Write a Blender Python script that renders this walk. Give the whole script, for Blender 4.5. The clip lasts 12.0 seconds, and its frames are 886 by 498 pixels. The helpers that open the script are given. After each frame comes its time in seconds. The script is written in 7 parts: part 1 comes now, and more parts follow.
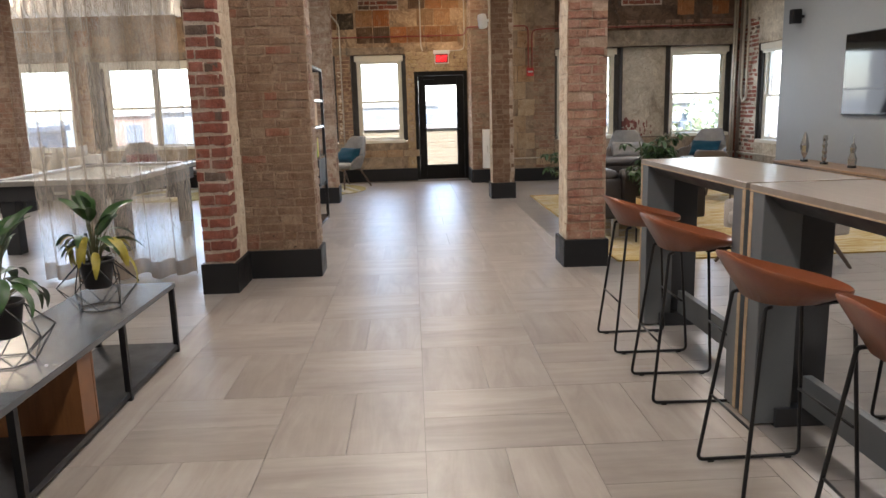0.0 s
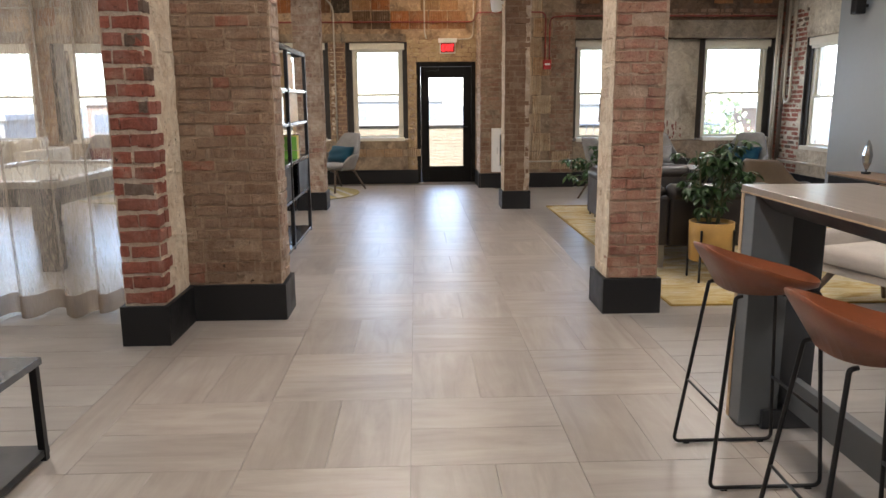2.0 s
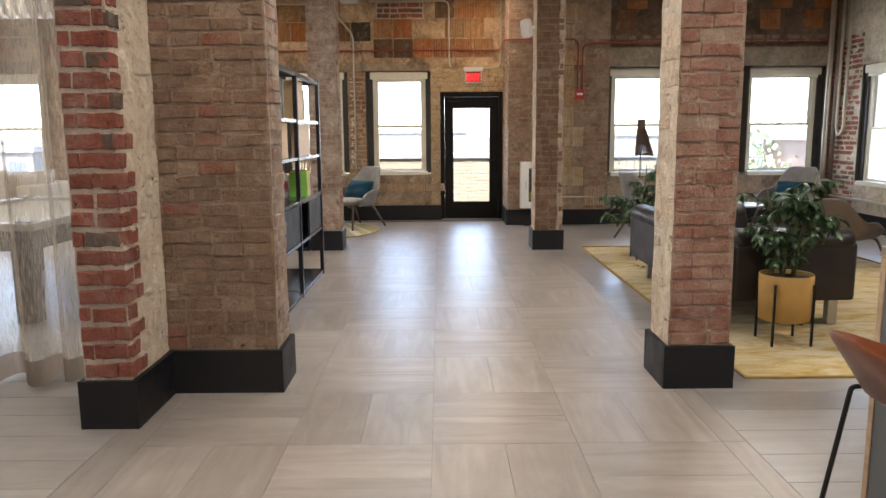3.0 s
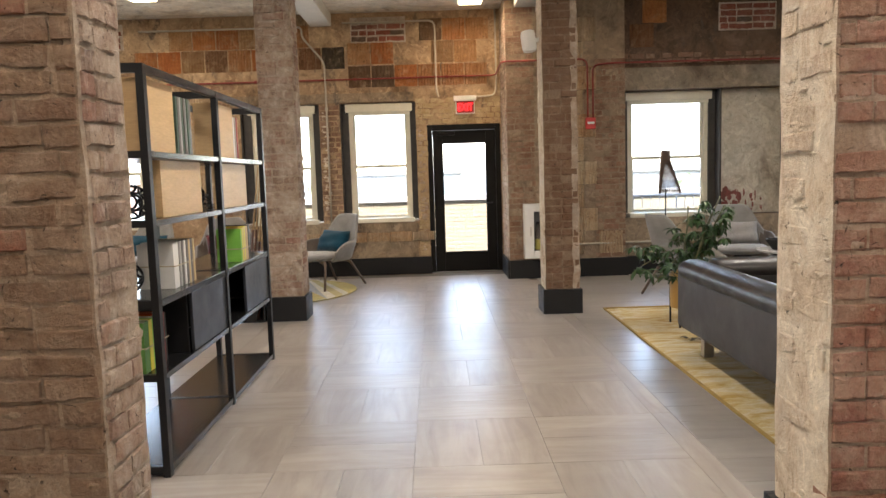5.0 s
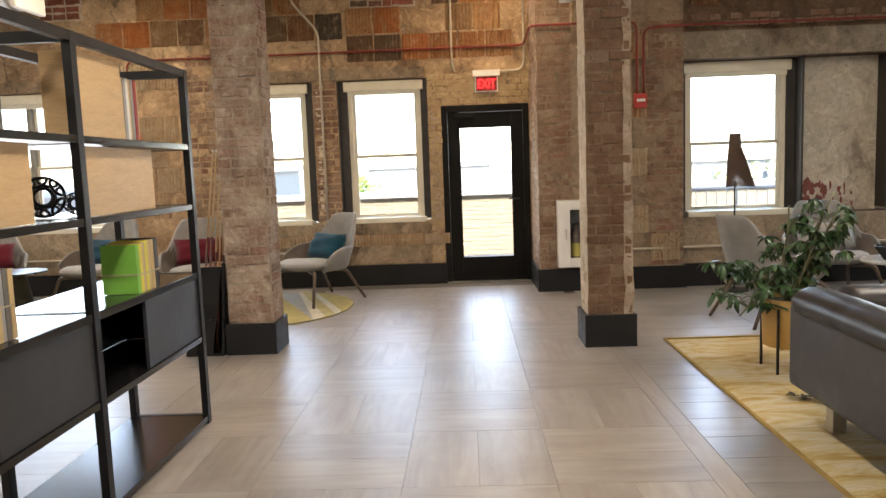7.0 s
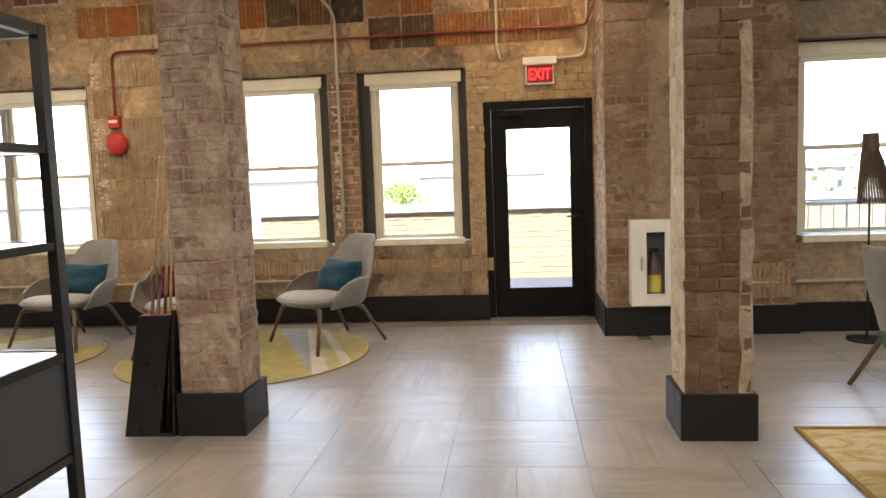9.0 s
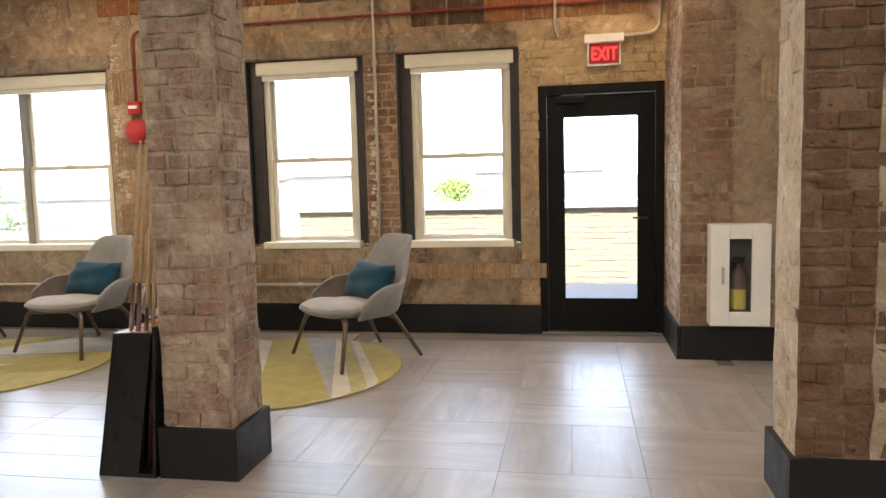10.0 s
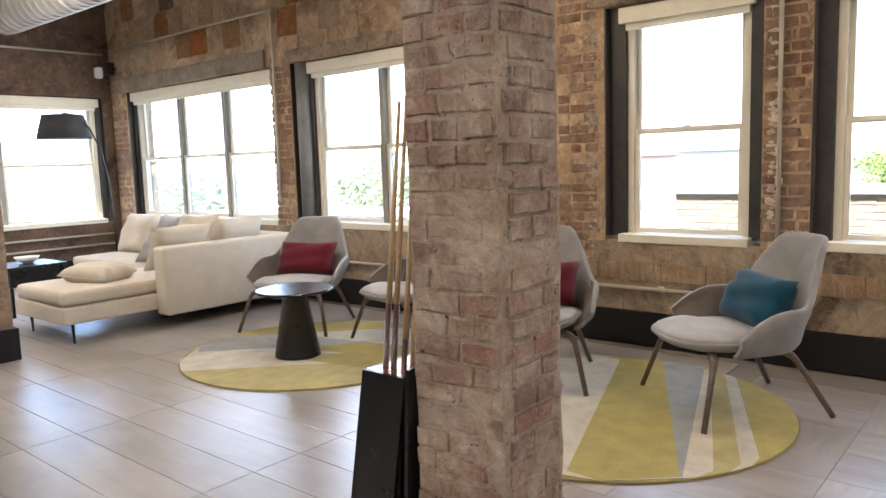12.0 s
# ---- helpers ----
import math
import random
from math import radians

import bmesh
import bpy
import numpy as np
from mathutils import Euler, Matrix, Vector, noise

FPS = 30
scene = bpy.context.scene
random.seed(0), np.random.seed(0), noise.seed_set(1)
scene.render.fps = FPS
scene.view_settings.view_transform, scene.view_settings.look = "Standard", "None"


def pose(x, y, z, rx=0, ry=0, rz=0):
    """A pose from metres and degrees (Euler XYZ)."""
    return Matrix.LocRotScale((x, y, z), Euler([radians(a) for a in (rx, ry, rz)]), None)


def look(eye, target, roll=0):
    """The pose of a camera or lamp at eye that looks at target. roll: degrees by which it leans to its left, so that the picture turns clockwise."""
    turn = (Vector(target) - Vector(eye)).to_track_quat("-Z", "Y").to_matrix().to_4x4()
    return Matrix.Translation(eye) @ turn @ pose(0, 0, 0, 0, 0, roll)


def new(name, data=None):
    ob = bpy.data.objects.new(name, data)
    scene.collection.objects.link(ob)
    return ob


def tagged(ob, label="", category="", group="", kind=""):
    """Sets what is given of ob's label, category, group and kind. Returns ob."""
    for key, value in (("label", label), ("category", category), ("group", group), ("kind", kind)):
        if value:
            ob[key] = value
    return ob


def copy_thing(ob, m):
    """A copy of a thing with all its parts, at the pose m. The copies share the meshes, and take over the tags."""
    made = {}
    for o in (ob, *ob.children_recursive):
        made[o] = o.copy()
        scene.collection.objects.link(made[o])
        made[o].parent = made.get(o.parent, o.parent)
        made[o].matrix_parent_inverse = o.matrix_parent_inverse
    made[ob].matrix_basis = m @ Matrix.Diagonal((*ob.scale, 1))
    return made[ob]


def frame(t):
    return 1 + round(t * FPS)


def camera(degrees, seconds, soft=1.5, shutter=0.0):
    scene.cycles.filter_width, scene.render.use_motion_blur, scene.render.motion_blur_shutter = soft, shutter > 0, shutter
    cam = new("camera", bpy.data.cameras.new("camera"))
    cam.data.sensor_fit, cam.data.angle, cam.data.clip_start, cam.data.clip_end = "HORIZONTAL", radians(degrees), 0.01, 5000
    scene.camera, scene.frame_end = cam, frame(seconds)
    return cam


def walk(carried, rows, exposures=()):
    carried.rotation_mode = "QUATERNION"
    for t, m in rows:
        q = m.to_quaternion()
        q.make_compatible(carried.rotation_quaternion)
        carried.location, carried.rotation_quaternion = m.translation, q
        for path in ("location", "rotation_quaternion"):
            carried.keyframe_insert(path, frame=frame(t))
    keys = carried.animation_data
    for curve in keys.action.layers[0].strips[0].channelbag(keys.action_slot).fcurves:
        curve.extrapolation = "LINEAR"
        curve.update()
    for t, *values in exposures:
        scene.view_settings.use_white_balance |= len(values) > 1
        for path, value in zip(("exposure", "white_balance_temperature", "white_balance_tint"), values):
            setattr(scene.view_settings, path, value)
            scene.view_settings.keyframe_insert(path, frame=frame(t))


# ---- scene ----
cam = camera(62.3, 12.0)
PATH = [
    (0, (0.731, 0.195, 1.434), (0.803, 2.157, 1.054), -1.6),
    (0.5, (0.711, 0.502, 1.442), (0.776, 2.463, 1.055), -1.7),
    (1, (0.749, 0.904, 1.433), (0.842, 2.867, 1.059), -1.5),
    (1.5, (0.795, 1.332, 1.433), (0.884, 3.294, 1.057), -0.9),
    (2, (0.78, 1.735, 1.429), (0.849, 3.695, 1.037), -0.4),
    (2.5, (0.787, 2.122, 1.426), (0.835, 4.087, 1.056), -0.3),
    (3, (0.785, 2.559, 1.433), (0.792, 4.535, 1.124), -0.4),
    (3.2, (0.76, 2.733, 1.431), (0.765, 4.711, 1.139), -0.7),
    (4.8, (0.855, 4.247, 1.433), (0.869, 6.236, 1.221), -1.7),
    (5, (0.887, 4.396, 1.416), (0.903, 6.386, 1.215), -1.8),
    (5.5, (0.946, 4.837, 1.42), (0.959, 6.828, 1.236), -2.0),
    (6, (0.968, 5.293, 1.423), (0.972, 7.284, 1.236), -2.4),
    (6.5, (1.044, 5.72, 1.403), (1.016, 7.71, 1.199), -2.2),
    (7, (1.059, 6.125, 1.389), (0.993, 8.112, 1.171), -2.1),
    (7.2, (1.048, 6.298, 1.411), (0.966, 8.284, 1.184), -2.1),
    (8.8, (1.092, 7.614, 1.431), (0.896, 9.594, 1.232), -2.2),
    (9, (1.128, 7.784, 1.411), (0.917, 9.764, 1.219), -2.1),
    (9.5, (1.162, 8.182, 1.423), (0.902, 10.156, 1.229), -1.3),
    (10, (1.111, 8.609, 1.394), (0.753, 10.567, 1.195), -1.5),
    (10.5, (1.096, 8.987, 1.388), (0.533, 10.894, 1.176), -1.7),
    (11, (0.98, 9.357, 1.371), (0.171, 11.173, 1.151), -1.5),
    (11.5, (0.836, 9.701, 1.382), (-0.215, 11.386, 1.141), -2.0),
    (12, (0.761, 9.986, 1.392), (-0.521, 11.504, 1.157), -1.9),
]
walk(cam, [(t, look(eye, target, roll)) for t, eye, target, roll in PATH],
     exposures=[(0.0, 3.1, 6000, 12), (3.0, 3.24, 6050, 11), (5.0, 3.42, 6300, 10), (9.0, 3.38, 6700, 10), (12.0, 3.48, 6050, 12)])

# ---- world, sun, lamps ----
world = bpy.data.worlds.new("sky")
scene.world = world
world.use_nodes = True
wn = world.node_tree.nodes
sky = wn.new("ShaderNodeTexSky")
sky.sky_type = "NISHITA"
sky.sun_disc = False
sky.sun_elevation = radians(51)
sky.sun_rotation = radians(195)
wn["Background"].inputs["Strength"].default_value = 0.15
world.node_tree.links.new(sky.outputs["Color"], wn["Background"].inputs["Color"])
sun = new("sun", bpy.data.lights.new("sun", "SUN"))
sun.data.energy, sun.data.angle, sun.data.color = 2.0, radians(0.6), (1.0, 0.95, 0.88)
sun.matrix_world = look((-6, -16, 28), (0, 6, 0))


# ---- materials ----
def mat(name):
    m = bpy.data.materials.new(name)
    m.use_nodes = True
    return m, m.node_tree.nodes, m.node_tree.links, m.node_tree.nodes["Principled BSDF"]


def coords(n, l, scale=(1, 1, 1), kind="Object", world_space=False):
    if world_space:
        g = n.new("ShaderNodeNewGeometry")
        out = g.outputs["Position"]
    else:
        g = n.new("ShaderNodeTexCoord")
        out = g.outputs[kind]
    mp = n.new("ShaderNodeMapping")
    mp.inputs["Scale"].default_value = scale
    l.new(out, mp.inputs["Vector"])
    return mp.outputs["Vector"]


def noise_tex(n, l, vec, scale, detail=4, rough=0.6, distort=0.0):
    t = n.new("ShaderNodeTexNoise")
    t.inputs["Scale"].default_value = scale
    t.inputs["Detail"].default_value = detail
    t.inputs["Roughness"].default_value = rough
    t.inputs["Distortion"].default_value = distort
    l.new(vec, t.inputs["Vector"])
    return t.outputs["Fac"]


def ramp(n, l, fac, stops):
    r = n.new("ShaderNodeValToRGB")
    els = r.color_ramp.elements
    while len(els) < len(stops):
        els.new(0.5)
    for e, (p, c) in zip(els, stops):
        e.position = p
        e.color = (*c, 1) if len(c) == 3 else c
    l.new(fac, r.inputs["Fac"])
    return r.outputs["Color"]


def mix(n, l, fac, a, b, mode="MIX"):
    m = n.new("ShaderNodeMix")
    m.data_type, m.blend_type = "RGBA", mode
    for v, s in ((fac, m.inputs["Factor"]), (a, m.inputs["A"]), (b, m.inputs["B"])):
        if isinstance(v, (int, float)):
            s.default_value = v
        elif isinstance(v, tuple):
            s.default_value = (*v, 1)
        else:
            l.new(v, s)
    return m.outputs["Result"]


def bump(n, l, p, height, strength=0.3, dist=0.01):
    b = n.new("ShaderNodeBump")
    b.inputs["Strength"].default_value = strength
    b.inputs["Distance"].default_value = dist
    l.new(height, b.inputs["Height"])
    l.new(b.outputs["Normal"], p.inputs["Normal"])


def grey(v):
    return (v, v, v)


def plain(name, col, rough=0.5, metal=0.0, var=0.12, scale=6.0, bump_scale=0.0, bump_strength=0.15, spec=0.5, coat=0.0, sheen=0.0, wear=0.25):
    """A painted, woven or moulded surface with faint variation in tone and gloss."""
    m, n, l, p = mat(name)
    v = coords(n, l)
    f1 = noise_tex(n, l, v, scale, 5)
    f2 = noise_tex(n, l, v, scale * 9, 3)
    lo = tuple(c * (1 - var) for c in col)
    hi = tuple(min(1, c * (1 + var)) for c in col)
    c1 = ramp(n, l, f1, [(0.3, lo), (0.7, hi)])
    c2 = ramp(n, l, f2, [(0.3, grey(1 - var * 0.7)), (0.7, grey(1.0))])
    l.new(mix(n, l, 1.0, c1, c2, "MULTIPLY"), p.inputs["Base Color"])
    r = ramp(n, l, f1, [(0.25, grey(max(0.02, rough * (1 - wear)))), (0.75, grey(min(1, rough * (1 + wear))))])
    l.new(r, p.inputs["Roughness"])
    p.inputs["Metallic"].default_value = metal
    p.inputs["Specular IOR Level"].default_value = spec
    p.inputs["Coat Weight"].default_value = coat
    p.inputs["Sheen Weight"].default_value = sheen
    if bump_scale:
        bump(n, l, p, noise_tex(n, l, v, bump_scale, 3), bump_strength, 0.004)
    return m


def brick_mat(name, reds, residue, low, high, pale=(0.42, 0.35, 0.27)):
    """Old brick: each brick its own tone, scraped and dusted with the remains of plaster, pitted and chipped."""
    m, n, l, p = mat(name)
    v = coords(n, l, world_space=True)
    info = n.new("ShaderNodeObjectInfo")
    isl = n.new("ShaderNodeNewGeometry")
    add = n.new("ShaderNodeMath")
    add.operation = "ADD"
    l.new(info.outputs["Random"], add.inputs[0])
    l.new(isl.outputs["Random Per Island"], add.inputs[1])
    fr = n.new("ShaderNodeMath")
    fr.operation = "FRACT"
    l.new(add.outputs[0], fr.inputs[0])
    k = len(reds)
    base = ramp(n, l, fr.outputs[0], [((i + 0.5) / k, c) for i, c in enumerate(reds)])
    g = noise_tex(n, l, v, 70, 5, 0.7)
    base = mix(n, l, 1.0, base, ramp(n, l, g, [(0.25, grey(0.70)), (0.75, grey(1.18))]), "MULTIPLY")
    f = noise_tex(n, l, v, 5.2, 9, 0.74, 0.4)
    mask = ramp(n, l, f, [(low, grey(0.0)), (high, grey(residue))])
    tone = ramp(n, l, noise_tex(n, l, v, 14, 7, 0.75, 0.6), [(0.28, (pale[0] * 0.66, pale[1] * 0.58, pale[2] * 0.52)), (0.45, tuple(c * 0.92 for c in pale)), (0.60, tuple(c * 1.06 for c in pale)), (0.72, tuple(min(0.78, c * 1.6) for c in pale))])
    col = mix(n, l, mask, base, tone)
    blot = noise_tex(n, l, v, 5.0, 8, 0.76, 1.4)
    col = mix(n, l, 1.0, col, ramp(n, l, blot, [(0.30, (0.60, 0.50, 0.44)), (0.44, (0.93, 0.86, 0.80)), (0.56, (1.02, 1.01, 1.0)), (0.70, (1.42, 1.42, 1.40))]), "MULTIPLY")
    scrape = noise_tex(n, l, coords(n, l, (24, 24, 7), world_space=True), 1.0, 6, 0.7, 1.0)
    col = mix(n, l, ramp(n, l, scrape, [(0.62, grey(0.0)), (0.72, grey(0.5 * residue))]), col, tuple(min(0.8, c * 1.4) for c in pale))
    dark = ramp(n, l, noise_tex(n, l, v, 19, 5, 0.66, 2.4), [(0.31, grey(0.14)), (0.37, grey(1.0))])
    col = mix(n, l, 1.0, col, dark, "MULTIPLY")
    l.new(col, p.inputs["Base Color"])
    p.inputs["Roughness"].default_value = 0.9
    p.inputs["Specular IOR Level"].default_value = 0.25
    h = mix(n, l, 0.5, g, noise_tex(n, l, v, 30, 7, 0.72, 0.7))
    bump(n, l, p, mix(n, l, 1.0, h, dark, "MULTIPLY"), 1.0, 0.026)
    return m


def plaster_mat(name, tones, stain=(0.12, 0.10, 0.085), stain_at=(0.34, 0.44), scale=1.7, rib=0.0):
    """Scarred old plaster and mortar: large patches, finer blotches, dark stains."""
    m, n, l, p = mat(name)
    v = coords(n, l, world_space=True)
    f = noise_tex(n, l, v, scale, 9, 0.68, 0.5)
    k = len(tones)
    col = ramp(n, l, f, [(0.28 + 0.44 * i / max(1, k - 1), c) for i, c in enumerate(tones)])
    g = noise_tex(n, l, v, 22, 6, 0.7)
    col = mix(n, l, 1.0, col, ramp(n, l, g, [(0.25, grey(0.86)), (0.7, grey(1.04))]), "MULTIPLY")
    q = noise_tex(n, l, v, 6.5, 6, 0.72, 1.4)
    col = mix(n, l, 1.0, col, ramp(n, l, q, [(0.3, grey(0.62)), (0.44, grey(0.92)), (0.7, grey(1.14))]), "MULTIPLY")
    sv = coords(n, l, (1, 1, 0.45), world_space=True)
    s = noise_tex(n, l, sv, 4.3, 7, 0.7, 1.0)
    col = mix(n, l, ramp(n, l, s, [(stain_at[0], grey(0.85)), (stain_at[1], grey(0.0))]), col, stain)
    flake = noise_tex(n, l, v, 6.0, 9, 0.80, 1.2)
    col = mix(n, l, ramp(n, l, flake, [(0.54, grey(0.0)), (0.58, grey(0.62))]), col, tuple(min(0.7, c * 1.3) for c in tones[1]))
    pits = ramp(n, l, noise_tex(n, l, v, 34, 4, 0.6, 2.0), [(0.30, grey(0.35)), (0.36, grey(1.0))])
    col = mix(n, l, 1.0, col, pits, "MULTIPLY")
    patch = noise_tex(n, l, v, 1.15, 6, 0.66, 1.6)
    col = mix(n, l, 1.0, col, ramp(n, l, patch, [(0.33, (0.52, 0.49, 0.47)), (0.44, (0.92, 0.89, 0.87)), (0.56, (1.0, 1.0, 1.0)), (0.66, (1.22, 1.24, 1.26))]), "MULTIPLY")
    l.new(col, p.inputs["Base Color"])
    p.inputs["Roughness"].default_value = 0.93
    p.inputs["Specular IOR Level"].default_value = 0.2
    bump(n, l, p, mix(n, l, 0.5, mix(n, l, 0.5, g, flake), s), 0.9, 0.03)
    return m


def tile_mat(name, pale, dark, rough=(0.37, 0.40)):
    """Stone-look porcelain, streaked along each tile."""
    m, n, l, p = mat(name)
    tc = n.new("ShaderNodeTexCoord")
    info = n.new("ShaderNodeObjectInfo")
    isl = n.new("ShaderNodeNewGeometry")
    off = n.new("ShaderNodeMath")
    off.operation = "MULTIPLY_ADD"
    l.new(info.outputs["Random"], off.inputs[0])
    off.inputs[1].default_value = 40
    l.new(isl.outputs["Random Per Island"], off.inputs[2])
    va = n.new("ShaderNodeVectorMath")
    va.operation = "ADD"
    l.new(tc.outputs["Object"], va.inputs[0])
    l.new(off.outputs[0], va.inputs[1])
    mp = n.new("ShaderNodeMapping")
    mp.inputs["Scale"].default_value = (0.8, 6.0, 1.0)
    l.new(va.outputs[0], mp.inputs["Vector"])
    f = noise_tex(n, l, mp.outputs["Vector"], 1.6, 6, 0.62, 0.9)
    col = ramp(n, l, f, [(0.3, dark), (0.48, tuple((a + b) / 2 for a, b in zip(pale, dark))), (0.68, pale)])
    tone = ramp(n, l, info.outputs["Random"], [(0.0, (0.90, 0.89, 0.88)), (0.5, (1.0, 1.0, 1.0)), (1.0, (1.06, 1.05, 1.03))])
    col = mix(n, l, 1.0, col, ramp(n, l, noise_tex(n, l, va.outputs[0], 2.2, 4, 0.6, 0.6), [(0.3, (0.86, 0.84, 0.82)), (0.65, (1.05, 1.05, 1.05))]), "MULTIPLY")
    col = mix(n, l, 1.0, col, tone, "MULTIPLY")
    l.new(col, p.inputs["Base Color"])
    l.new(ramp(n, l, info.outputs["Random"], [(0.0, grey(rough[0])), (1.0, grey(rough[1]))]), p.inputs["Roughness"])
    p.inputs["Specular IOR Level"].default_value = 0.95
    return m


def wood_mat(name, light, dark, rough=0.45, scale=(1.0, 14.0, 14.0), coat=0.0):
    m, n, l, p = mat(name)
    v = coords(n, l, scale)
    f = noise_tex(n, l, v, 2.4, 6, 0.6, 0.8)
    g = noise_tex(n, l, v, 14, 3, 0.6)
    col = ramp(n, l, f, [(0.32, dark), (0.66, light)])
    col = mix(n, l, 1.0, col, ramp(n, l, g, [(0.3, grey(0.85)), (0.7, grey(1.0))]), "MULTIPLY")
    l.new(col, p.inputs["Base Color"])
    p.inputs["Roughness"].default_value = rough
    p.inputs["Coat Weight"].default_value = coat
    bump(n, l, p, g, 0.08, 0.002)
    return m


def weave_mat(name, col, rough=0.9, fine=420, var=0.14):
    """Woven cloth: a fine thread bump over slow tonal drift."""
    m, n, l, p = mat(name)
    v = coords(n, l)
    f = noise_tex(n, l, v, 7, 4)
    t = noise_tex(n, l, v, fine, 2, 0.5)
    c = ramp(n, l, f, [(0.3, tuple(x * (1 - var) for x in col)), (0.7, tuple(min(1, x * (1 + var)) for x in col))])
    c = mix(n, l, 1.0, c, ramp(n, l, t, [(0.3, grey(0.72)), (0.7, grey(1.1))]), "MULTIPLY")
    l.new(c, p.inputs["Base Color"])
    p.inputs["Roughness"].default_value = rough
    p.inputs["Sheen Weight"].default_value = 0.1
    p.inputs["Specular IOR Level"].default_value = 0.2
    bump(n, l, p, mix(n, l, 0.35, t, f), 0.35, 0.004)
    return m


def glass_mat(name, tint=(1, 1, 1), rough=0.0):
    m, n, l, p = mat(name)
    p.inputs["Base Color"].default_value = (*tint, 1)
    p.inputs["Transmission Weight"].default_value = 1.0
    p.inputs["Roughness"].default_value = rough
    p.inputs["IOR"].default_value = 1.45
    return m


def glow_mat(name, col, strength):
    m, n, l, p = mat(name)
    p.inputs["Base Color"].default_value = (*col, 1)
    p.inputs["Emission Color"].default_value = (*col, 1)
    p.inputs["Emission Strength"].default_value = strength
    return m


def rug_stripe_mat(name, cols, scale, soft=0.02):
    """Tufted pile in brushed bands of yellow, ochre and cream."""
    m, n, l, p = mat(name)
    v = coords(n, l, (scale, scale * 3.2, 1))
    f = noise_tex(n, l, v, 1.0, 7, 0.72, 1.3)
    k = len(cols)
    c = ramp(n, l, f, [(0.3 + 0.4 * i / (k - 1), x) for i, x in enumerate(cols)])
    fine = noise_tex(n, l, coords(n, l), 180, 2)
    c = mix(n, l, 1.0, c, ramp(n, l, fine, [(0.3, grey(0.75)), (0.7, grey(1.05))]), "MULTIPLY")
    l.new(c, p.inputs["Base Color"])
    p.inputs["Roughness"].default_value = 0.97
    p.inputs["Sheen Weight"].default_value = 0.2
    p.inputs["Specular IOR Level"].default_value = 0.1
    bump(n, l, p, fine, 0.5, 0.006)
    return m


BRICK_KINDS = {
    "red": ([(0.25, 0.085, 0.060), (0.30, 0.108, 0.076), (0.22, 0.080, 0.060), (0.28, 0.115, 0.084), (0.24, 0.09, 0.066), (0.29, 0.10, 0.07), (0.13, 0.095, 0.075)], 0.45, 0.52, 0.70, (0.46, 0.38, 0.31), (0.56, 0.49, 0.41)),
    "redworn": ([(0.27, 0.115, 0.082), (0.33, 0.165, 0.118), (0.26, 0.12, 0.088), (0.35, 0.20, 0.148), (0.28, 0.13, 0.088)], 0.66, 0.42, 0.64, (0.42, 0.32, 0.24), (0.39, 0.295, 0.225)),
    "brown": ([(0.20, 0.128, 0.082), (0.225, 0.147, 0.096), (0.185, 0.118, 0.076), (0.21, 0.135, 0.088), (0.20, 0.125, 0.08), (0.23, 0.155, 0.104), (0.18, 0.112, 0.073), (0.22, 0.145, 0.096), (0.195, 0.125, 0.082), (0.205, 0.13, 0.086), (0.24, 0.095, 0.06)], 0.68, 0.42, 0.62, (0.28, 0.205, 0.143), (0.30, 0.225, 0.16)),
    "dun": ([(0.165, 0.098, 0.06), (0.19, 0.116, 0.073), (0.15, 0.09, 0.056), (0.175, 0.10, 0.063)], 0.55, 0.43, 0.64, (0.24, 0.168, 0.115), (0.25, 0.18, 0.125)),
    "worn": ([(0.21, 0.125, 0.083), (0.26, 0.16, 0.11), (0.20, 0.122, 0.083), (0.275, 0.15, 0.102), (0.23, 0.15, 0.105)], 0.75, 0.41, 0.61, (0.33, 0.25, 0.183), (0.31, 0.237, 0.175)),
    "pale": ([(0.33, 0.245, 0.192), (0.29, 0.20, 0.152), (0.37, 0.285, 0.225), (0.29, 0.165, 0.125), (0.34, 0.255, 0.198), (0.25, 0.175, 0.135)], 0.75, 0.43, 0.58, (0.51, 0.43, 0.35), (0.37, 0.30, 0.235)),
    "white": ([(0.46, 0.37, 0.27), (0.50, 0.42, 0.32), (0.40, 0.29, 0.215), (0.52, 0.45, 0.35), (0.44, 0.33, 0.25)], 0.85, 0.28, 0.52, (0.66, 0.58, 0.46), (0.62, 0.54, 0.43)),
    "tan": ([(0.42, 0.325, 0.185), (0.47, 0.37, 0.22), (0.39, 0.30, 0.175), (0.45, 0.345, 0.215)], 0.7, 0.45, 0.62, (0.48, 0.385, 0.24), (0.40, 0.315, 0.195)),
    "yellow": ([(0.27, 0.222, 0.15), (0.29, 0.24, 0.165), (0.255, 0.208, 0.142), (0.28, 0.23, 0.165)], 0.3, 0.5, 0.7, (0.30, 0.255, 0.19), (0.25, 0.212, 0.155)),
}
BRICK_MAT, JOINT_MAT = {}, {}
for key, (reds, residue, low, high, pale, joint) in BRICK_KINDS.items():
    BRICK_MAT[key] = brick_mat("brick_" + key, reds, residue, low, high, pale)
    JOINT_MAT[key] = brick_mat("joint_" + key, [tuple(c * k for c in joint) for k in (0.88, 1.0, 0.94, 1.06)], residue, low, high, pale)
BRICK_MAT["yellow"] = plain("parapet_brick", (0.27, 0.222, 0.15), 0.9, var=0.12, scale=5.0)
PLASTER = plaster_mat("plaster_scarred", [(0.21, 0.145, 0.093), (0.46, 0.335, 0.21), (0.33, 0.225, 0.14), (0.50, 0.39, 0.255)])
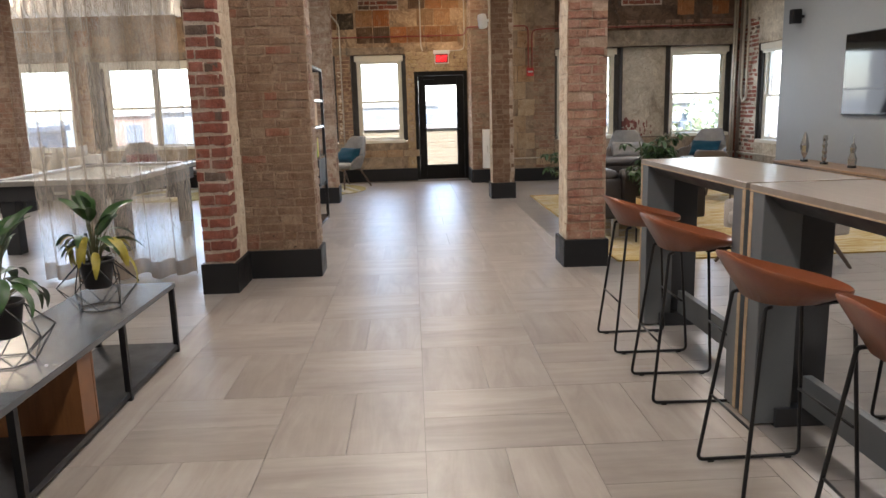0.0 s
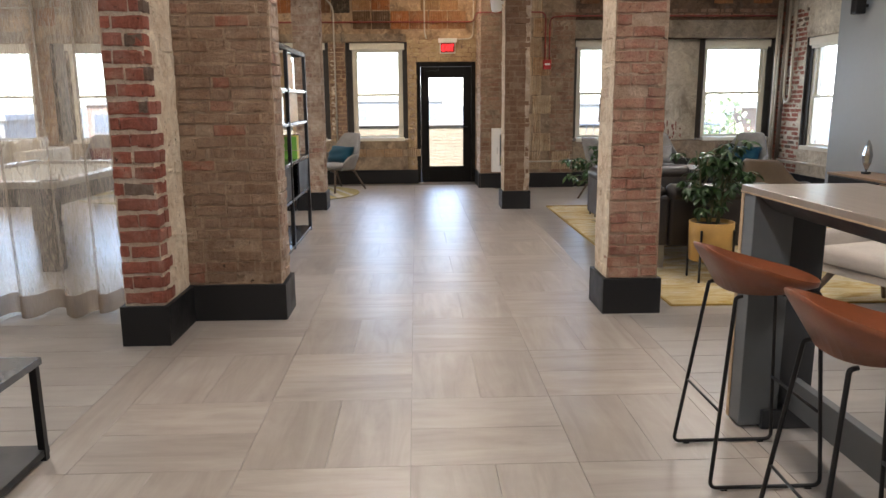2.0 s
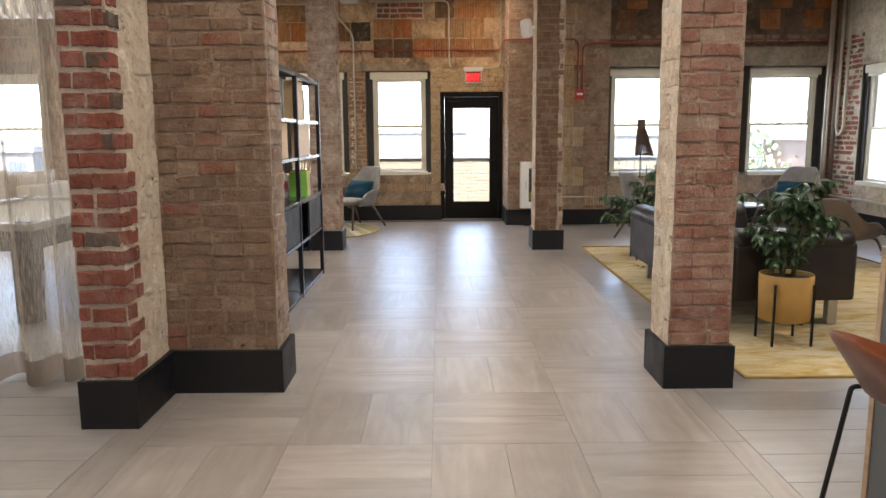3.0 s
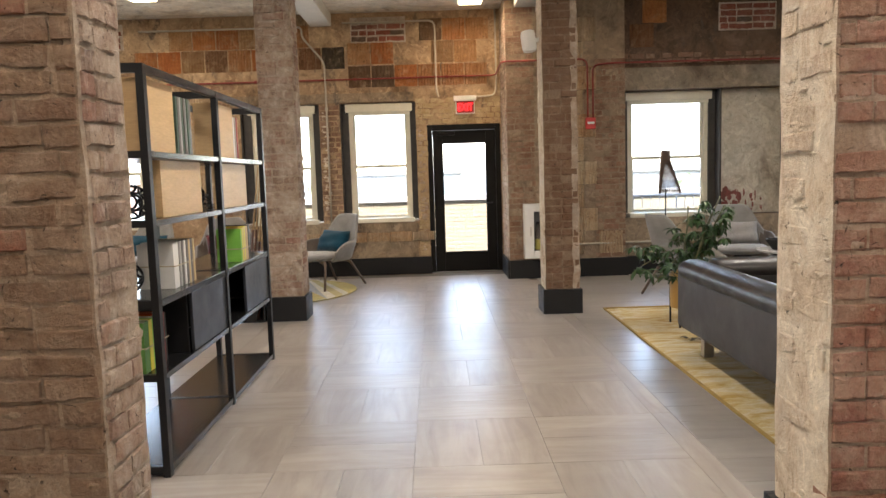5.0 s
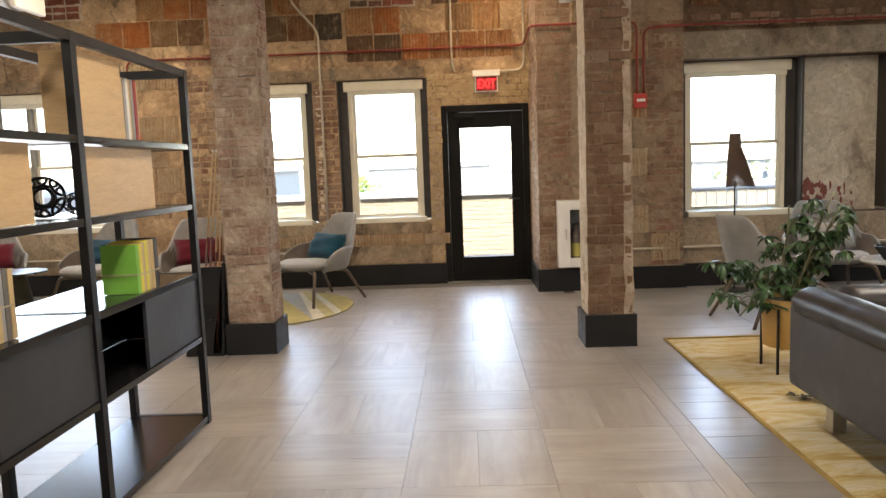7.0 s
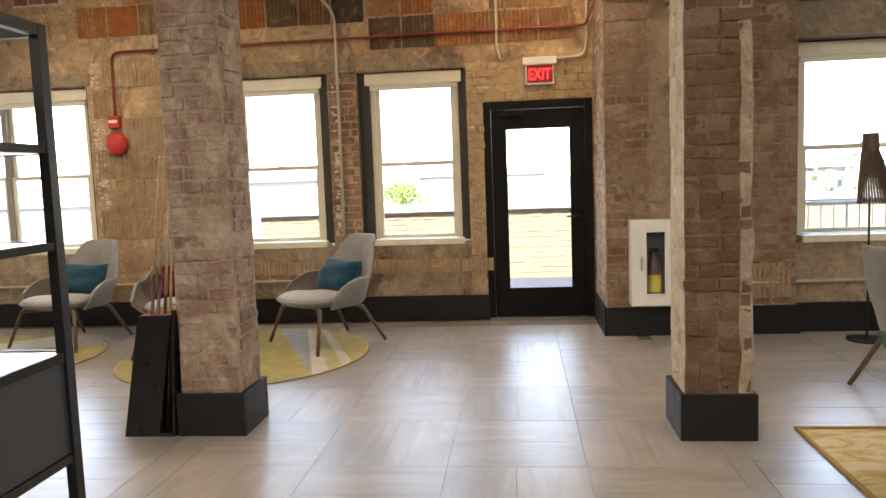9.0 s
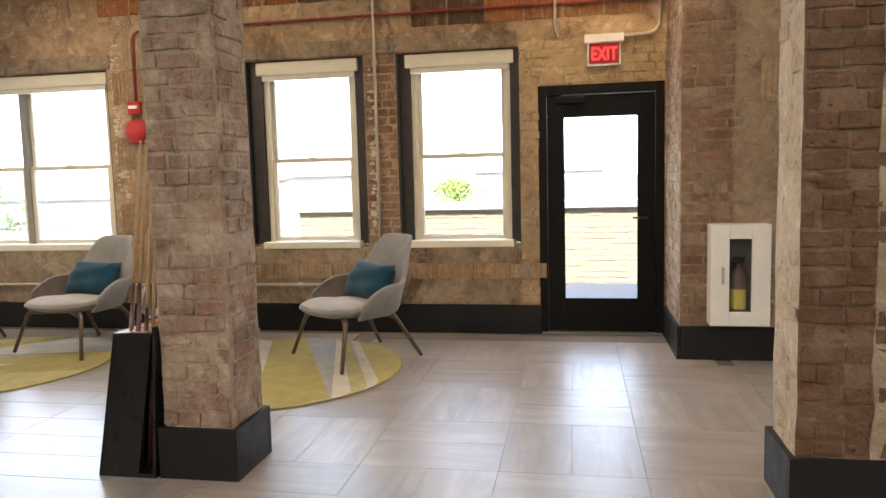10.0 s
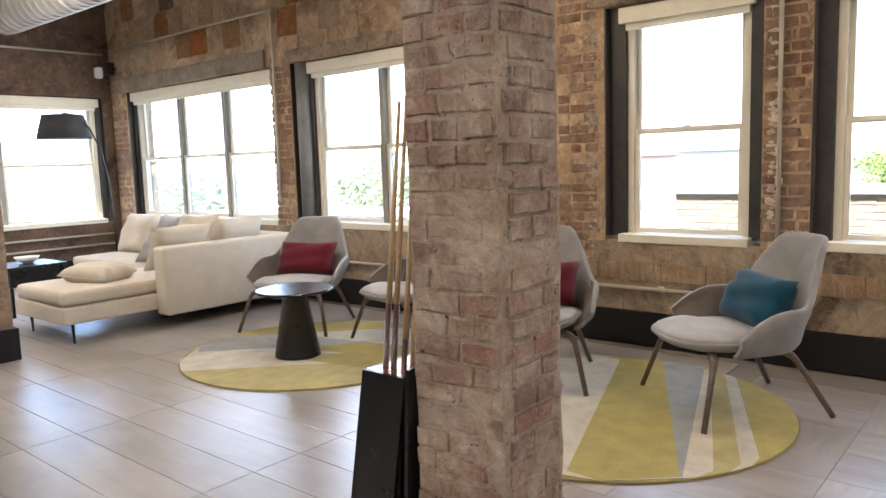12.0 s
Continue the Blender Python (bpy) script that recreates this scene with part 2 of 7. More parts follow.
PLASTER_LOW = plaster_mat("plaster_grey", [(0.16, 0.128, 0.092), (0.32, 0.248, 0.172), (0.23, 0.178, 0.126)], scale=2.2)
PLASTER_PALE = plaster_mat("plaster_pale", [(0.42, 0.37, 0.29), (0.56, 0.50, 0.40), (0.49, 0.44, 0.35)], stain_at=(0.27, 0.36), scale=1.3)
PLASTER_PIER = plaster_mat("plaster_pier", [(0.21, 0.15, 0.105), (0.31, 0.24, 0.17), (0.26, 0.195, 0.14)], stain_at=(0.30, 0.40), scale=1.8)
PLASTER_DARK = plaster_mat("plaster_dark", [(0.06, 0.044, 0.033), (0.16, 0.105, 0.072), (0.095, 0.066, 0.048), (0.20, 0.13, 0.09)], scale=2.0)
CONCRETE = plaster_mat("concrete", [(0.15, 0.12, 0.09), (0.27, 0.225, 0.17), (0.21, 0.17, 0.13)], stain_at=(0.3, 0.4), scale=2.5)
CEILING = plaster_mat("ceiling_concrete", [(0.60, 0.54, 0.44), (0.70, 0.64, 0.53), (0.66, 0.60, 0.49)], stain=(0.4, 0.34, 0.27), stain_at=(0.2, 0.36))
CLAY = brick_mat("clay_block", [(0.37, 0.14, 0.05), (0.30, 0.17, 0.085), (0.07, 0.058, 0.045), (0.36, 0.22, 0.11), (0.40, 0.15, 0.052), (0.12, 0.09, 0.062), (0.38, 0.165, 0.065)], 0.55, 0.52, 0.66, (0.42, 0.33, 0.22))
CLAY_PALE = brick_mat("clay_block_pale", [(0.38, 0.285, 0.19), (0.43, 0.335, 0.225), (0.34, 0.25, 0.17), (0.46, 0.37, 0.255), (0.40, 0.27, 0.16)], 0.7, 0.47, 0.62, (0.42, 0.34, 0.24))
BEAM_WHITE = plain("beam_white", (0.62, 0.60, 0.54), 0.7, var=0.08)
GREY_WALL = plain("grey_wall_paint", (0.27, 0.285, 0.29), 0.55, var=0.04, scale=2.0)
SKIRTING = plain("skirting_charcoal", (0.009, 0.009, 0.010), 0.5, var=0.15, bump_scale=60, bump_strength=0.03, spec=0.3)
TILE = tile_mat("tile_corridor", (0.31, 0.281, 0.254), (0.215, 0.187, 0.161))
PLANK = tile_mat("tile_plank", (0.30, 0.283, 0.266), (0.235, 0.22, 0.205), (0.28, 0.31))
GROUT = plain("grout", (0.17, 0.152, 0.135), 0.8)
CREAM = plain("window_cream_paint", (0.66, 0.62, 0.50), 0.45, var=0.06)
# mullions against the sky: their shade is put into this darker colour
MULLION_SHADED = plain("window_mullion_shaded", (0.24, 0.225, 0.19), 0.5, var=0.12)
STEEL_DARK = plain("steel_dark", (0.045, 0.04, 0.036), 0.5, 0.3, var=0.3, scale=9)
BLACK_METAL = plain("black_metal", (0.006, 0.006, 0.007), 0.42, 0.2, var=0.15)
DOOR_BLACK = plain("door_black", (0.003, 0.0025, 0.002), 0.5, var=0.2, spec=0.2)
GLASS = glass_mat("clear_glass")


# ---- mesh helpers ----
def box(bm, x0, x1, y0, y1, z0, z1, bev=0.0, m=None):
    vs = [bm.verts.new((x, y, z)) for x in (x0, x1) for y in (y0, y1) for z in (z0, z1)]
    fs = [bm.faces.new([vs[i] for i in q]) for q in ((0, 1, 3, 2), (4, 6, 7, 5), (0, 4, 5, 1), (2, 3, 7, 6), (0, 2, 6, 4), (1, 5, 7, 3))]
    if bev:
        es = list({e for f in fs for e in f.edges})
        bmesh.ops.bevel(bm, geom=es, offset=bev, segments=2, affect="EDGES", profile=0.6)
    if m is not None:
        bmesh.ops.transform(bm, matrix=m, verts=vs if not bev else bm.verts)
    return vs


def boxes(*dims, bev=0.0):
    bm = bmesh.new()
    for d in dims:
        b2 = bmesh.new()
        box(b2, *d, bev=bev)
        me = bpy.data.meshes.new("tmp")
        b2.to_mesh(me)
        b2.free()
        bm.from_mesh(me)
        bpy.data.meshes.remove(me)
    return bm


def tube(bm, pts, r, n=8, cap=True, r_end=None):
    """A round bar or pipe along points."""
    pts = [Vector(p) for p in pts]
    rings = []
    up = Vector((0, 0, 1))
    last = None
    for i, p in enumerate(pts):
        d = (pts[min(i + 1, len(pts) - 1)] - pts[max(i - 1, 0)]).normalized()
        a = last if last is not None else (up if abs(d.z) < 0.9 else Vector((1, 0, 0)))
        u = (a - d * a.dot(d)).normalized()
        last = u
        w = d.cross(u)
        k = i / max(1, len(pts) - 1)
        rr = r if r_end is None else r + (r_end - r) * k
        rings.append([bm.verts.new(p + (u * math.cos(t) + w * math.sin(t)) * rr) for t in (2 * math.pi * j / n for j in range(n))])
    for a, b in zip(rings, rings[1:]):
        for j in range(n):
            bm.faces.new((a[j], a[(j + 1) % n], b[(j + 1) % n], b[j]))
    if cap:
        bm.faces.new(rings[0][::-1])
        bm.faces.new(rings[-1])


def bend(pts, r=0.05, n=5):
    """Round the corners of a polyline."""
    pts = [Vector(p) for p in pts]
    out = [pts[0]]
    for a, b, c in zip(pts, pts[1:], pts[2:]):
        u, v = (a - b), (c - b)
        k = min(r, u.length * 0.45, v.length * 0.45)
        p, q = b + u.normalized() * k, b + v.normalized() * k
        out += [(p * (1 - t) + b * t) * (1 - t) + (b * (1 - t) + q * t) * t for t in (i / n for i in range(n + 1))]
    return out + [pts[-1]]


def lathe(bm, profile, n=24, cx=0.0, cy=0.0):
    rings = []
    for r, z in profile:
        rings.append([bm.verts.new((cx + r * math.cos(2 * math.pi * j / n), cy + r * math.sin(2 * math.pi * j / n), z)) for j in range(n)])
    for a, b in zip(rings, rings[1:]):
        for j in range(n):
            bm.faces.new((a[j], a[(j + 1) % n], b[(j + 1) % n], b[j]))
    bm.faces.new(rings[0][::-1])
    bm.faces.new(rings[-1])


def part(name, bm, material, parent=None, label="", smooth=False, m=None):
    me = bpy.data.meshes.new(name)
    bmesh.ops.recalc_face_normals(bm, faces=bm.faces)
    bm.to_mesh(me)
    bm.free()
    me.materials.append(material)
    if smooth:
        for p in me.polygons:
            p.use_smooth = True
    ob = new(name, me)
    if parent is not None:
        ob.parent = parent
    if m is not None:
        ob.matrix_basis = m
    if label:
        tagged(ob, label)
    return ob


def thing(name, m, label, category, group="", kind=""):
    ob = new(name)
    ob.matrix_basis = m
    ob.empty_display_size = 0.1
    return tagged(ob, label, category, group, kind)


def piece(name, me, parent, m):
    ob = new(name, me)
    ob.parent = parent
    ob.matrix_basis = m
    return ob


def soft_box(w, d, h, bulge=0.25, n=8, pinch=0.0):
    """A stuffed cushion: w x d x h about its centre, thick in the middle, thin at its seams."""
    bm = bmesh.new()
    top, bot = [], []
    for i in range(n + 1):
        for j in range(n + 1):
            u, v = 2 * i / n - 1, 2 * j / n - 1
            e = (max(0.0, 1 - u ** 4) * max(0.0, 1 - v ** 4)) ** 0.5
            x = u * w / 2 * (1 - pinch * 0.12 * (1 - v * v) * abs(u))
            y = v * d / 2 * (1 - pinch * 0.12 * (1 - u * u) * abs(v))
            k = h / 2 * (bulge * 0.15 + e)
            wob = 0.04 * h * math.sin(5 * u + 3 * v) + 0.05 * h * math.sin(7 * v - 2 * u)
            edge = i in (0, n) or j in (0, n)
            top.append(bm.verts.new((x, y, 0 if edge else k + wob)))
            bot.append(top[-1] if edge else bm.verts.new((x, y, -k + wob * 0.3)))
    q = n + 1
    for i in range(n):
        for j in range(n):
            ids = (i * q + j, (i + 1) * q + j, (i + 1) * q + j + 1, i * q + j + 1)
            bm.faces.new([top[k] for k in ids])
            f = [bot[k] for k in ids][::-1]
            if len(set(f)) >= 3 and set(f) != {top[k] for k in ids}:
                bm.faces.new(f)
    return bm


# ---- floor, ceiling, outer walls ----
FLOOR_Z = -0.012
floor = tagged(new("floor"), "large stone-look porcelain tile floor, glossy", "floor", kind="structure")
part("screed", boxes((-9.6, 7.2, -3.2, 15.1, -0.2, FLOOR_Z)), GROUT, floor)
part("ceiling", boxes((-9.7, 7.3, -3.3, 15.4, 3.72, 3.96)), CEILING)
tagged(bpy.data.objects["ceiling"], "pale raw concrete ceiling slab", "ceiling", kind="structure")


def wall(name, along, face, back, a0, a1, z0, z1, holes, material, label):
    """A wall along x or y from a0 to a1, between its room face and its back, with openings (a0, a1, z0, z1) through it."""
    cuts = sorted({a0, a1, *[h[0] for h in holes], *[h[1] for h in holes]})
    dims = []
    for p, q in zip(cuts, cuts[1:]):
        inside = sorted((h[2], h[3]) for h in holes if h[0] <= p and h[1] >= q)
        z = z0
        for lo, hi in inside:
            if lo > z:
                dims.append((p, q, z, lo))
            z = hi
        if z < z1:
            dims.append((p, q, z, z1))
    f0, f1 = sorted((face, back))
    if along == "x":
        bm = boxes(*[(p, q, f0, f1, lo, hi) for p, q, lo, hi in dims])
    else:
        bm = boxes(*[(f0, f1, p, q, lo, hi) for p, q, lo, hi in dims])
    bmesh.ops.remove_doubles(bm, verts=bm.verts, dist=0.0005)
    return tagged(part(name, bm, material), label, "wall", kind="structure")


NORTH = 15.0
W1, W2, W3, W6 = (-0.44, 0.64, 0.77, 2.47), (-1.86, -0.735, 0.77, 2.47), (-5.50, -3.25, 0.77, 2.47), (-9.0, -5.81, 0.77, 2.47)
DOOR = (0.81, 1.83, 0.0, 2.12)
wall("wall_north", "x", NORTH, NORTH + 0.36, -9.7, 1.86, -0.2, 3.9, [W1, W2, W3, W6, DOOR], PLASTER, "scarred plaster and clay block outer wall")
NE = 14.24
W4, W5 = (3.44, 4.72, 0.77, 2.45), (5.62, 6.88, 0.77, 2.45)
wall("wall_north_east", "x", NE, NE + 0.62, 3.42, 7.3, -0.2, 3.9, [W4, (4.72, 5.62, 0.77, 2.45), W5], PLASTER_DARK, "dark stained plaster and brick outer wall")
wall("pier_wall", "x", 14.16, 15.36, 1.86, 3.42, -0.2, 3.9, [], PLASTER_PIER, "pale worn brick pier beside the door")
WEST = -9.42
wall("wall_west", "y", WEST, WEST - 0.3, -3.3, 15.0, -0.2, 3.9, [(12.2, 14.86, 0.72, 2.42)], PLASTER_DARK, "scarred brown plaster side wall")
EAST = 7.0
wall("wall_east", "y", EAST, EAST + 0.3, -3.3, 14.24, -0.2, 3.9, [(12.42, 13.56, 0.66, 2.40)], PLASTER_PALE, "worn brick and plaster side wall")
wall("wall_south", "x", -3.0, -3.3, -9.42, 7.0, -0.2, 3.9, [], PLASTER_PALE, "plain plastered wall that closes the place")
tagged(part("grey_wall", boxes((6.86, 6.998, -3.0, 12.44, 0, 3.718)), GREY_WALL), "smooth grey painted partition wall", "wall", kind="structure")
tagged(part("infill_panel", boxes((4.72, 5.62, 14.44, 14.6, 0.77, 2.45)), PLASTER_PALE), "blocked window filled with pale scarred plaster", "wall", kind="structure")



# ---- windows and door ----
def window(name, m, w, h, lights, insets, depth, label):
    """Double-hung painted window in an opening w x h. Local x along the wall, y outwards from the room face, z up."""
    root = thing(name, m, label, "window", kind="structure")
    d = depth
    left, right = insets
    steel = boxes((-0.01, left + 0.004, d - 0.03, d + 0.12, 0.03, h + 0.01), (w - right - 0.004, w + 0.01, d - 0.03, d + 0.12, 0.03, h + 0.01),
                  (-0.01, 0.012, 0.004, d - 0.03, 0.03, h + 0.01), (w - 0.012, w + 0.01, 0.004, d - 0.03, 0.03, h + 0.01))
    part("reveal_lining", steel, STEEL_DARK, root, "dark rusted steel lining")
    a, b, t = left, w - right, 0.055
    fr = boxes((a, a + t, d, d + 0.10, 0.05, h - 0.02), (b - t, b, d, d + 0.10, 0.05, h - 0.02), (a + t, b - t, d, d + 0.10, h - 0.10, h + 0.01), bev=0.004)
    part("window_frame", fr, CREAM, root)
    part("window_sill", boxes((a - 0.02, b + 0.02, -0.025, d + 0.10, -0.01, 0.05), bev=0.006), CREAM, root)
    part("blind_cassette", boxes((a - 0.035, b + 0.03, d - 0.075, d - 0.004, h - 0.125, h - 0.012), bev=0.008), CREAM, root)
    part("blind_bar", boxes((a + 0.01, b - 0.01, d - 0.05, d - 0.03, h - 0.175, h - 0.12), bev=0.004), CREAM, root)
    lw = (b - a - 2 * t) / lights
    mid = 0.47 * h
    for i in range(lights):
        x0 = a + t + i * lw
        x1 = x0 + lw
        if i:
            part("mullion", boxes((x0 - 0.03, x0 + 0.03, d - 0.008, d + 0.098, 0.052, h - 0.102), bev=0.004), MULLION_SHADED, root, "mullion with its backlit shade in its colour")
            x0 += 0.03
        if i < lights - 1:
            x1 -= 0.03
        s = 0.034
        for nm, y, z0, z1 in (("lower_sash", d + 0.012, 0.055, mid + 0.02), ("upper_sash", d + 0.05, mid - 0.02, h - 0.104)):
            sash = part(nm, boxes((x0, x0 + s, y, y + 0.034, z0, z1), (x1 - s, x1, y, y + 0.034, z0, z1),
                                  (x0 + s, x1 - s, y, y + 0.034, z0, z0 + s), (x0 + s, x1 - s, y, y + 0.034, z1 - s, z1), bev=0.003), CREAM, root)
            p = part("pane", boxes((x0 + s - 0.004, x1 - s + 0.004, y + 0.014, y + 0.019, z0 + s - 0.004, z1 - s + 0.004)), GLASS, sash)
            p.visible_shadow = False
        part("sash_lock", boxes(((x0 + x1) / 2 - 0.03, (x0 + x1) / 2 + 0.03, d + 0.004, d + 0.014, mid + 0.002, mid + 0.03), bev=0.003), CREAM, root)
    return root


for k, (hole, lights, inset) in enumerate(((W1, 1, (0.11, 0.08)), (W2, 1, (0.135, 0.095)), (W3, 2, (0.27, 0.05)), (W6, 3, (0.07, 0.04)))):
    window(f"window_{k + 1}", pose(hole[0], NORTH, hole[2]), hole[1] - hole[0], hole[3] - hole[2], lights, inset, 0.10,
           "cream double-hung window with a rolled-up blind" if lights == 1 else "wide cream window of paired double-hung sashes")
for k, hole in enumerate((W4, W5)):
    window(f"window_{k + 5}", pose(hole[0], NE, hole[2]), hole[1] - hole[0], hole[3] - hole[2], 1, (0.07, 0.10), 0.20, "cream double-hung window in a dark steel reveal")
window("window_7", pose(WEST, 12.2, 0.72, 0, 0, 90), 2.66, 1.70, 2, (0.08, 0.08), 0.08, "wide cream double-hung window in the side wall")
window("window_8", pose(EAST, 13.56, 0.66, 0, 0, -90), 1.14, 1.74, 1, (0.09, 0.09), 0.08, "narrow cream double-hung window beside the grey wall")

door = thing("door_1", pose(DOOR[0], NORTH, 0), "black-framed glazed exit door, closed", "door", kind="structure")
dw, dh = DOOR[1] - DOOR[0], DOOR[3]
part("door_frame", boxes((-0.012, 0.06, -0.006, 0.16, 0, dh + 0.01), (dw - 0.06, dw + 0.012, -0.006, 0.16, 0, dh + 0.01), (0.06, dw - 0.06, -0.006, 0.16, dh - 0.07, dh + 0.01), bev=0.004), DOOR_BLACK, door)
leaf = part("door_leaf", boxes((0.062, 0.195, 0.03, 0.075, 0.012, dh - 0.072), (dw - 0.195, dw - 0.062, 0.03, 0.075, 0.012, dh - 0.075),
                               (0.195, dw - 0.195, 0.03, 0.075, 0.012, 0.29), (0.195, dw - 0.195, 0.03, 0.075, dh - 0.25, dh - 0.075), bev=0.003), DOOR_BLACK, door)
p = part("pane", boxes((0.19, dw - 0.19, 0.048, 0.056, 0.285, dh - 0.245)), GLASS, leaf)
p.visible_shadow = False
part("glazing_bead", boxes((0.195, 0.207, 0.024, 0.034, 0.29, dh - 0.25), (dw - 0.207, dw - 0.195, 0.024, 0.034, 0.29, dh - 0.25), (0.207, dw - 0.207, 0.024, 0.034, 0.29, 0.302), (0.207, dw - 0.207, 0.024, 0.034, dh - 0.262, dh - 0.25)), DOOR_BLACK, leaf)
bm = bmesh.new()
tube(bm, bend([(dw - 0.13, 0.03, 1.0), (dw - 0.13, -0.035, 1.0), (dw - 0.25, -0.035, 1.0)], 0.02), 0.009)
part("door_handle", bm, BLACK_METAL, leaf, smooth=True)
part("closer", boxes((0.14, 0.38, -0.03, 0.028, dh - 0.145, dh - 0.09), bev=0.008), DOOR_BLACK, leaf)
part("threshold", boxes((0.004, dw - 0.004, -0.03, 0.2, -0.008, 0.011)), plain("threshold_metal", (0.4, 0.39, 0.37), 0.35, 0.9), door)


# daylight of the sky in the window openings
for x, y, z, w, h, turn in ((0.10, NORTH + 0.06, 1.60, 0.8, 1.4, 0), (-1.28, NORTH + 0.06, 1.60, 0.8, 1.4, 0), (-4.3, NORTH + 0.06, 1.60, 1.8, 1.4, 0), (-7.4, NORTH + 0.06, 1.60, 2.8, 1.4, 0),
                            (1.32, NORTH + 0.01, 1.1, 0.6, 1.5, 0), (4.08, NE + 0.15, 1.60, 0.9, 1.4, 0), (6.25, NE + 0.15, 1.60, 0.9, 1.4, 0)):
    day = new("window_daylight", bpy.data.lights.new("window_daylight", "AREA"))
    day.data.shape, day.data.size, day.data.size_y = "RECTANGLE", w, h
    day.data.energy, day.data.color = 1.0 * w * h, (0.95, 0.98, 1.0)
    day.matrix_basis = pose(x, y, z, -90, 0, turn)


# ---- skirting boards ----
def skirting(dims):
    return tagged(part("baseboard", boxes(dims, bev=0.003), SKIRTING), "tall charcoal painted skirting board", "baseboard", kind="structure")


skirting((-9.42, 0.808, 14.972, 14.998, -0.005, 0.245))
skirting((1.832, 1.857, 14.13, 14.97, -0.005, 0.245))
skirting((1.86, 3.45, 14.13, 14.157, -0.005, 0.245))
skirting((3.45, 6.99, 14.205, 14.238, -0.005, 0.245))
skirting((-9.418, -9.39, -2.9, 14.97, -0.005, 0.245))
skirting((6.965, 6.998, 12.45, 14.2, -0.005, 0.245))

# ---- bricks ----
BRICK_L, BRICK_H, COURSE = 0.200, 0.064, 0.075


def brick_mesh(name, material, seed, length=BRICK_L, height=BRICK_H, depth=0.09):
    """One worn brick about its centre, its face towards -y; corners knocked and edges uneven."""
    rng = random.Random(seed)
    bm = bmesh.new()
    c = 0.004
    xs, zs = (-length / 2, -length / 6, length / 6, length / 2), (-height / 2, height / 2)
    j = lambda a: rng.uniform(-a, a)
    front = [[bm.verts.new((x * (1 - 2 * c / length) + j(0.006), -depth / 2 + j(0.003), z * (1 - 2 * c / height) + j(0.005))) for x in xs] for z in zs]
    mid = [[bm.verts.new((x + j(0.003), -depth / 2 + c + abs(j(0.006)), z + j(0.004))) for x in xs] for z in zs]
    back = [[bm.verts.new((x, depth / 2, z)) for x in (xs[0], xs[-1])] for z in zs]
    for i in range(3):
        bm.faces.new((front[0][i], front[0][i + 1], front[1][i + 1], front[1][i]))
        bm.faces.new((mid[0][i], mid[0][i + 1], front[0][i + 1], front[0][i]))
        bm.faces.new((front[1][i], front[1][i + 1], mid[1][i + 1], mid[1][i]))
    for k in (0, -1):
        bm.faces.new((mid[0][k], front[0][k], front[1][k], mid[1][k]))
        bm.faces.new((mid[0][k], mid[1][k], back[1][k], back[0][k]))
    bm.faces.new((*mid[0], back[0][1], back[0][0]))
    bm.faces.new((*mid[1], back[1][1], back[1][0]))
    bmesh.ops.recalc_face_normals(bm, faces=bm.faces)
    me = bpy.data.meshes.new(name)
    bm.to_mesh(me)
    bm.free()
    me.materials.append(material)
    return me


BRICKS = {k: [brick_mesh("brick", mt, 10 * i + v, height=BRICK_H * (0.86 if k == "red" else 1.0)) for v in range(5)] for i, (k, mt) in enumerate(BRICK_MAT.items())}


def lay(parent, kind, frame_m, width, z0, z1, proud=0.003, gone=0.02, shift=0.0, seed=1, course=COURSE, keep=None):
    """Courses of bricks on a face. frame_m: local x along the face, -y out of it; the bricks stand proud of y = 0."""
    rng = random.Random(seed)
    n = int((z1 - z0) / course)
    for r in range(n):
        z = z0 + (r + 0.5) * course
        x = -(((r % 2) * 0.5 + shift) % 1.0) * (BRICK_L + 0.014)
        while x < width - 0.02:
            run = BRICK_L * rng.choice((1.0, 1.0, 1.0, 0.74, 0.5))
            a, b = max(x, 0.0), min(x + run, width)
            x += run + rng.uniform(0.009, 0.016)
            if b - a < 0.035 or rng.random() < gone or (keep and not keep((a + b) / 2, z)):
                continue
            me = rng.choice(BRICKS[kind])
            s = (b - a) / BRICK_L
            m = frame_m @ pose((a + b) / 2 + rng.uniform(-0.006, 0.006), 0.045 - proud + rng.uniform(-0.004, 0.003), z + rng.uniform(-0.004, 0.004), rng.uniform(-1.2, 1.2), rng.uniform(-1, 1), rng.uniform(-1.5, 1.5))
            piece("brick", me, parent, m @ Matrix.Diagonal((s * rng.choice((1, -1)), 1, rng.uniform(0.92, 1.05) * course / COURSE, 1)))


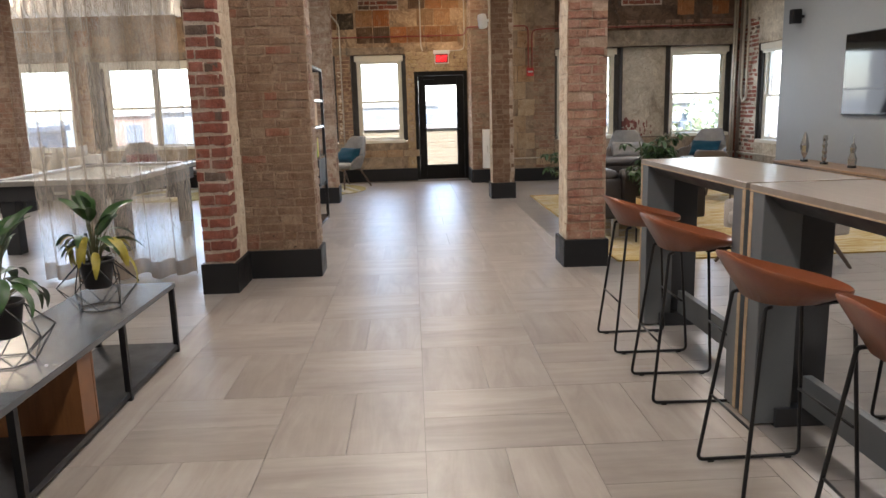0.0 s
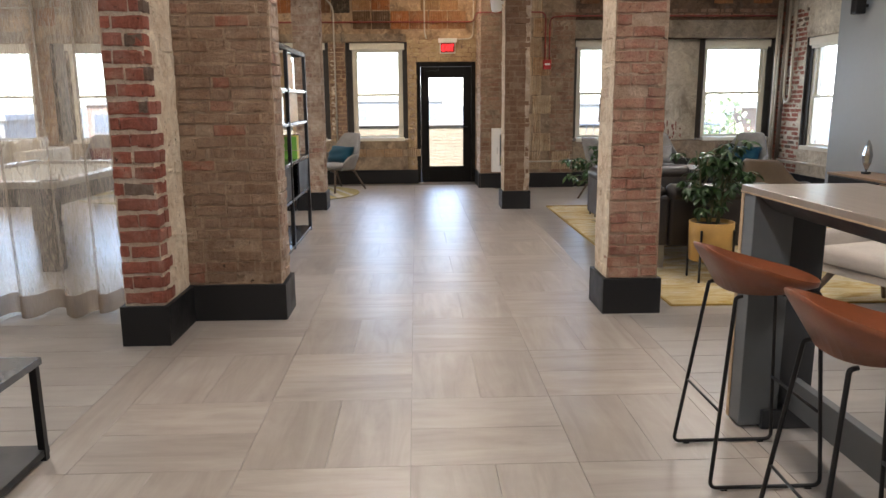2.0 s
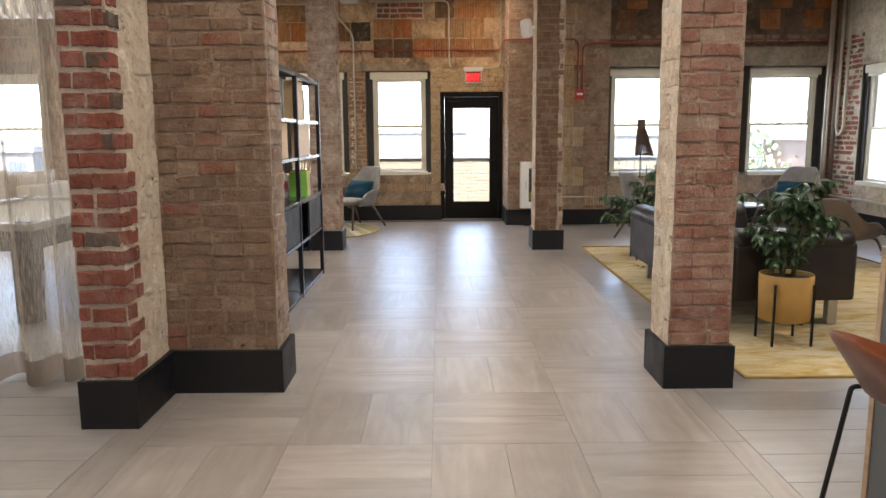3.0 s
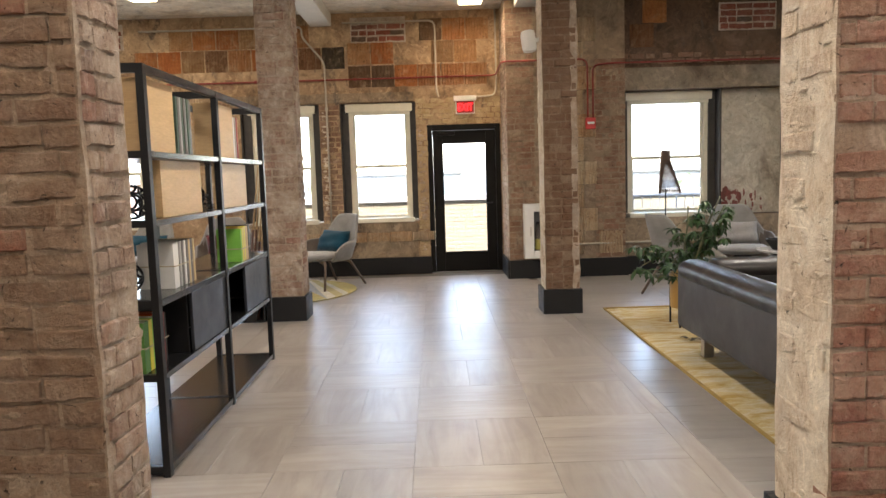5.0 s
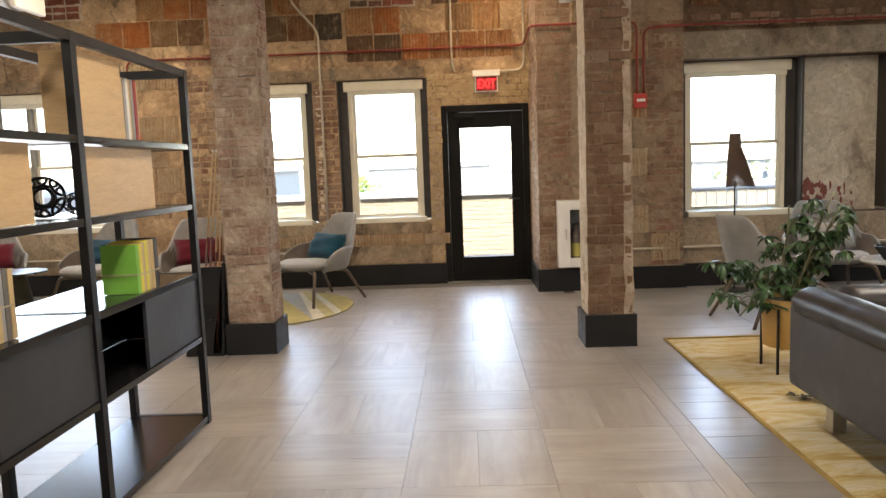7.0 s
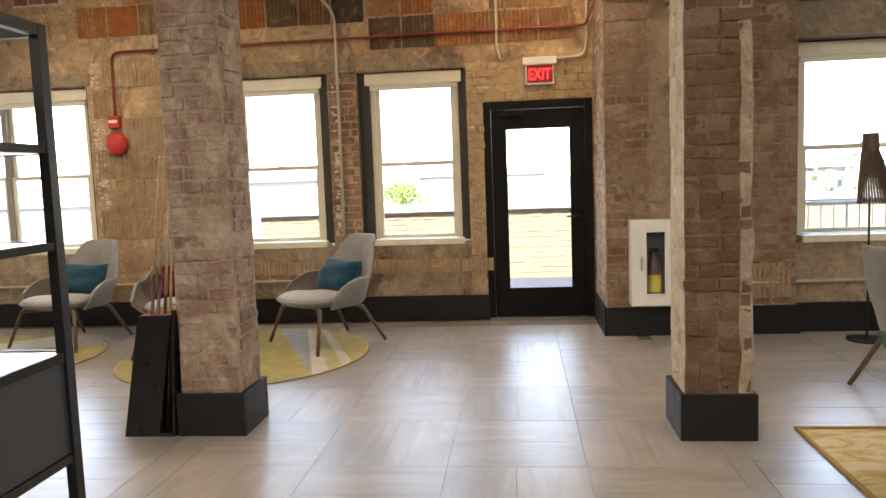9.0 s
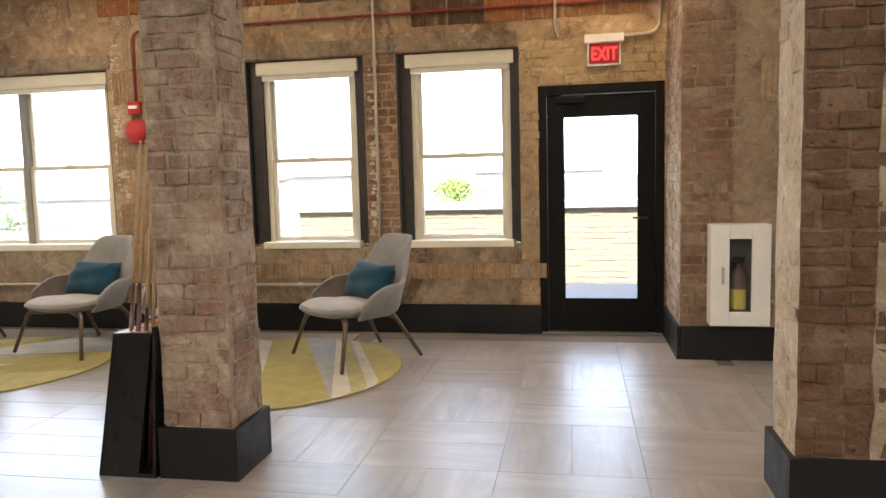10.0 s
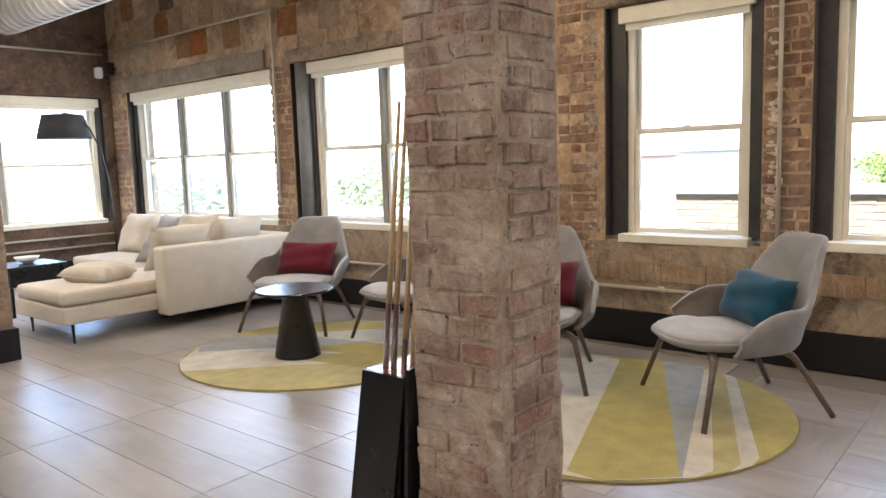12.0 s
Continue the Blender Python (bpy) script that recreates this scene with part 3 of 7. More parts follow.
def rough_core(x0, x1, y0, y1, z0, z1, amp=0.008, step=0.11):
    """The mortar body of a pier, with an uneven skin."""
    bm = bmesh.new()
    nx, ny, nz = max(2, round((x1 - x0) / step)), max(2, round((y1 - y0) / step)), round((z1 - z0) / step)
    loop = [(x0 + (x1 - x0) * i / nx, y0) for i in range(nx)] + [(x1, y0 + (y1 - y0) * i / ny) for i in range(ny)]
    loop += [(x1 - (x1 - x0) * i / nx, y1) for i in range(nx)] + [(x0, y1 - (y1 - y0) * i / ny) for i in range(ny)]
    rows = []
    for k in range(nz + 1):
        z = z0 + (z1 - z0) * k / nz
        row = []
        for x, y in loop:
            d = noise.noise_vector(Vector((x * 6, y * 6, z * 6))) * amp
            row.append(bm.verts.new((x + d.x, y + d.y, z)))
        rows.append(row)
    q = len(loop)
    for a, b in zip(rows, rows[1:]):
        for i in range(q):
            bm.faces.new((a[i], a[(i + 1) % q], b[(i + 1) % q], b[i]))
    bm.faces.new(rows[0][::-1])
    bm.faces.new(rows[-1])
    return bm


def smears(root, fm, width, z0, z1, material, seed, per_metre):
    """Low lumps of old mortar left on a brick face."""
    rng = random.Random(seed)
    bm = bmesh.new()
    for _ in range(int(per_metre * width * (z1 - z0) * 2.2)):
        r = rng.uniform(0.006, 0.028)
        x, z = rng.uniform(0.02, width - 0.02), rng.uniform(z0 + 0.03, z1 - 0.05)
        sx, sz, hgt = rng.uniform(0.8, 2.6), rng.uniform(0.5, 1.4), rng.uniform(0.001, 0.005)
        n = 9
        outer, inner = [], []
        for j in range(n):
            a = 2 * math.pi * j / n
            q = rng.uniform(0.7, 1.25)
            px = min(max(x + r * sx * q * math.cos(a), 0.0), width)
            outer.append(bm.verts.new((px, 0.006, z + r * sz * q * math.sin(a))))
            q *= rng.uniform(0.45, 0.7)
            px = min(max(x + r * sx * q * math.cos(a), 0.004), width - 0.004)
            inner.append(bm.verts.new((px, -hgt + rng.uniform(-0.002, 0.002), z + r * sz * q * math.sin(a))))
        for j in range(n):
            bm.faces.new((outer[j], outer[(j + 1) % n], inner[(j + 1) % n], inner[j]))
        bm.faces.new(inner)
    ob = part("mortar_smear", bm, material, root, m=fm, smooth=True)
    tagged(ob, "lumps of old mortar left on the brick", kind="stuff")


def pillar(x0, x1, y0, y1, kinds, label, top=3.54, gone=0.05, seed=3, plinth=True, course=COURSE, proud=0.003):
    """A square brick pier on a tall charcoal plinth. kinds: brick of its south, east, west and north faces, or None."""
    root = thing("brick_pillar", pose((x0 + x1) / 2, (y0 + y1) / 2, 0), label, "pillar", kind="structure")
    w, d = x1 - x0, y1 - y0
    core = part("core", rough_core(-w / 2 + 0.005, w / 2 - 0.005, -d / 2 + 0.005, d / 2 - 0.005, -0.005, top, 0.006, 0.04), JOINT_MAT[kinds[0]], root)
    core.data.materials.append(JOINT_MAT[kinds[1] or kinds[0]])
    core.data.materials.append(JOINT_MAT[kinds[2] or kinds[0]])
    for poly in core.data.polygons:
        poly.material_index = 1 if poly.normal.x > 0.7 else 2 if poly.normal.x < -0.7 else 0
    if plinth:
        e = 0.022
        part("plinth", boxes((-w / 2 - e, w / 2 + e, -d / 2 - e, -d / 2 + 0.006, -0.005, 0.245), (-w / 2 - e, w / 2 + e, d / 2 - 0.006, d / 2 + e, -0.005, 0.245),
                             (-w / 2 - e, -w / 2 + 0.006, -d / 2 + 0.006, d / 2 - 0.006, -0.005, 0.245), (w / 2 - 0.006, w / 2 + e, -d / 2 + 0.006, d / 2 - 0.006, -0.005, 0.245), bev=0.003), SKIRTING, root)
    z0 = 0.25 if plinth else 0.0
    faces = ((pose(-w / 2, -d / 2, 0), w), (pose(w / 2, -d / 2, 0, 0, 0, 90), d), (pose(-w / 2, d / 2, 0, 0, 0, -90), d), (pose(w / 2, d / 2, 0, 0, 0, 180), w))
    for i, ((fm, width), kind) in enumerate(zip(faces, kinds)):
        if kind:
            inset = 0.012 if i in (0, 3) else 0.03
            lay(root, kind, fm @ pose(inset, 0, 0), width - 2 * inset, z0, top, gone=0.75 if kind == "white" else gone, shift=0.25 * i + 0.1 * seed, seed=seed * 7 + i, proud=0.0 if kind == "white" else proud, course=course)
    for i, ((fm, width), kind) in enumerate(zip(faces, kinds)):
        if kind and not (kind == "red"):
            smears(root, fm, width, z0, top, JOINT_MAT[kind], seed * 11 + i, 16)
    return root


# ---- outside ----
PAVING = plain("roof_paving", (0.26, 0.25, 0.24), 0.9, var=0.1)
STONE_CAP = plain("stone_coping", (0.40, 0.38, 0.35), 0.85, var=0.15)
ROOF_WHITE = plain("roof_membrane", (0.46, 0.45, 0.43), 0.9, var=0.06)
# leaf green paled so that the haze of distance is in the colour
LEAF_FAR_HAZED = plain("far_foliage_hazed", (0.36, 0.40, 0.22), 0.8, var=0.3, scale=0.6)
FAR_WALL = plain("far_wall_pale", (0.27, 0.255, 0.235), 0.9, var=0.06, scale=0.4)
FAR_BRICK = plain("far_wall_brick", (0.30, 0.20, 0.15), 0.9, var=0.1, scale=0.4)
FAR_GLASS = plain("far_window_glass", (0.16, 0.18, 0.20), 0.2)
GROUND = plain("town_ground", (0.20, 0.20, 0.17), 0.95, var=0.3, scale=0.02)
tagged(part("ground", boxes((-2500, 2500, -2500, 2500, -9.6, -9.0)), GROUND), "town ground far below the roof", "ground", kind="structure")
tagged(part("roof_terrace", boxes((-2.85, 7.3, 15.37, 18.9, -0.5, -0.10)), PAVING), "pale paved roof terrace outside the door", "pavement", kind="structure")
tagged(part("roof", boxes((-30, -2.85, 15.37, 34, -1.2, -0.55), (-2.85, 7.3, 18.9, 34, -1.2, -0.55), (7.31, 30, -10, 34, -1.2, -0.55)), ROOF_WHITE), "white roofing on the lower storey", "roof", kind="structure")
parapet = thing("parapet", pose(0, 18.6, -0.10), "yellow brick parapet wall with stone coping", "wall", kind="structure")
part("core", boxes((-2.8, 7.3, 0.012, 0.25, 0, 1.02)), plain("pale_mortar", (0.26, 0.218, 0.15), 0.9), parapet)
part("coping", boxes((-2.9, 7.4, -0.06, 0.31, 1.02, 1.12), bev=0.012), STONE_CAP, parapet)
lay(parapet, "yellow", pose(-2.8, 0.0, 0), 5.8, 0.0, 1.02, proud=-0.006, gone=0.0, seed=5)


def far_building(x, y, w, d, h, z, wall_mat, cols, rows, label):
    b = thing("building", pose(x, y, z), label, "building", "distant buildings")
    part("wall", boxes((-w / 2, w / 2, 0, d, 0, h)), wall_mat, b)
    part("roof", boxes((-w / 2 - 0.3, w / 2 + 0.3, -0.3, d + 0.3, h, h + 0.5)), STONE_CAP, b)
    for i in range(cols):
        for k in range(rows):
            cx = -w / 2 + w * (i + 0.5) / cols
            cz = h * (k + 0.5) / rows
            win = part("window", boxes((cx - 0.33 * w / cols, cx + 0.33 * w / cols, -0.06, 0.02, cz - 0.3 * h / rows, cz + 0.3 * h / rows)), FAR_WALL, b)
            part("pane", boxes((cx - 0.27 * w / cols, cx + 0.27 * w / cols, -0.10, -0.062, cz - 0.25 * h / rows, cz + 0.25 * h / rows)), FAR_GLASS, win)


far_building(-16.4, 60, 7, 8, 10.6, -9, FAR_WALL, 3, 3, "pale far building with rows of windows")
far_building(-24, 75, 14, 9, 10.4, -9, FAR_BRICK, 5, 3, "far brown brick building with windows")
far_building(-42, 64, 18, 10, 9.2, -9, FAR_WALL, 7, 3, "low pale far building across the roofs")
far_building(18, 70, 20, 10, 10.2, -9, FAR_WALL, 8, 3, "pale far building with many windows")
far_building(36, 58, 14, 9, 9.8, -9, FAR_BRICK, 5, 3, "far brick building beyond the roofs")
far_building(-3, 90, 14, 9, 10.6, -9, FAR_WALL, 5, 3, "pale building in the distance")


def far_tree(x, y, z, r, h, seed, leaf=None):
    rng = random.Random(seed)
    t = thing("tree", pose(x, y, z), "leafy green tree seen far outside", "tree", "distant trees")
    bm = bmesh.new()
    tube(bm, [(0, 0, 0), (0.1, 0, h * 0.4), (0, 0.1, h * 0.75)], 0.25, 7, r_end=0.09)
    for k in range(4):
        a = rng.uniform(0, 6.28)
        tube(bm, [(0.08, 0.05, h * 0.45 + 0.2 * k), (math.cos(a) * r * 0.6, math.sin(a) * r * 0.6, h * 0.62 + 0.3 * k)], 0.08, 5, r_end=0.03)
    part("trunk", bm, plain("far_bark", (0.10, 0.08, 0.06), 0.9), t)
    bm = bmesh.new()
    for _ in range(1500):
        u, v, w = rng.gauss(0, 0.5), rng.gauss(0, 0.5), rng.gauss(0, 0.42)
        c = Vector((u * r, v * r, h * 0.72 + w * r * 0.8))
        s = rng.uniform(0.035, 0.085) * r
        ax = Vector((rng.uniform(-1, 1), rng.uniform(-1, 1), rng.uniform(-1, 1))).normalized()
        e1 = ax.orthogonal().normalized() * s
        e2 = ax.cross(e1) * 0.7
        bm.faces.new([bm.verts.new(c + q) for q in (e1, e2, -e1, -e2)])
    part("crown", bm, leaf or LEAF_FAR_HAZED, t)


for k, (x, y, r, h) in enumerate(((-70, 78, 6, 10), (-62, 46, 5, 9.6), (-44, 56, 4.5, 9.2), (-82, 56, 6, 10), (-70, 26, 5, 9.6), (27, 66, 5, 9.2))):
    far_tree(x, y, -9, r, h, k)
far_tree(-4.9, 45, -9, 1.15, 13.4, 20, plain("far_foliage_spring", (0.22, 0.30, 0.06), 0.8, var=0.3, scale=0.6))

RAIL_GREY = plain("railing_grey", (0.38, 0.37, 0.35), 0.6, var=0.1)
railing = thing("terrace_railing", pose(3.0, 17.2, -0.10), "grey steel terrace railing outside the window", "railing")
bm = bmesh.new()
tube(bm, [(0, 0, 1.05), (4.2, 0, 1.05)], 0.02, 6)
part("top_rail", bm, RAIL_GREY, railing)
bm = bmesh.new()
tube(bm, [(0, 0, 0.12), (4.2, 0, 0.12)], 0.015, 6)
part("bottom_rail", bm, RAIL_GREY, railing)
for k in range(29):
    bm = bmesh.new()
    tube(bm, [(k * 0.15, 0, 0.0 if k % 7 == 0 else 0.12), (k * 0.15, 0, 1.04)], 0.016 if k % 7 == 0 else 0.008, 5)
    part("baluster", bm, RAIL_GREY, railing)
balus = thing("roof_balustrade", pose(-12.5, 19.0, -0.55), "white stone roof balustrade outside the window", "railing")
part("plinth", boxes((0, 7.5, -0.12, 0.12, 0, 0.35), bev=0.01), ROOF_WHITE, balus)
part("rail", boxes((0, 7.5, -0.14, 0.14, 1.05, 1.18), bev=0.015), ROOF_WHITE, balus)
bm = bmesh.new()
lathe(bm, [(0.09, 0.35), (0.09, 0.40), (0.05, 0.44), (0.085, 0.60), (0.04, 0.85), (0.06, 0.95), (0.09, 1.0), (0.09, 1.05)], 10)
first = part("baluster", bm, ROOF_WHITE, balus, m=pose(0.2, 0, 0), smooth=True)
for k in range(1, 28):
    piece("baluster", first.data, balus, pose(0.2 + k * 0.27, 0, 0))

# ---- ceiling beams, duct, lights ----
for nm, x in (("ceiling_beam", -0.65), ("ceiling_beam", 2.13), ("ceiling_beam", -5.46)):
    tagged(part(nm, boxes((x - 0.15, x + 0.15, -3.0, 14.15 if x > 0 else 14.995, 3.545, 3.716), bev=0.01), BEAM_WHITE), "white boxed ceiling beam over the pillars", "beam", kind="structure")
DUCT = plain("galvanised_duct", (0.74, 0.73, 0.70), 0.42, 0.2, var=0.08)
duct = thing("spiral_duct", pose(0, 13.72, 3.40), "pale galvanised spiral air duct under the ceiling", "duct")
bm = bmesh.new()
prof = []
x = -9.40
while x < -3.38:
    prof += [(x, 0.25), (x + 0.135, 0.25), (x + 0.143, 0.258), (x + 0.157, 0.258), (x + 0.165, 0.25)]
    x += 0.165
rings = [[bm.verts.new((px + 0.03 * math.sin(t), r * math.cos(t), r * math.sin(t))) for t in (2 * math.pi * j / 28 for j in range(28))] for px, r in prof]
for a, b in zip(rings, rings[1:]):
    for j in range(28):
        bm.faces.new((a[j], a[(j + 1) % 28], b[(j + 1) % 28], b[j]))
bm.faces.new(rings[-1])
part("duct_body", bm, DUCT, duct, smooth=True)
part("end_collar", boxes((-3.38, -3.31, -0.265, 0.265, -0.265, 0.265), bev=0.02), DUCT, duct)
for hx in (-8.6, -6.8, -4.6):
    part("hanger", boxes((hx - 0.015, hx + 0.015, -0.262, -0.259, -0.05, 0.315), (hx - 0.015, hx + 0.015, 0.259, 0.262, -0.05, 0.315)), DUCT, duct)

WARM = glow_mat("warm_lamp", (1.0, 0.78, 0.52), 3.0)


def ceiling_light(x, y, watts, tint=(1.0, 0.965, 0.93)):
    """A slim ceiling fixture with a warm diffuser."""
    t = thing("ceiling_light", pose(x, y, 3.717), "slim white ceiling light with a warm glow", "ceiling light", "ceiling lights")
    part("housing", boxes((-0.16, 0.16, -0.62, 0.62, -0.06, 0.0), bev=0.006), BEAM_WHITE, t)
    part("diffuser", boxes((-0.14, 0.14, -0.60, 0.60, -0.072, -0.061)), WARM, t)
    lamp = new("ceiling_lamp", bpy.data.lights.new("ceiling_lamp", "AREA"))
    lamp.data.shape, lamp.data.size, lamp.data.size_y = "RECTANGLE", 0.28, 1.2
    lamp.data.energy, lamp.data.color = watts, tint
    lamp.matrix_basis = pose(x, y, 3.632)


LAMP = 5.0
for x, y in ((0.74, -0.8), (0.74, 2.2), (0.74, 5.2), (0.74, 8.6), (-3.4, 1.5), (-3.4, 8.0), (4.6, 1.5), (4.6, 6.0), (4.6, 10.5), (-7.2, 10.5), (-7.2, 4.0)):
    ceiling_light(x, y, LAMP * (2.0 if x < -3 and y > 7 else 1.0))

ceiling_light(1.42, 13.75, LAMP * 0.16, (1.0, 0.60, 0.28))
for x, y in ((-2.6, 13.1), (-6.6, 13.0)):
    ceiling_light(x, y, LAMP * 0.65, (1.0, 0.82, 0.62))

# ---- the piers of the hall ----
wing = pillar(-0.98, -0.735, 6.04, 6.56, ("red", "white", None, None), "red brick wing wall with thick pale mortar joints", seed=2, gone=0.0, course=0.093, proud=0.006)
lay(wing, "red", pose(0.1225, -0.26, 0, 0, 0, 90), 0.105, 0.25, 3.54, seed=3, gone=0.06, course=0.093, proud=0.006)
lay(wing, "red", pose(0.1225, -0.145, 0, 0, 0, 90), 0.07, 0.25, 1.5, seed=4, gone=0.25, course=0.093, proud=0.003)
pillar(-0.765, -0.125, 6.545, 6.86, ("brown", "pale", None, None), "brown weathered brick pillar smeared with old plaster", seed=4)
pillar(2.06, 2.415, 6.555, 6.91, ("redworn", None, "white", None), "weathered red brick pillar with a plastered side", seed=5)
pillar(-0.82, -0.465, 11.69, 12.03, ("pale", "pale", None, None), "pale weathered brick pillar on a charcoal plinth", seed=6)
pd = pillar(1.955, 2.30, 11.62, 11.97, ("dun", "white", "white", None), "weathered brown brick pillar on a charcoal plinth", seed=7)
part("mortar_band", rough_core(0.105, 0.168, -0.181, -0.150, 0.25, 3.53, 0.018, 0.035), JOINT_MAT["pale"], pd, "pale mortar left down the corner")
pillar(-5.65, -5.285, 11.72, 12.06, ("worn", "worn", None, None), "weathered brick pillar in the side room", seed=8)

# ---- brickwork and clay blocks in the outer walls ----
wn_ = bpy.data.objects["wall_north"]
lay(wn_, "worn", pose(-0.73, 15.0, 0), 0.285, 0.80, 2.45, seed=21, gone=0.06)
lay(wn_, "worn", pose(-2.25, 15.0, 0), 0.33, 0.30, 2.9, seed=22, gone=0.25)
lay(wn_, "tan", pose(0.645, 15.0, 0), 0.16, 0.26, 2.12, seed=23, gone=0.02, proud=0.003)
lay(wn_, "tan", pose(0.645, 15.0, 0), 1.2, 2.14, 2.56, seed=24, gone=0.02, proud=0.003)
lay(wn_, "worn", pose(-0.35, 15.0, 0), 0.95, 0.26, 0.62, seed=25, gone=0.5)
for a, b, y, z0, z1 in ((-0.24, 0.54, 15.0, 3.30, 3.655), (-3.97, -3.43, 15.0, 3.30, 3.655), (4.68, 5.44, 14.24, 3.19, 3.55)):
    tagged(part("mortar_patch", boxes((a, b, y - 0.006, y - 0.0005, z0, z1)), JOINT_MAT["red"]), "pale mortar bed of a brick patch", "wall", kind="structure")
lay(wn_, "red", pose(-0.22, 15.0, 0), 0.74, 3.31, 3.63, seed=26, gone=0.0, proud=0.014, course=0.085)
lay(wn_, "red", pose(-3.95, 15.0, 0), 0.5, 3.31, 3.63, seed=27, gone=0.0, proud=0.014, course=0.085)
lay(wn_, "worn", pose(-5.84, 15.0, 0), 0.33, 0.3, 2.5, seed=28, gone=0.12)
lay(wn_, "worn", pose(-9.42, 15.0, 0), 0.38, 0.3, 2.9, seed=29, gone=0.1)
pw = bpy.data.objects["pier_wall"]
lay(pw, "worn", pose(1.86, 14.16, 0), 0.36, 0.25, 3.55, seed=31, gone=0.06)
lay(pw, "worn", pose(3.02, 14.16, 0), 0.40, 0.25, 2.9, seed=32, gone=0.12)
lay(pw, "pale", pose(1.86, 14.99, 0, 0, 0, -90), 0.82, 0.25, 3.55, seed=33, gone=0.15)
ne = bpy.data.objects["wall_north_east"]
lay(ne, "red", pose(6.885, 14.24, 0), 0.115, 0.25, 3.4, seed=34, gone=0.05)
lay(ne, "red", pose(4.7, 14.24, 0), 0.72, 3.2, 3.56, seed=35, gone=0.0, proud=0.014, course=0.085)
lay(ne, "worn", pose(3.45, 14.24, 0), 3.4, 2.78, 2.96, seed=36, gone=0.15)
lay(ne, "worn", pose(5.0, 14.24, 0), 1.9, 0.42, 0.72, seed=37, gone=0.35)
we = bpy.data.objects["wall_east"]
lay(we, "red", pose(7.0, 14.23, 0, 0, 0, -90), 0.66, 0.25, 2.9, seed=38, gone=0.12)
tagged(part("lintel", boxes((3.43, 6.88, 14.20, 14.236, 2.455, 2.74), bev=0.01), CONCRETE), "rough concrete lintel over the windows", "trim", kind="structure")
tagged(part("lintel", boxes((-9.2, -5.9, 14.965, 14.996, 2.475, 2.66), bev=0.01), CONCRETE), "rough concrete lintel over the windows", "trim", kind="structure")
for a, b, z in ((-1.98, 0.62, 2.478), (-5.56, -3.2, 2.478)):
    tagged(part("lintel", boxes((a, b, 14.978, 14.996, z, z + 0.13), bev=0.008), PLASTER_LOW), "ragged grey plaster band over the windows", "trim", kind="structure")
tagged(part("apron", boxes((-1.95, 0.62, 14.984, 14.996, 0.25, 0.765), bev=0.004), PLASTER_LOW), "grey stained render below the windows", "trim", kind="structure")
tagged(part("apron", boxes((-9.3, -3.2, 14.984, 14.996, 0.25, 0.765), bev=0.004), PLASTER_LOW), "grey stained render below the windows", "trim", kind="structure")
tagged(part("apron", boxes((3.44, 6.88, 14.225, 14.237, 0.25, 0.765), bev=0.004), PLASTER_LOW), "grey stained render below the windows", "trim", kind="structure")


def clay_mesh(seed, material):
    """A hollow clay block with combed ribs on its face."""
    rng = random.Random(seed)
    bm = bmesh.new()
    w, h, d, n = 0.315, 0.295, 0.02, 8
    lo, hi = [], []
    for i in range(2 * n + 1):
        x = -w / 2 + w * i / (2 * n)
        y = -d if i % 2 else -d + 0.013
        y += rng.uniform(-0.002, 0.002)
        lo.append(bm.verts.new((x, y, -h / 2 + rng.uniform(-0.006, 0.006))))
        hi.append(bm.verts.new((x, y, h / 2 + rng.uniform(-0.006, 0.006))))
    for i in range(2 * n):
        bm.faces.new((lo[i], lo[i + 1], hi[i + 1], hi[i]))
    b = [bm.verts.new(c) for c in ((-w / 2, 0.02, -h / 2), (w / 2, 0.02, -h / 2), (w / 2, 0.02, h / 2), (-w / 2, 0.02, h / 2))]
    bm.faces.new((*lo, b[1], b[0]))
    bm.faces.new((*hi, b[2], b[3]))
    bm.faces.new((lo[0], hi[0], b[3], b[0]))
    bm.faces.new((lo[-1], hi[-1], b[2], b[1]))
    bmesh.ops.recalc_face_normals(bm, faces=bm.faces)
    me = bpy.data.meshes.new("clay_block")
    bm.to_mesh(me)
    bm.free()
    me.materials.append(material)
    return me


CLAYS = [clay_mesh(k, CLAY) for k in range(3)]
PALE_CLAYS = [clay_mesh(k + 5, CLAY_PALE) for k in range(3)]
rng = random.Random(77)


def clay_field(parent, fm, x0, x1, z0, rows, gone, kinds=CLAYS):
    for r in range(rows):
        x = x0 - (r % 2) * 0.16
        while x + 0.32 < x1:
            if rng.random() > gone and x > x0 - 0.02:
                piece("clay_block", rng.choice(kinds), parent, fm @ pose(x + 0.165, -0.001 + rng.uniform(0, 0.008), z0 + 0.155 + 0.31 * r, 0, 0, rng.uniform(-0.6, 0.6)))
            x += 0.33


N_ = pose(0, 15.0, 0)
clay_field(wn_, N_, -9.3, -4.1, 2.75, 3, 0.5, PALE_CLAYS + CLAYS[:1])
clay_field(wn_, N_, -3.3, -0.3, 2.95, 2, 0.18)
clay_field(wn_, N_, -0.3, 1.85, 2.68, 1, 0.35)
clay_field(wn_, N_, 0.55, 1.85, 3.0, 2, 0.05)
clay_field(wn_, N_, -0.3, 0.5, 3.0, 1, 0.1)
clay_field(wn_, N_, -3.2, -2.25, 0.9, 6, 0.22, PALE_CLAYS)
for k in range(9):
    piece("clay_block", PALE_CLAYS[k % 3], wn_, pose(-1.9 + 0.325 * k, 14.990, 0.55) @ Matrix.Diagonal((1, 1, 0.42 + 0.06 * (k % 2), 1)))
clay_field(ne, pose(0, 14.24, 0), 3.5, 4.7, 3.0, 2, 0.4)
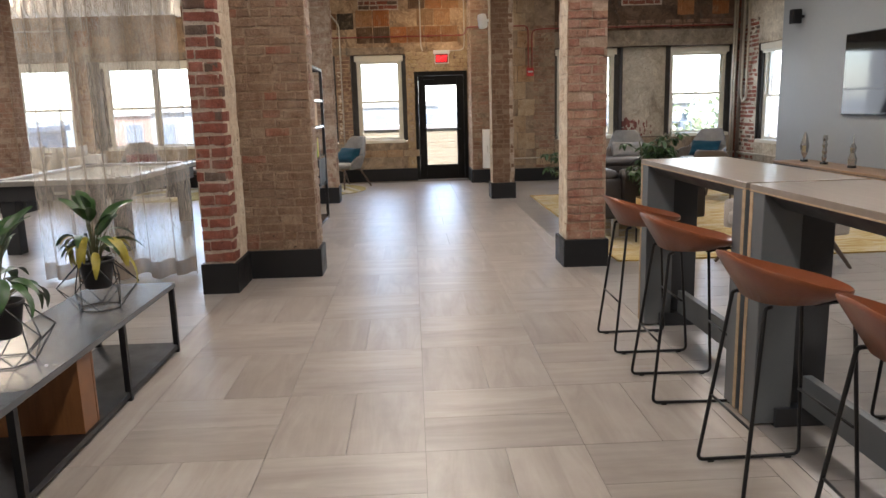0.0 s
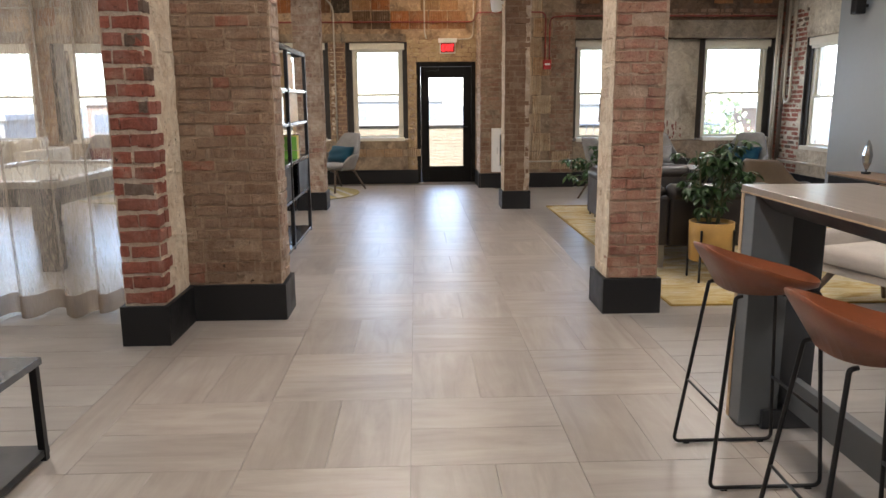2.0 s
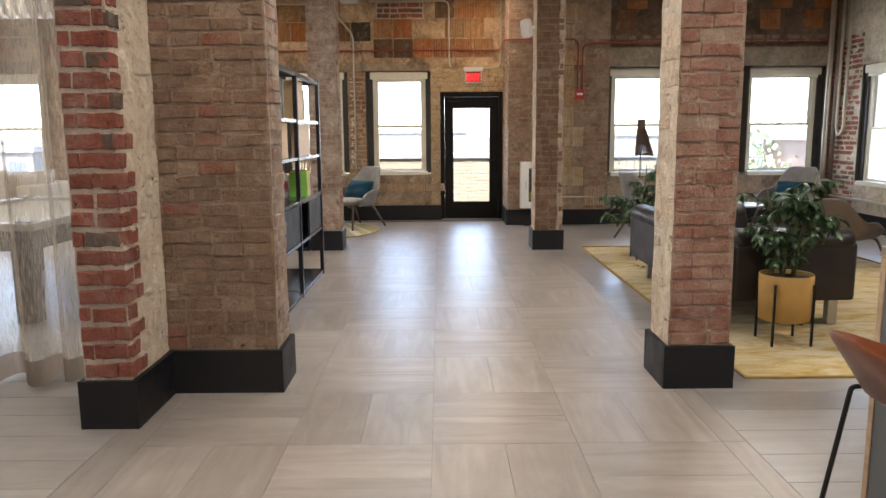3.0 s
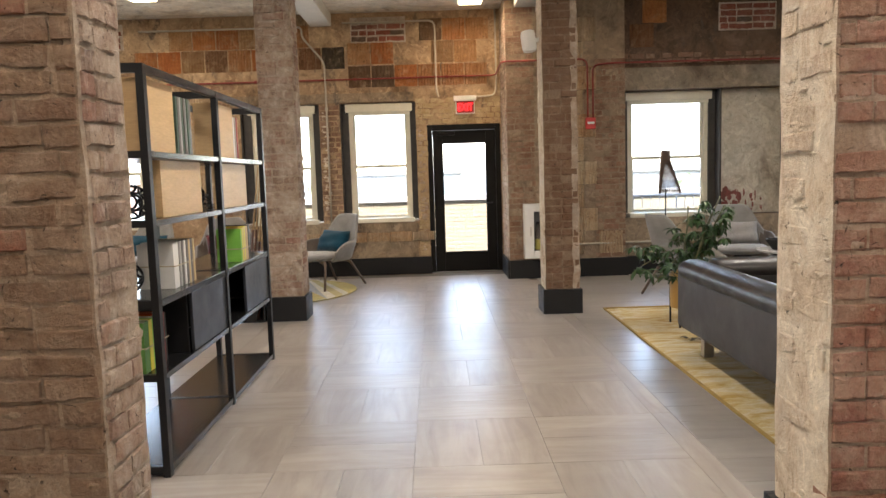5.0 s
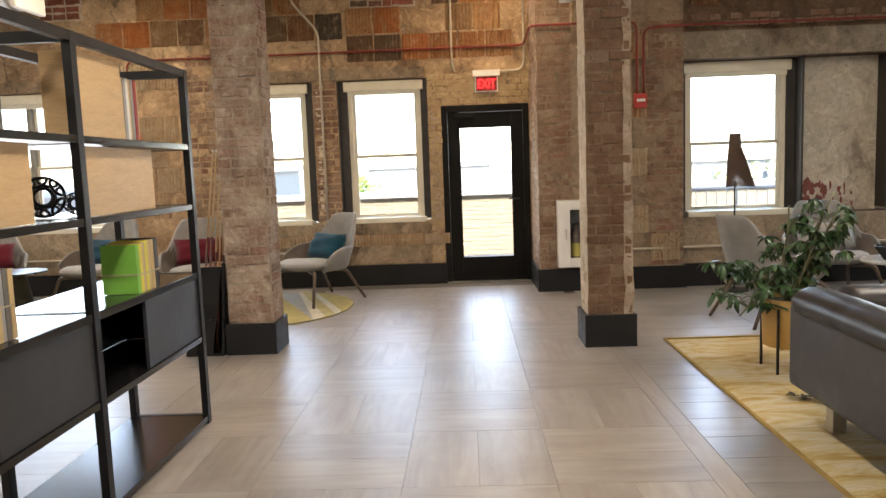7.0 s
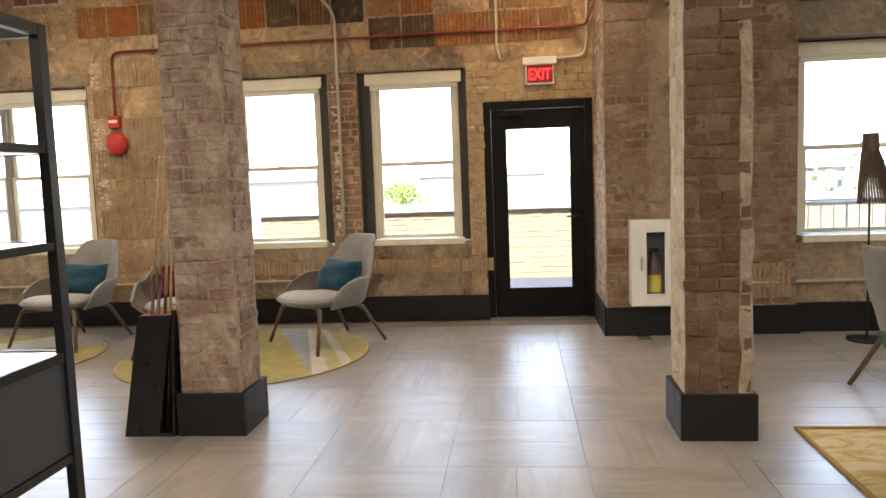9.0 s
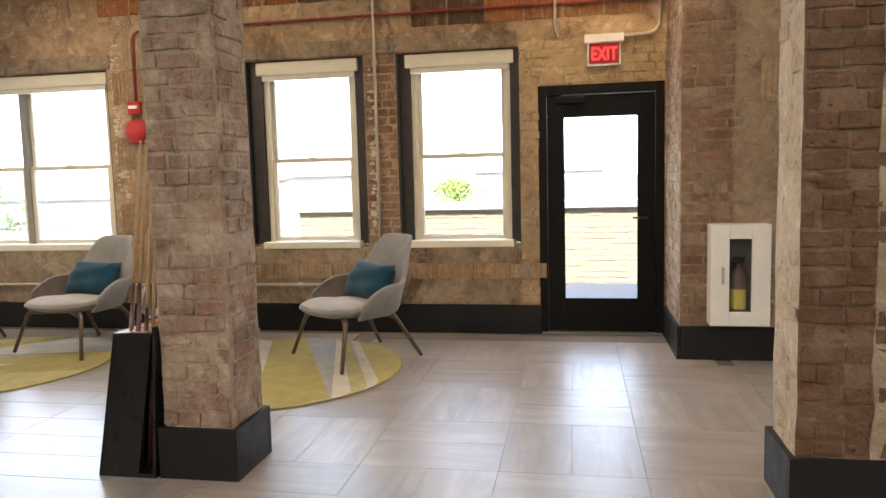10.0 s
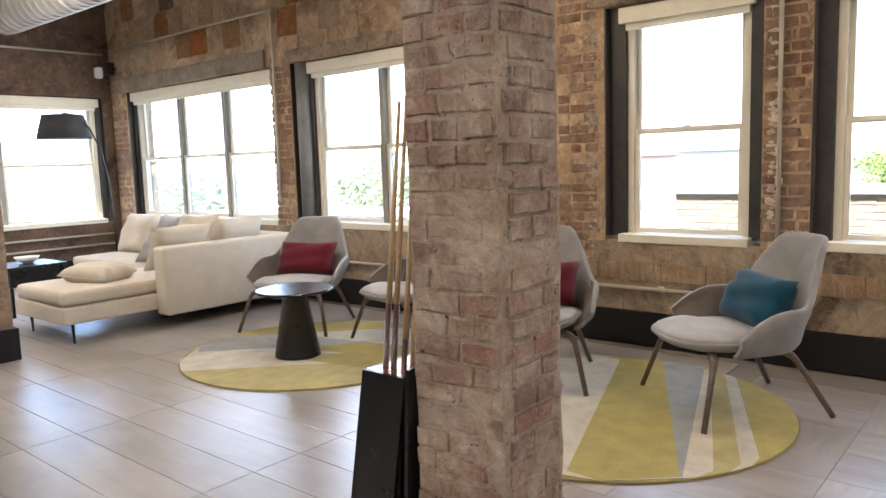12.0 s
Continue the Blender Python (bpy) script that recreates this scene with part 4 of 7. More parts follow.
clay_field(ne, pose(0, 14.24, 0), 5.4, 6.9, 3.0, 2, 0.45)
clay_field(pw, pose(0, 14.16, 0), 2.22, 3.05, 0.3, 10, 0.35, PALE_CLAYS)
clay_field(pw, pose(0, 14.16, 0), 3.06, 3.42, 0.3, 1, 0.0, PALE_CLAYS)


for k, (x, w, z0, z1) in enumerate(((-3.22, 0.15, 0.85, 2.75), (-2.03, 0.13, 0.5, 2.62), (-0.715, 0.10, 0.85, 2.4), (0.665, 0.11, 0.30, 2.1))):
    smears(wn_, pose(x, 14.997, 0), w, z0, z1, JOINT_MAT["pale" if k % 2 else "white"], 90 + k, 190)

# ---- furniture materials ----
GREY_CLOTH = weave_mat("grey_wool", (0.255, 0.248, 0.242))
SEAT_CLOTH = weave_mat("pale_grey_wool", (0.34, 0.335, 0.33))
ARM_INNER_DARK = weave_mat("arm_inner_dark", (0.13, 0.108, 0.092))
TEAL = weave_mat("teal_cloth", (0.008, 0.050, 0.084))
BURGUNDY = weave_mat("burgundy_cloth", (0.10, 0.007, 0.016))
CREAM_CLOTH = weave_mat("cream_linen", (0.50, 0.45, 0.365), var=0.07)
GREY_PILLOW = weave_mat("grey_linen", (0.30, 0.29, 0.285))
WALNUT_LEG = wood_mat("walnut_leg", (0.15, 0.105, 0.078), (0.08, 0.055, 0.04), 0.35)
OAK = wood_mat("oak_veneer", (0.60, 0.41, 0.205), (0.52, 0.35, 0.17), 0.5, (1.5, 1.5, 10.0))
PLY = wood_mat("plywood_edge", (0.50, 0.36, 0.22), (0.36, 0.25, 0.15), 0.55)
BARTOP = wood_mat("bar_laminate", (0.25, 0.205, 0.165), (0.19, 0.155, 0.125), 0.28, (16.0, 1.2, 1.0))
BAR_GREY = plain("bar_grey_panel", (0.105, 0.115, 0.122), 0.45, var=0.06)
# truly dark panels, and the shaded inner parts of the bar tables
DARK_AND_BAR_SHADE = plain("dark_panel_and_bar_shade", (0.03, 0.032, 0.036), 0.5, var=0.1)
COGNAC = plain("cognac_leather", (0.195, 0.060, 0.025), 0.32, var=0.16, scale=5, bump_scale=160, bump_strength=0.12)
LEATHER = plain("black_brown_leather", (0.019, 0.014, 0.012), 0.40, var=0.25, scale=7, bump_scale=140, bump_strength=0.2)
LEATHER_BACK = plain("charcoal_leather_back", (0.050, 0.045, 0.046), 0.6, var=0.12, scale=5, bump_scale=150, bump_strength=0.12)
STEEL = plain("brushed_steel", (0.5, 0.48, 0.45), 0.35, 0.9, var=0.1)
CONDUIT = plain("painted_conduit", (0.50, 0.45, 0.36), 0.45, 0.3, var=0.15)
RED_PAINT = plain("red_paint", (0.42, 0.022, 0.018), 0.4, var=0.12)
RED_PIPE = plain("red_conduit", (0.26, 0.035, 0.025), 0.5, var=0.3)
WHITE_PAINT = plain("white_enamel", (0.72, 0.71, 0.68), 0.4, var=0.04)
LEAF_DARK = plain("leaf_dark_green", (0.030, 0.075, 0.018), 0.4, var=0.4, scale=18)
LEAF_YELLOW = plain("leaf_yellowing", (0.30, 0.25, 0.025), 0.5, var=0.35, scale=14)
STEM = plain("plant_stem", (0.10, 0.10, 0.045), 0.6, var=0.2)
SOIL = plain("potting_soil", (0.03, 0.022, 0.016), 0.95, var=0.4, scale=40, bump_scale=80, bump_strength=0.6)
POT_BLACK = plain("black_pot", (0.018, 0.016, 0.016), 0.5)
POT_GOLD = plain("ochre_pot", (0.48, 0.29, 0.085), 0.45, var=0.1)
SCREEN = plain("screen_black", (0.006, 0.006, 0.007), 0.06, var=0.05)
SCULPT = plain("silvered_glass", (0.5, 0.5, 0.5), 0.12, 0.85, var=0.2)
PAPER = plain("paper_cream", (0.66, 0.60, 0.49), 0.8, var=0.06)
FELT = plain("pool_felt", (0.30, 0.285, 0.24), 0.95, var=0.06)
TABLE_BLACK = plain("table_black", (0.007, 0.007, 0.008), 0.3, var=0.12)


def copies(first, *poses):
    for m in poses:
        copy_thing(first, m)


def cushion(name, m, w, d, h, material, label, group=""):
    t = thing(name, m, label, "cushion", group)
    part("cover", soft_box(w, d, h, n=10, pinch=0.6), material, t, smooth=True)
    bm = bmesh.new()
    tube(bm, [(w / 2 * sx * (1 - 0.02), d / 2 * sy * 0.98, 0) for sx, sy in ((-1, -1), (1, -1))], 0.004, 5)
    part("seam", bm, material, t)
    return t


# ---- lounge chairs ----
def chair_shell():
    """The wrapped shell: low arms that rise into a tall tapered back. Front is -y."""
    bm = bmesh.new()
    nu, nv = 36, 8
    grid = []
    for i in range(nu + 1):
        u = 2 * i / nu - 1
        au = abs(u)
        phi = radians(128) * u
        k = min(1.0, max(0.0, (0.50 - au) / 0.24))
        k = k * k * (3 - 2 * k)
        arm = 0.56 - 0.13 * max(0.0, (au - 0.62) / 0.38) ** 1.6
        top = arm + (0.87 - arm) * k
        col = []
        for j in range(nv + 1):
            v = j / nv
            z = 0.335 + (top - 0.335) * v
            rise = max(0.0, (z - 0.44) / 0.43)
            a = 0.265 + 0.10 * min(1.0, v * 1.3) ** 0.7 - 0.035 * k * rise
            x = a * (math.sin(phi) if au < 0.7 else math.copysign(math.sin(radians(128) * 0.7) + (au - 0.7) * 0.1, u))
            y = (0.27 + 0.03 * v) * math.cos(phi) + 0.02
            y += (0.09 * rise + 0.03 * v) * max(0.0, math.cos(phi))
            if k > 0:
                x = x * (1 - 0.10 * k * rise)
            col.append(bm.verts.new((x, y, z)))
        grid.append(col)
    for a, b in zip(grid, grid[1:]):
        for j in range(nv):
            f = bm.faces.new((a[j], b[j], b[j + 1], a[j + 1]))
            # arm faces take slot 1, so that their inner skin gets the darker tone
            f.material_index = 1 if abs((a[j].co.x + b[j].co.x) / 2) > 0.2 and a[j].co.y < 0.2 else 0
    return bm


def lounge_chair(m, pillow, cloth=None, pad=None, label="grey upholstered lounge chair with slim walnut legs"):
    m = m @ Matrix.Scale(1.07, 4)
    t = thing("lounge_chair", m, label, "armchair", "lounge chairs")
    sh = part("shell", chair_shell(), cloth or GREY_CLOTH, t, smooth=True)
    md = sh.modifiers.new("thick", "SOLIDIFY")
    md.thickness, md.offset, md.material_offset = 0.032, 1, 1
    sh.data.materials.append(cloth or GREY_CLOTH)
    # inner skin of the arms: darker and browner than the outside
    sh.data.materials.append(cloth or ARM_INNER_DARK)
    md = sh.modifiers.new("round", "SUBSURF")
    md.levels = md.render_levels = 1
    bm = bmesh.new()
    n = 28
    rings = []
    for rr, z in ((0.0, 0.428), (0.55, 0.430), (0.86, 0.424), (0.96, 0.410), (1.0, 0.396), (0.97, 0.380), (0.8, 0.370), (0.0, 0.368)):
        ring = []
        for j in range(n):
            a = 2 * math.pi * j / n
            sx, sy = math.copysign(abs(math.cos(a)) ** 0.75, math.cos(a)), math.copysign(abs(math.sin(a)) ** 0.75, math.sin(a))
            ring.append(bm.verts.new((sx * 0.29 * rr, sy * (0.32 if sy < 0 else 0.26) * rr - 0.06, z - 0.02 * (sy > 0) * rr)))
        rings.append(ring)
    for a, b in zip(rings, rings[1:]):
        for j in range(n):
            bm.faces.new((a[j], a[(j + 1) % n], b[(j + 1) % n], b[j]))
    bmesh.ops.remove_doubles(bm, verts=bm.verts, dist=0.0005)
    part("seat", bm, pad or SEAT_CLOTH, t, "" if pad else "paler grey seat pad", smooth=True)
    bm = bmesh.new()
    rings = []
    for rr, z in ((0.90, 0.392), (1.06, 0.392), (1.07, 0.378), (0.98, 0.352), (0.74, 0.328), (0.30, 0.318)):
        rings.append([bm.verts.new((math.copysign(abs(math.cos(a)) ** 0.75, math.cos(a)) * 0.285 * rr, math.copysign(abs(math.sin(a)) ** 0.75, math.sin(a)) * (0.315 if math.sin(a) < 0 else 0.26) * rr - 0.055, z)) for a in (2 * math.pi * j / n for j in range(n))])
    for a, b in zip(rings, rings[1:]):
        for j in range(n):
            bm.faces.new((a[j], a[(j + 1) % n], b[(j + 1) % n], b[j]))
    bm.faces.new(rings[-1])
    bm.faces.new(rings[0])
    part("seat_pan", bm, cloth or GREY_CLOTH, t, smooth=True)
    for sx, yk, fx, fy in ((-1, -0.16, 0.385, -0.33), (1, -0.16, 0.385, -0.33), (-1, 0.10, 0.29, 0.37), (1, 0.10, 0.29, 0.37)):
        bm = bmesh.new()
        kx = 0.30 if fy < 0 else 0.22
        ky = -0.24 if fy < 0 else 0.19
        tube(bm, bend([(sx * 0.10, yk, 0.318), (sx * kx, ky, 0.315), (sx * fx, fy, 0.0)], 0.06), 0.024, 8, r_end=0.014)
        part("leg", bm, WALNUT_LEG, t, smooth=True)
    if pillow is not None:
        c = thing("throw_pillow", m @ pose(0, 0.13, 0.54, 62, 0, 0), "teal lumbar pillow resting on a grey chair" if pillow is TEAL else ("burgundy lumbar pillow resting on a grey chair" if pillow is BURGUNDY else "grey lumbar pillow resting on a grey chair"), "pillow", "lumbar pillows")
        part("cover", soft_box(0.52, 0.29, 0.16, n=10, pinch=0.5), pillow, c, smooth=True)
    return t


def facing(x, y, dx, dy):
    """A pose on the floor whose front (-y) looks along (dx, dy)."""
    return pose(x, y, 0.012, 0, 0, math.degrees(math.atan2(dy, dx)) + 90)


lounge_chair(facing(-0.58, 14.01, -0.70, -0.72), TEAL)
lounge_chair(facing(-1.795, 13.865, 0.326, -0.946), BURGUNDY)
lounge_chair(facing(-3.05, 14.14, -0.27, -0.96), TEAL)
lounge_chair(facing(-4.27, 14.0, 0.37, -0.93), BURGUNDY)
lounge_chair(pose(0, 0, -0.012) @ facing(3.66, 12.42, 0.95, 0.25), None)
lounge_chair(pose(0, 0, -0.012) @ facing(4.62, 13.40, -0.15, -0.98), GREY_PILLOW)
lounge_chair(pose(0, 0, -0.012) @ facing(5.87, 13.20, -0.75, -0.66), TEAL)
TAN_HIDE = plain("taupe_leather", (0.13, 0.10, 0.082), 0.42, var=0.14, scale=5, bump_scale=150, bump_strength=0.1)
lounge_chair(pose(0, 0, -0.001) @ facing(5.15, 10.55, 0.75, 0.66) @ Matrix.Diagonal((1, 1, 0.8, 1)), None, TAN_HIDE, TAN_HIDE, "brown taupe leather lounge chair beside the rug")


# ---- round rugs ----
def round_rug(x, y, r, seed, turn):
    """A tufted disc cut from angular fields of ochre, cream and grey."""
    t = thing("round_rug", pose(x, y, 0, 0, 0, turn), "round tufted rug in ochre, cream and grey wedges", "rug", "round rugs")
    tones = ((0.37, 0.31, 0.10), (0.56, 0.52, 0.43), (0.30, 0.25, 0.08), (0.30, 0.32, 0.33), (0.41, 0.36, 0.16), (0.33, 0.28, 0.10), (0.52, 0.49, 0.41))
    pile = []
    for k, c in enumerate(tones):
        pile.append(weave_mat("rug_pile", tuple(x * 0.85 for x in c), 0.97, 260, 0.16))
    rng = random.Random(seed)
    bm = bmesh.new()
    n = 72
    lathe(bm, [(r - 0.012, 0.0), (r, 0.004), (r - 0.004, 0.0095)], n)
    part("backing", bm, pile[2], t)
    if seed == 1:
        bands, skew = [-1.0, -0.45, 0.0, 0.375, 0.515, 0.59, 0.69, 0.76, 1.0], [0, -0.15, 0.15, 0.045, 0.185, 0.13, 0.11, 0.09, 0]
    else:
        bands = [-1.0, -0.62, -0.34, -0.12, 0.02, 0.16, 0.30, 0.44, 1.0]
        skew = [0.30 * (-1) ** i if 0 < i < len(bands) - 1 else 0.0 for i in range(len(bands))]
    rows = []
    for j in range(25):
        v = 2 * j / 24 - 1
        h = math.sqrt(max(0.0, 1 - v * v)) * (r - 0.006)
        edge, at = [], -h
        for s, sk in zip(bands, skew):
            at = max(at, max(-h, min(h, (s + sk * v) * r)))
            edge.append((at, v * (r - 0.006)))
        rows.append(edge)
    for i in range(len(bands) - 1):
        lo, hi = [e[i] for e in rows], [e[i + 1] for e in rows]
        bm = bmesh.new()
        top_l = [bm.verts.new((p[0], p[1], 0.0125)) for p in lo]
        top_h = [bm.verts.new((p[0], p[1], 0.0125)) for p in hi]
        for j in range(24):
            bm.faces.new((top_l[j], top_h[j], top_h[j + 1], top_l[j + 1]))
        bmesh.ops.remove_doubles(bm, verts=bm.verts, dist=0.0004)
        ret = bmesh.ops.extrude_face_region(bm, geom=list(bm.faces))
        bmesh.ops.translate(bm, verts=[g for g in ret["geom"] if isinstance(g, bmesh.types.BMVert)], vec=(0, 0, -0.004))
        part("wedge", bm, pile[(5, 6, 0, 3, 1, 4, 6, 0)[i] if seed == 1 else (0, 6, 3, 0, 1, 5, 6, 4)[i]], t)
    return t


round_rug(-1.17, 13.59, 1.02, 1, 28)
round_rug(-3.5, 13.52, 1.0, 2, -62)

# ---- small black table in the group ----
tb = thing("side_table", pose(-3.50, 13.33, 0.012), "round black side table on a tapered cone base", "table")
bm = bmesh.new()
lathe(bm, [(0.27, 0.478), (0.285, 0.484), (0.285, 0.494), (0.28, 0.499)], 40)
part("tabletop", bm, TABLE_BLACK, tb, smooth=False)
bm = bmesh.new()
lathe(bm, [(0.165, 0.0), (0.17, 0.004), (0.165, 0.03), (0.085, 0.46), (0.12, 0.477)], 32)
part("base", bm, TABLE_BLACK, tb, smooth=True)

# ---- cue stand ----
cs = thing("cue_stand", pose(-1.01, 11.84, 0), "tapered black floor stand holding pool cues", "cue rack")
bm = bmesh.new()
for (x0, x1, y0, y1, z0), (u0, u1, v0, v1, z1) in (((-0.15, -0.135, -0.18, 0.18, 0.0), (-0.02, -0.005, -0.18, 0.18, 0.70)), ((0.135, 0.15, -0.18, 0.18, 0.0), (0.18, 0.195, -0.18, 0.18, 0.73))):
    lo = [bm.verts.new(c) for c in ((x0, y0, z0), (x1, y0, z0), (x1, y1, z0), (x0, y1, z0))]
    hi = [bm.verts.new(c) for c in ((u0, v0, z1), (u1, v0, z1), (u1, v1, z1), (u0, v1, z1))]
    bm.faces.new(lo[::-1])
    bm.faces.new(hi)
    for i in range(4):
        bm.faces.new((lo[i], lo[(i + 1) % 4], hi[(i + 1) % 4], hi[i]))
part("side_panel", bm, TABLE_BLACK, cs)
bm = bmesh.new()
q = [bm.verts.new(c) for c in ((-0.135, 0.165, 0.0), (0.135, 0.165, 0.0), (0.18, 0.165, 0.72), (-0.005, 0.165, 0.70))]
q2 = [bm.verts.new(v.co + Vector((0, 0.012, 0))) for v in q]
bm.faces.new(q)
bm.faces.new(q2[::-1])
for i in range(4):
    bm.faces.new((q[i], q2[i], q2[(i + 1) % 4], q[(i + 1) % 4]))
part("back_panel", bm, TABLE_BLACK, cs)
part("bottom", boxes((-0.134, 0.134, -0.18, 0.164, 0.0, 0.02)), TABLE_BLACK, cs)
bm = bmesh.new()
q = [bm.verts.new(c) for c in ((-0.136, -0.18, 0.02), (0.06, -0.18, 0.02), (0.175, -0.18, 0.70), (-0.006, -0.18, 0.70))]
q2 = [bm.verts.new(v.co + Vector((0, 0.012, 0))) for v in q]
bm.faces.new(q)
bm.faces.new(q2[::-1])
for i in range(4):
    bm.faces.new((q[i], q2[i], q2[(i + 1) % 4], q[(i + 1) % 4]))
part("front_panel", bm, TABLE_BLACK, cs)
part("collar", boxes((-0.004, 0.176, -0.166, 0.164, 0.675, 0.70)), plain("brass_collar", (0.45, 0.22, 0.12), 0.3, 0.8), cs)
CUE_WOOD = wood_mat("cue_maple", (0.52, 0.37, 0.20), (0.42, 0.28, 0.14), 0.35)
CUE_BUTT = wood_mat("cue_butt", (0.10, 0.035, 0.02), (0.05, 0.02, 0.012), 0.3)
for k, (bx, by, tx, ty, L) in enumerate(((-0.05, -0.125, 0.155, -0.13, 1.57), (-0.01, -0.12, 0.18, -0.125, 1.57), (0.03, -0.11, 0.185, -0.11, 1.36), (0.07, -0.10, 0.17, -0.09, 1.10), (0.10, -0.02, 0.18, -0.03, 1.30))):
    c = thing("pool_cue", pose(-1.01, 11.84, 0.02), "maple pool cue with a dark butt, leaning in its stand", "cue", "pool cues")
    a, b = Vector((bx, by, 0.0)), Vector((tx, ty, L))
    bm = bmesh.new()
    tube(bm, [a + (b - a) * 0.0, a + (b - a) * 0.58], 0.0135, 8, r_end=0.0098)
    part("butt", bm, CUE_BUTT, c, smooth=True)
    bm = bmesh.new()
    tube(bm, [a + (b - a) * 0.58, a + (b - a) * 0.995], 0.0098, 8, r_end=0.0058)
    part("shaft", bm, CUE_WOOD, c, smooth=True)
    bm = bmesh.new()
    tube(bm, [a + (b - a) * 0.995, b], 0.006, 8)
    part("tip", bm, WHITE_PAINT, c, smooth=True)

# ---- cream corner sofa ----
so = thing("corner_sofa", pose(0, 0, 0), "cream linen corner sofa with a chaise end", "sofa")
part("chaise_base", boxes((-6.36, -5.36, 12.45, 14.72, 0.17, 0.31), bev=0.02), CREAM_CLOTH, so)
part("chaise_cushion", boxes((-6.34, -5.40, 12.46, 14.55, 0.31, 0.44), bev=0.045), CREAM_CLOTH, so, smooth=True)
part("return_base", boxes((-8.10, -6.365, 13.72, 14.72, 0.17, 0.31), bev=0.02), CREAM_CLOTH, so)
part("return_cushion", boxes((-8.08, -6.35, 13.70, 14.50, 0.312, 0.44), bev=0.045), CREAM_CLOTH, so, smooth=True)
part("side_back", boxes((-5.40, -5.20, 13.27, 14.74, 0.12, 0.73), bev=0.03), CREAM_CLOTH, so, smooth=True)
part("rear_back", boxes((-8.12, -5.41, 14.56, 14.76, 0.12, 0.73), bev=0.03), CREAM_CLOTH, so, smooth=True)
for x, y in ((-6.28, 12.55), (-5.44, 12.55), (-5.30, 14.6), (-8.0, 13.82), (-8.0, 14.62)):
    bm = bmesh.new()
    tube(bm, [(x, y, 0.17), (x + 0.01, y, 0.0)], 0.016, 8, r_end=0.008)
    part("leg", bm, BLACK_METAL, so)
for m, w, d, h, mt, lab in ((pose(-5.85, 12.98, 0.50, 3, 4, 24), 0.52, 0.42, 0.17, CREAM_CLOTH, "cream linen pillow lying on the chaise"),
                            (pose(-7.75, 14.38, 0.66, 66, 0, 6), 0.62, 0.52, 0.2, CREAM_CLOTH, "large cream back cushion on the corner sofa"),
                            (pose(-7.05, 14.38, 0.66, 68, 0, -4), 0.60, 0.50, 0.2, GREY_PILLOW, "grey linen cushion on the corner sofa"),
                            (pose(-6.5, 14.36, 0.68, 66, 0, 10), 0.60, 0.52, 0.2, CREAM_CLOTH, "large cream back cushion on the corner sofa"),
                            (pose(-6.62, 14.02, 0.56, 48, 5, 25), 0.46, 0.40, 0.16, GREY_PILLOW, "grey throw pillow tipped on the seat"),
                            (pose(-5.52, 14.2, 0.70, 64, 0, -80), 0.62, 0.50, 0.2, CREAM_CLOTH, "large cream back cushion on the corner sofa"),
                            (pose(-5.54, 13.6, 0.69, 60, 0, -96), 0.58, 0.48, 0.2, CREAM_CLOTH, "large cream back cushion on the corner sofa")):
    cushion("throw_pillow", m, w, d, h, mt, lab, "sofa cushions")
# side table by the sofa
st = thing("side_table", pose(-7.35, 12.95, 0), "black steel-framed side table beside the cream sofa", "table")
part("tabletop", boxes((-0.28, 0.28, -0.28, 0.28, 0.47, 0.50), bev=0.004), TABLE_BLACK, st)
part("drawer_box", boxes((-0.26, 0.26, -0.26, 0.26, 0.30, 0.468), bev=0.004), TABLE_BLACK, st)
for sx in (-1, 1):
    for sy in (-1, 1):
        part("leg", boxes((sx * 0.26 - 0.012, sx * 0.26 + 0.012, sy * 0.26 - 0.012, sy * 0.26 + 0.012, 0, 0.30)), BLACK_METAL, st)
part("floor_frame", boxes((-0.25, 0.25, -0.272, -0.248, 0.0, 0.02), (-0.25, 0.25, 0.248, 0.272, 0.0, 0.02)), BLACK_METAL, st)
bw = thing("bowl", pose(-7.35, 12.95, 0.5), "small white bowl on the side table", "bowl")
bm = bmesh.new()
lathe(bm, [(0.04, 0.0), (0.09, 0.03), (0.12, 0.07), (0.112, 0.07), (0.08, 0.035), (0.02, 0.012)], 20)
part("body", bm, WHITE_PAINT, bw, smooth=True)
# arc lamp
al = thing("arc_floor_lamp", pose(-8.18, 14.30, 0), "black arc floor lamp with a drum shade", "floor lamp")
bm = bmesh.new()
lathe(bm, [(0.15, 0.0), (0.15, 0.02), (0.02, 0.03)], 24)
part("base", bm, BLACK_METAL, al)
bm = bmesh.new()
tube(bm, [(0, 0, 0.02), (-0.01, 0, 0.8), (-0.03, -0.02, 1.3), (-0.10, -0.06, 1.7), (-0.20, -0.12, 1.95), (-0.36, -0.24, 2.12), (-0.47, -0.31, 2.15)], 0.011, 8)
part("stem", bm, BLACK_METAL, al, smooth=True)
bm = bmesh.new()
lathe(bm, [(0.31, 1.83), (0.315, 1.83), (0.235, 2.12), (0.228, 2.12)], 32, -0.47, -0.31)
part("shade", bm, plain("lampshade_black", (0.02, 0.02, 0.022), 0.8), al, smooth=True)


# ---- open shelving ----
shf = thing("bookcase", pose(-0.66, 0.03, 0), "open black steel bookcase with sliding cabinet doors", "bookcase")
X0, X1 = -0.225, 0.225
POSTS = (7.82, 8.95, 10.10)
for y in POSTS:
    for x in (X0 + 0.018, X1 - 0.018):
        part("post", boxes((x - 0.018, x + 0.018, y - 0.022, y + 0.022, 0, 1.97), bev=0.002), BLACK_METAL, shf)
SHELF_BLACK = plain("shelf_satin_black", (0.010, 0.0095, 0.0095), 0.20, var=0.12, wear=0.1)
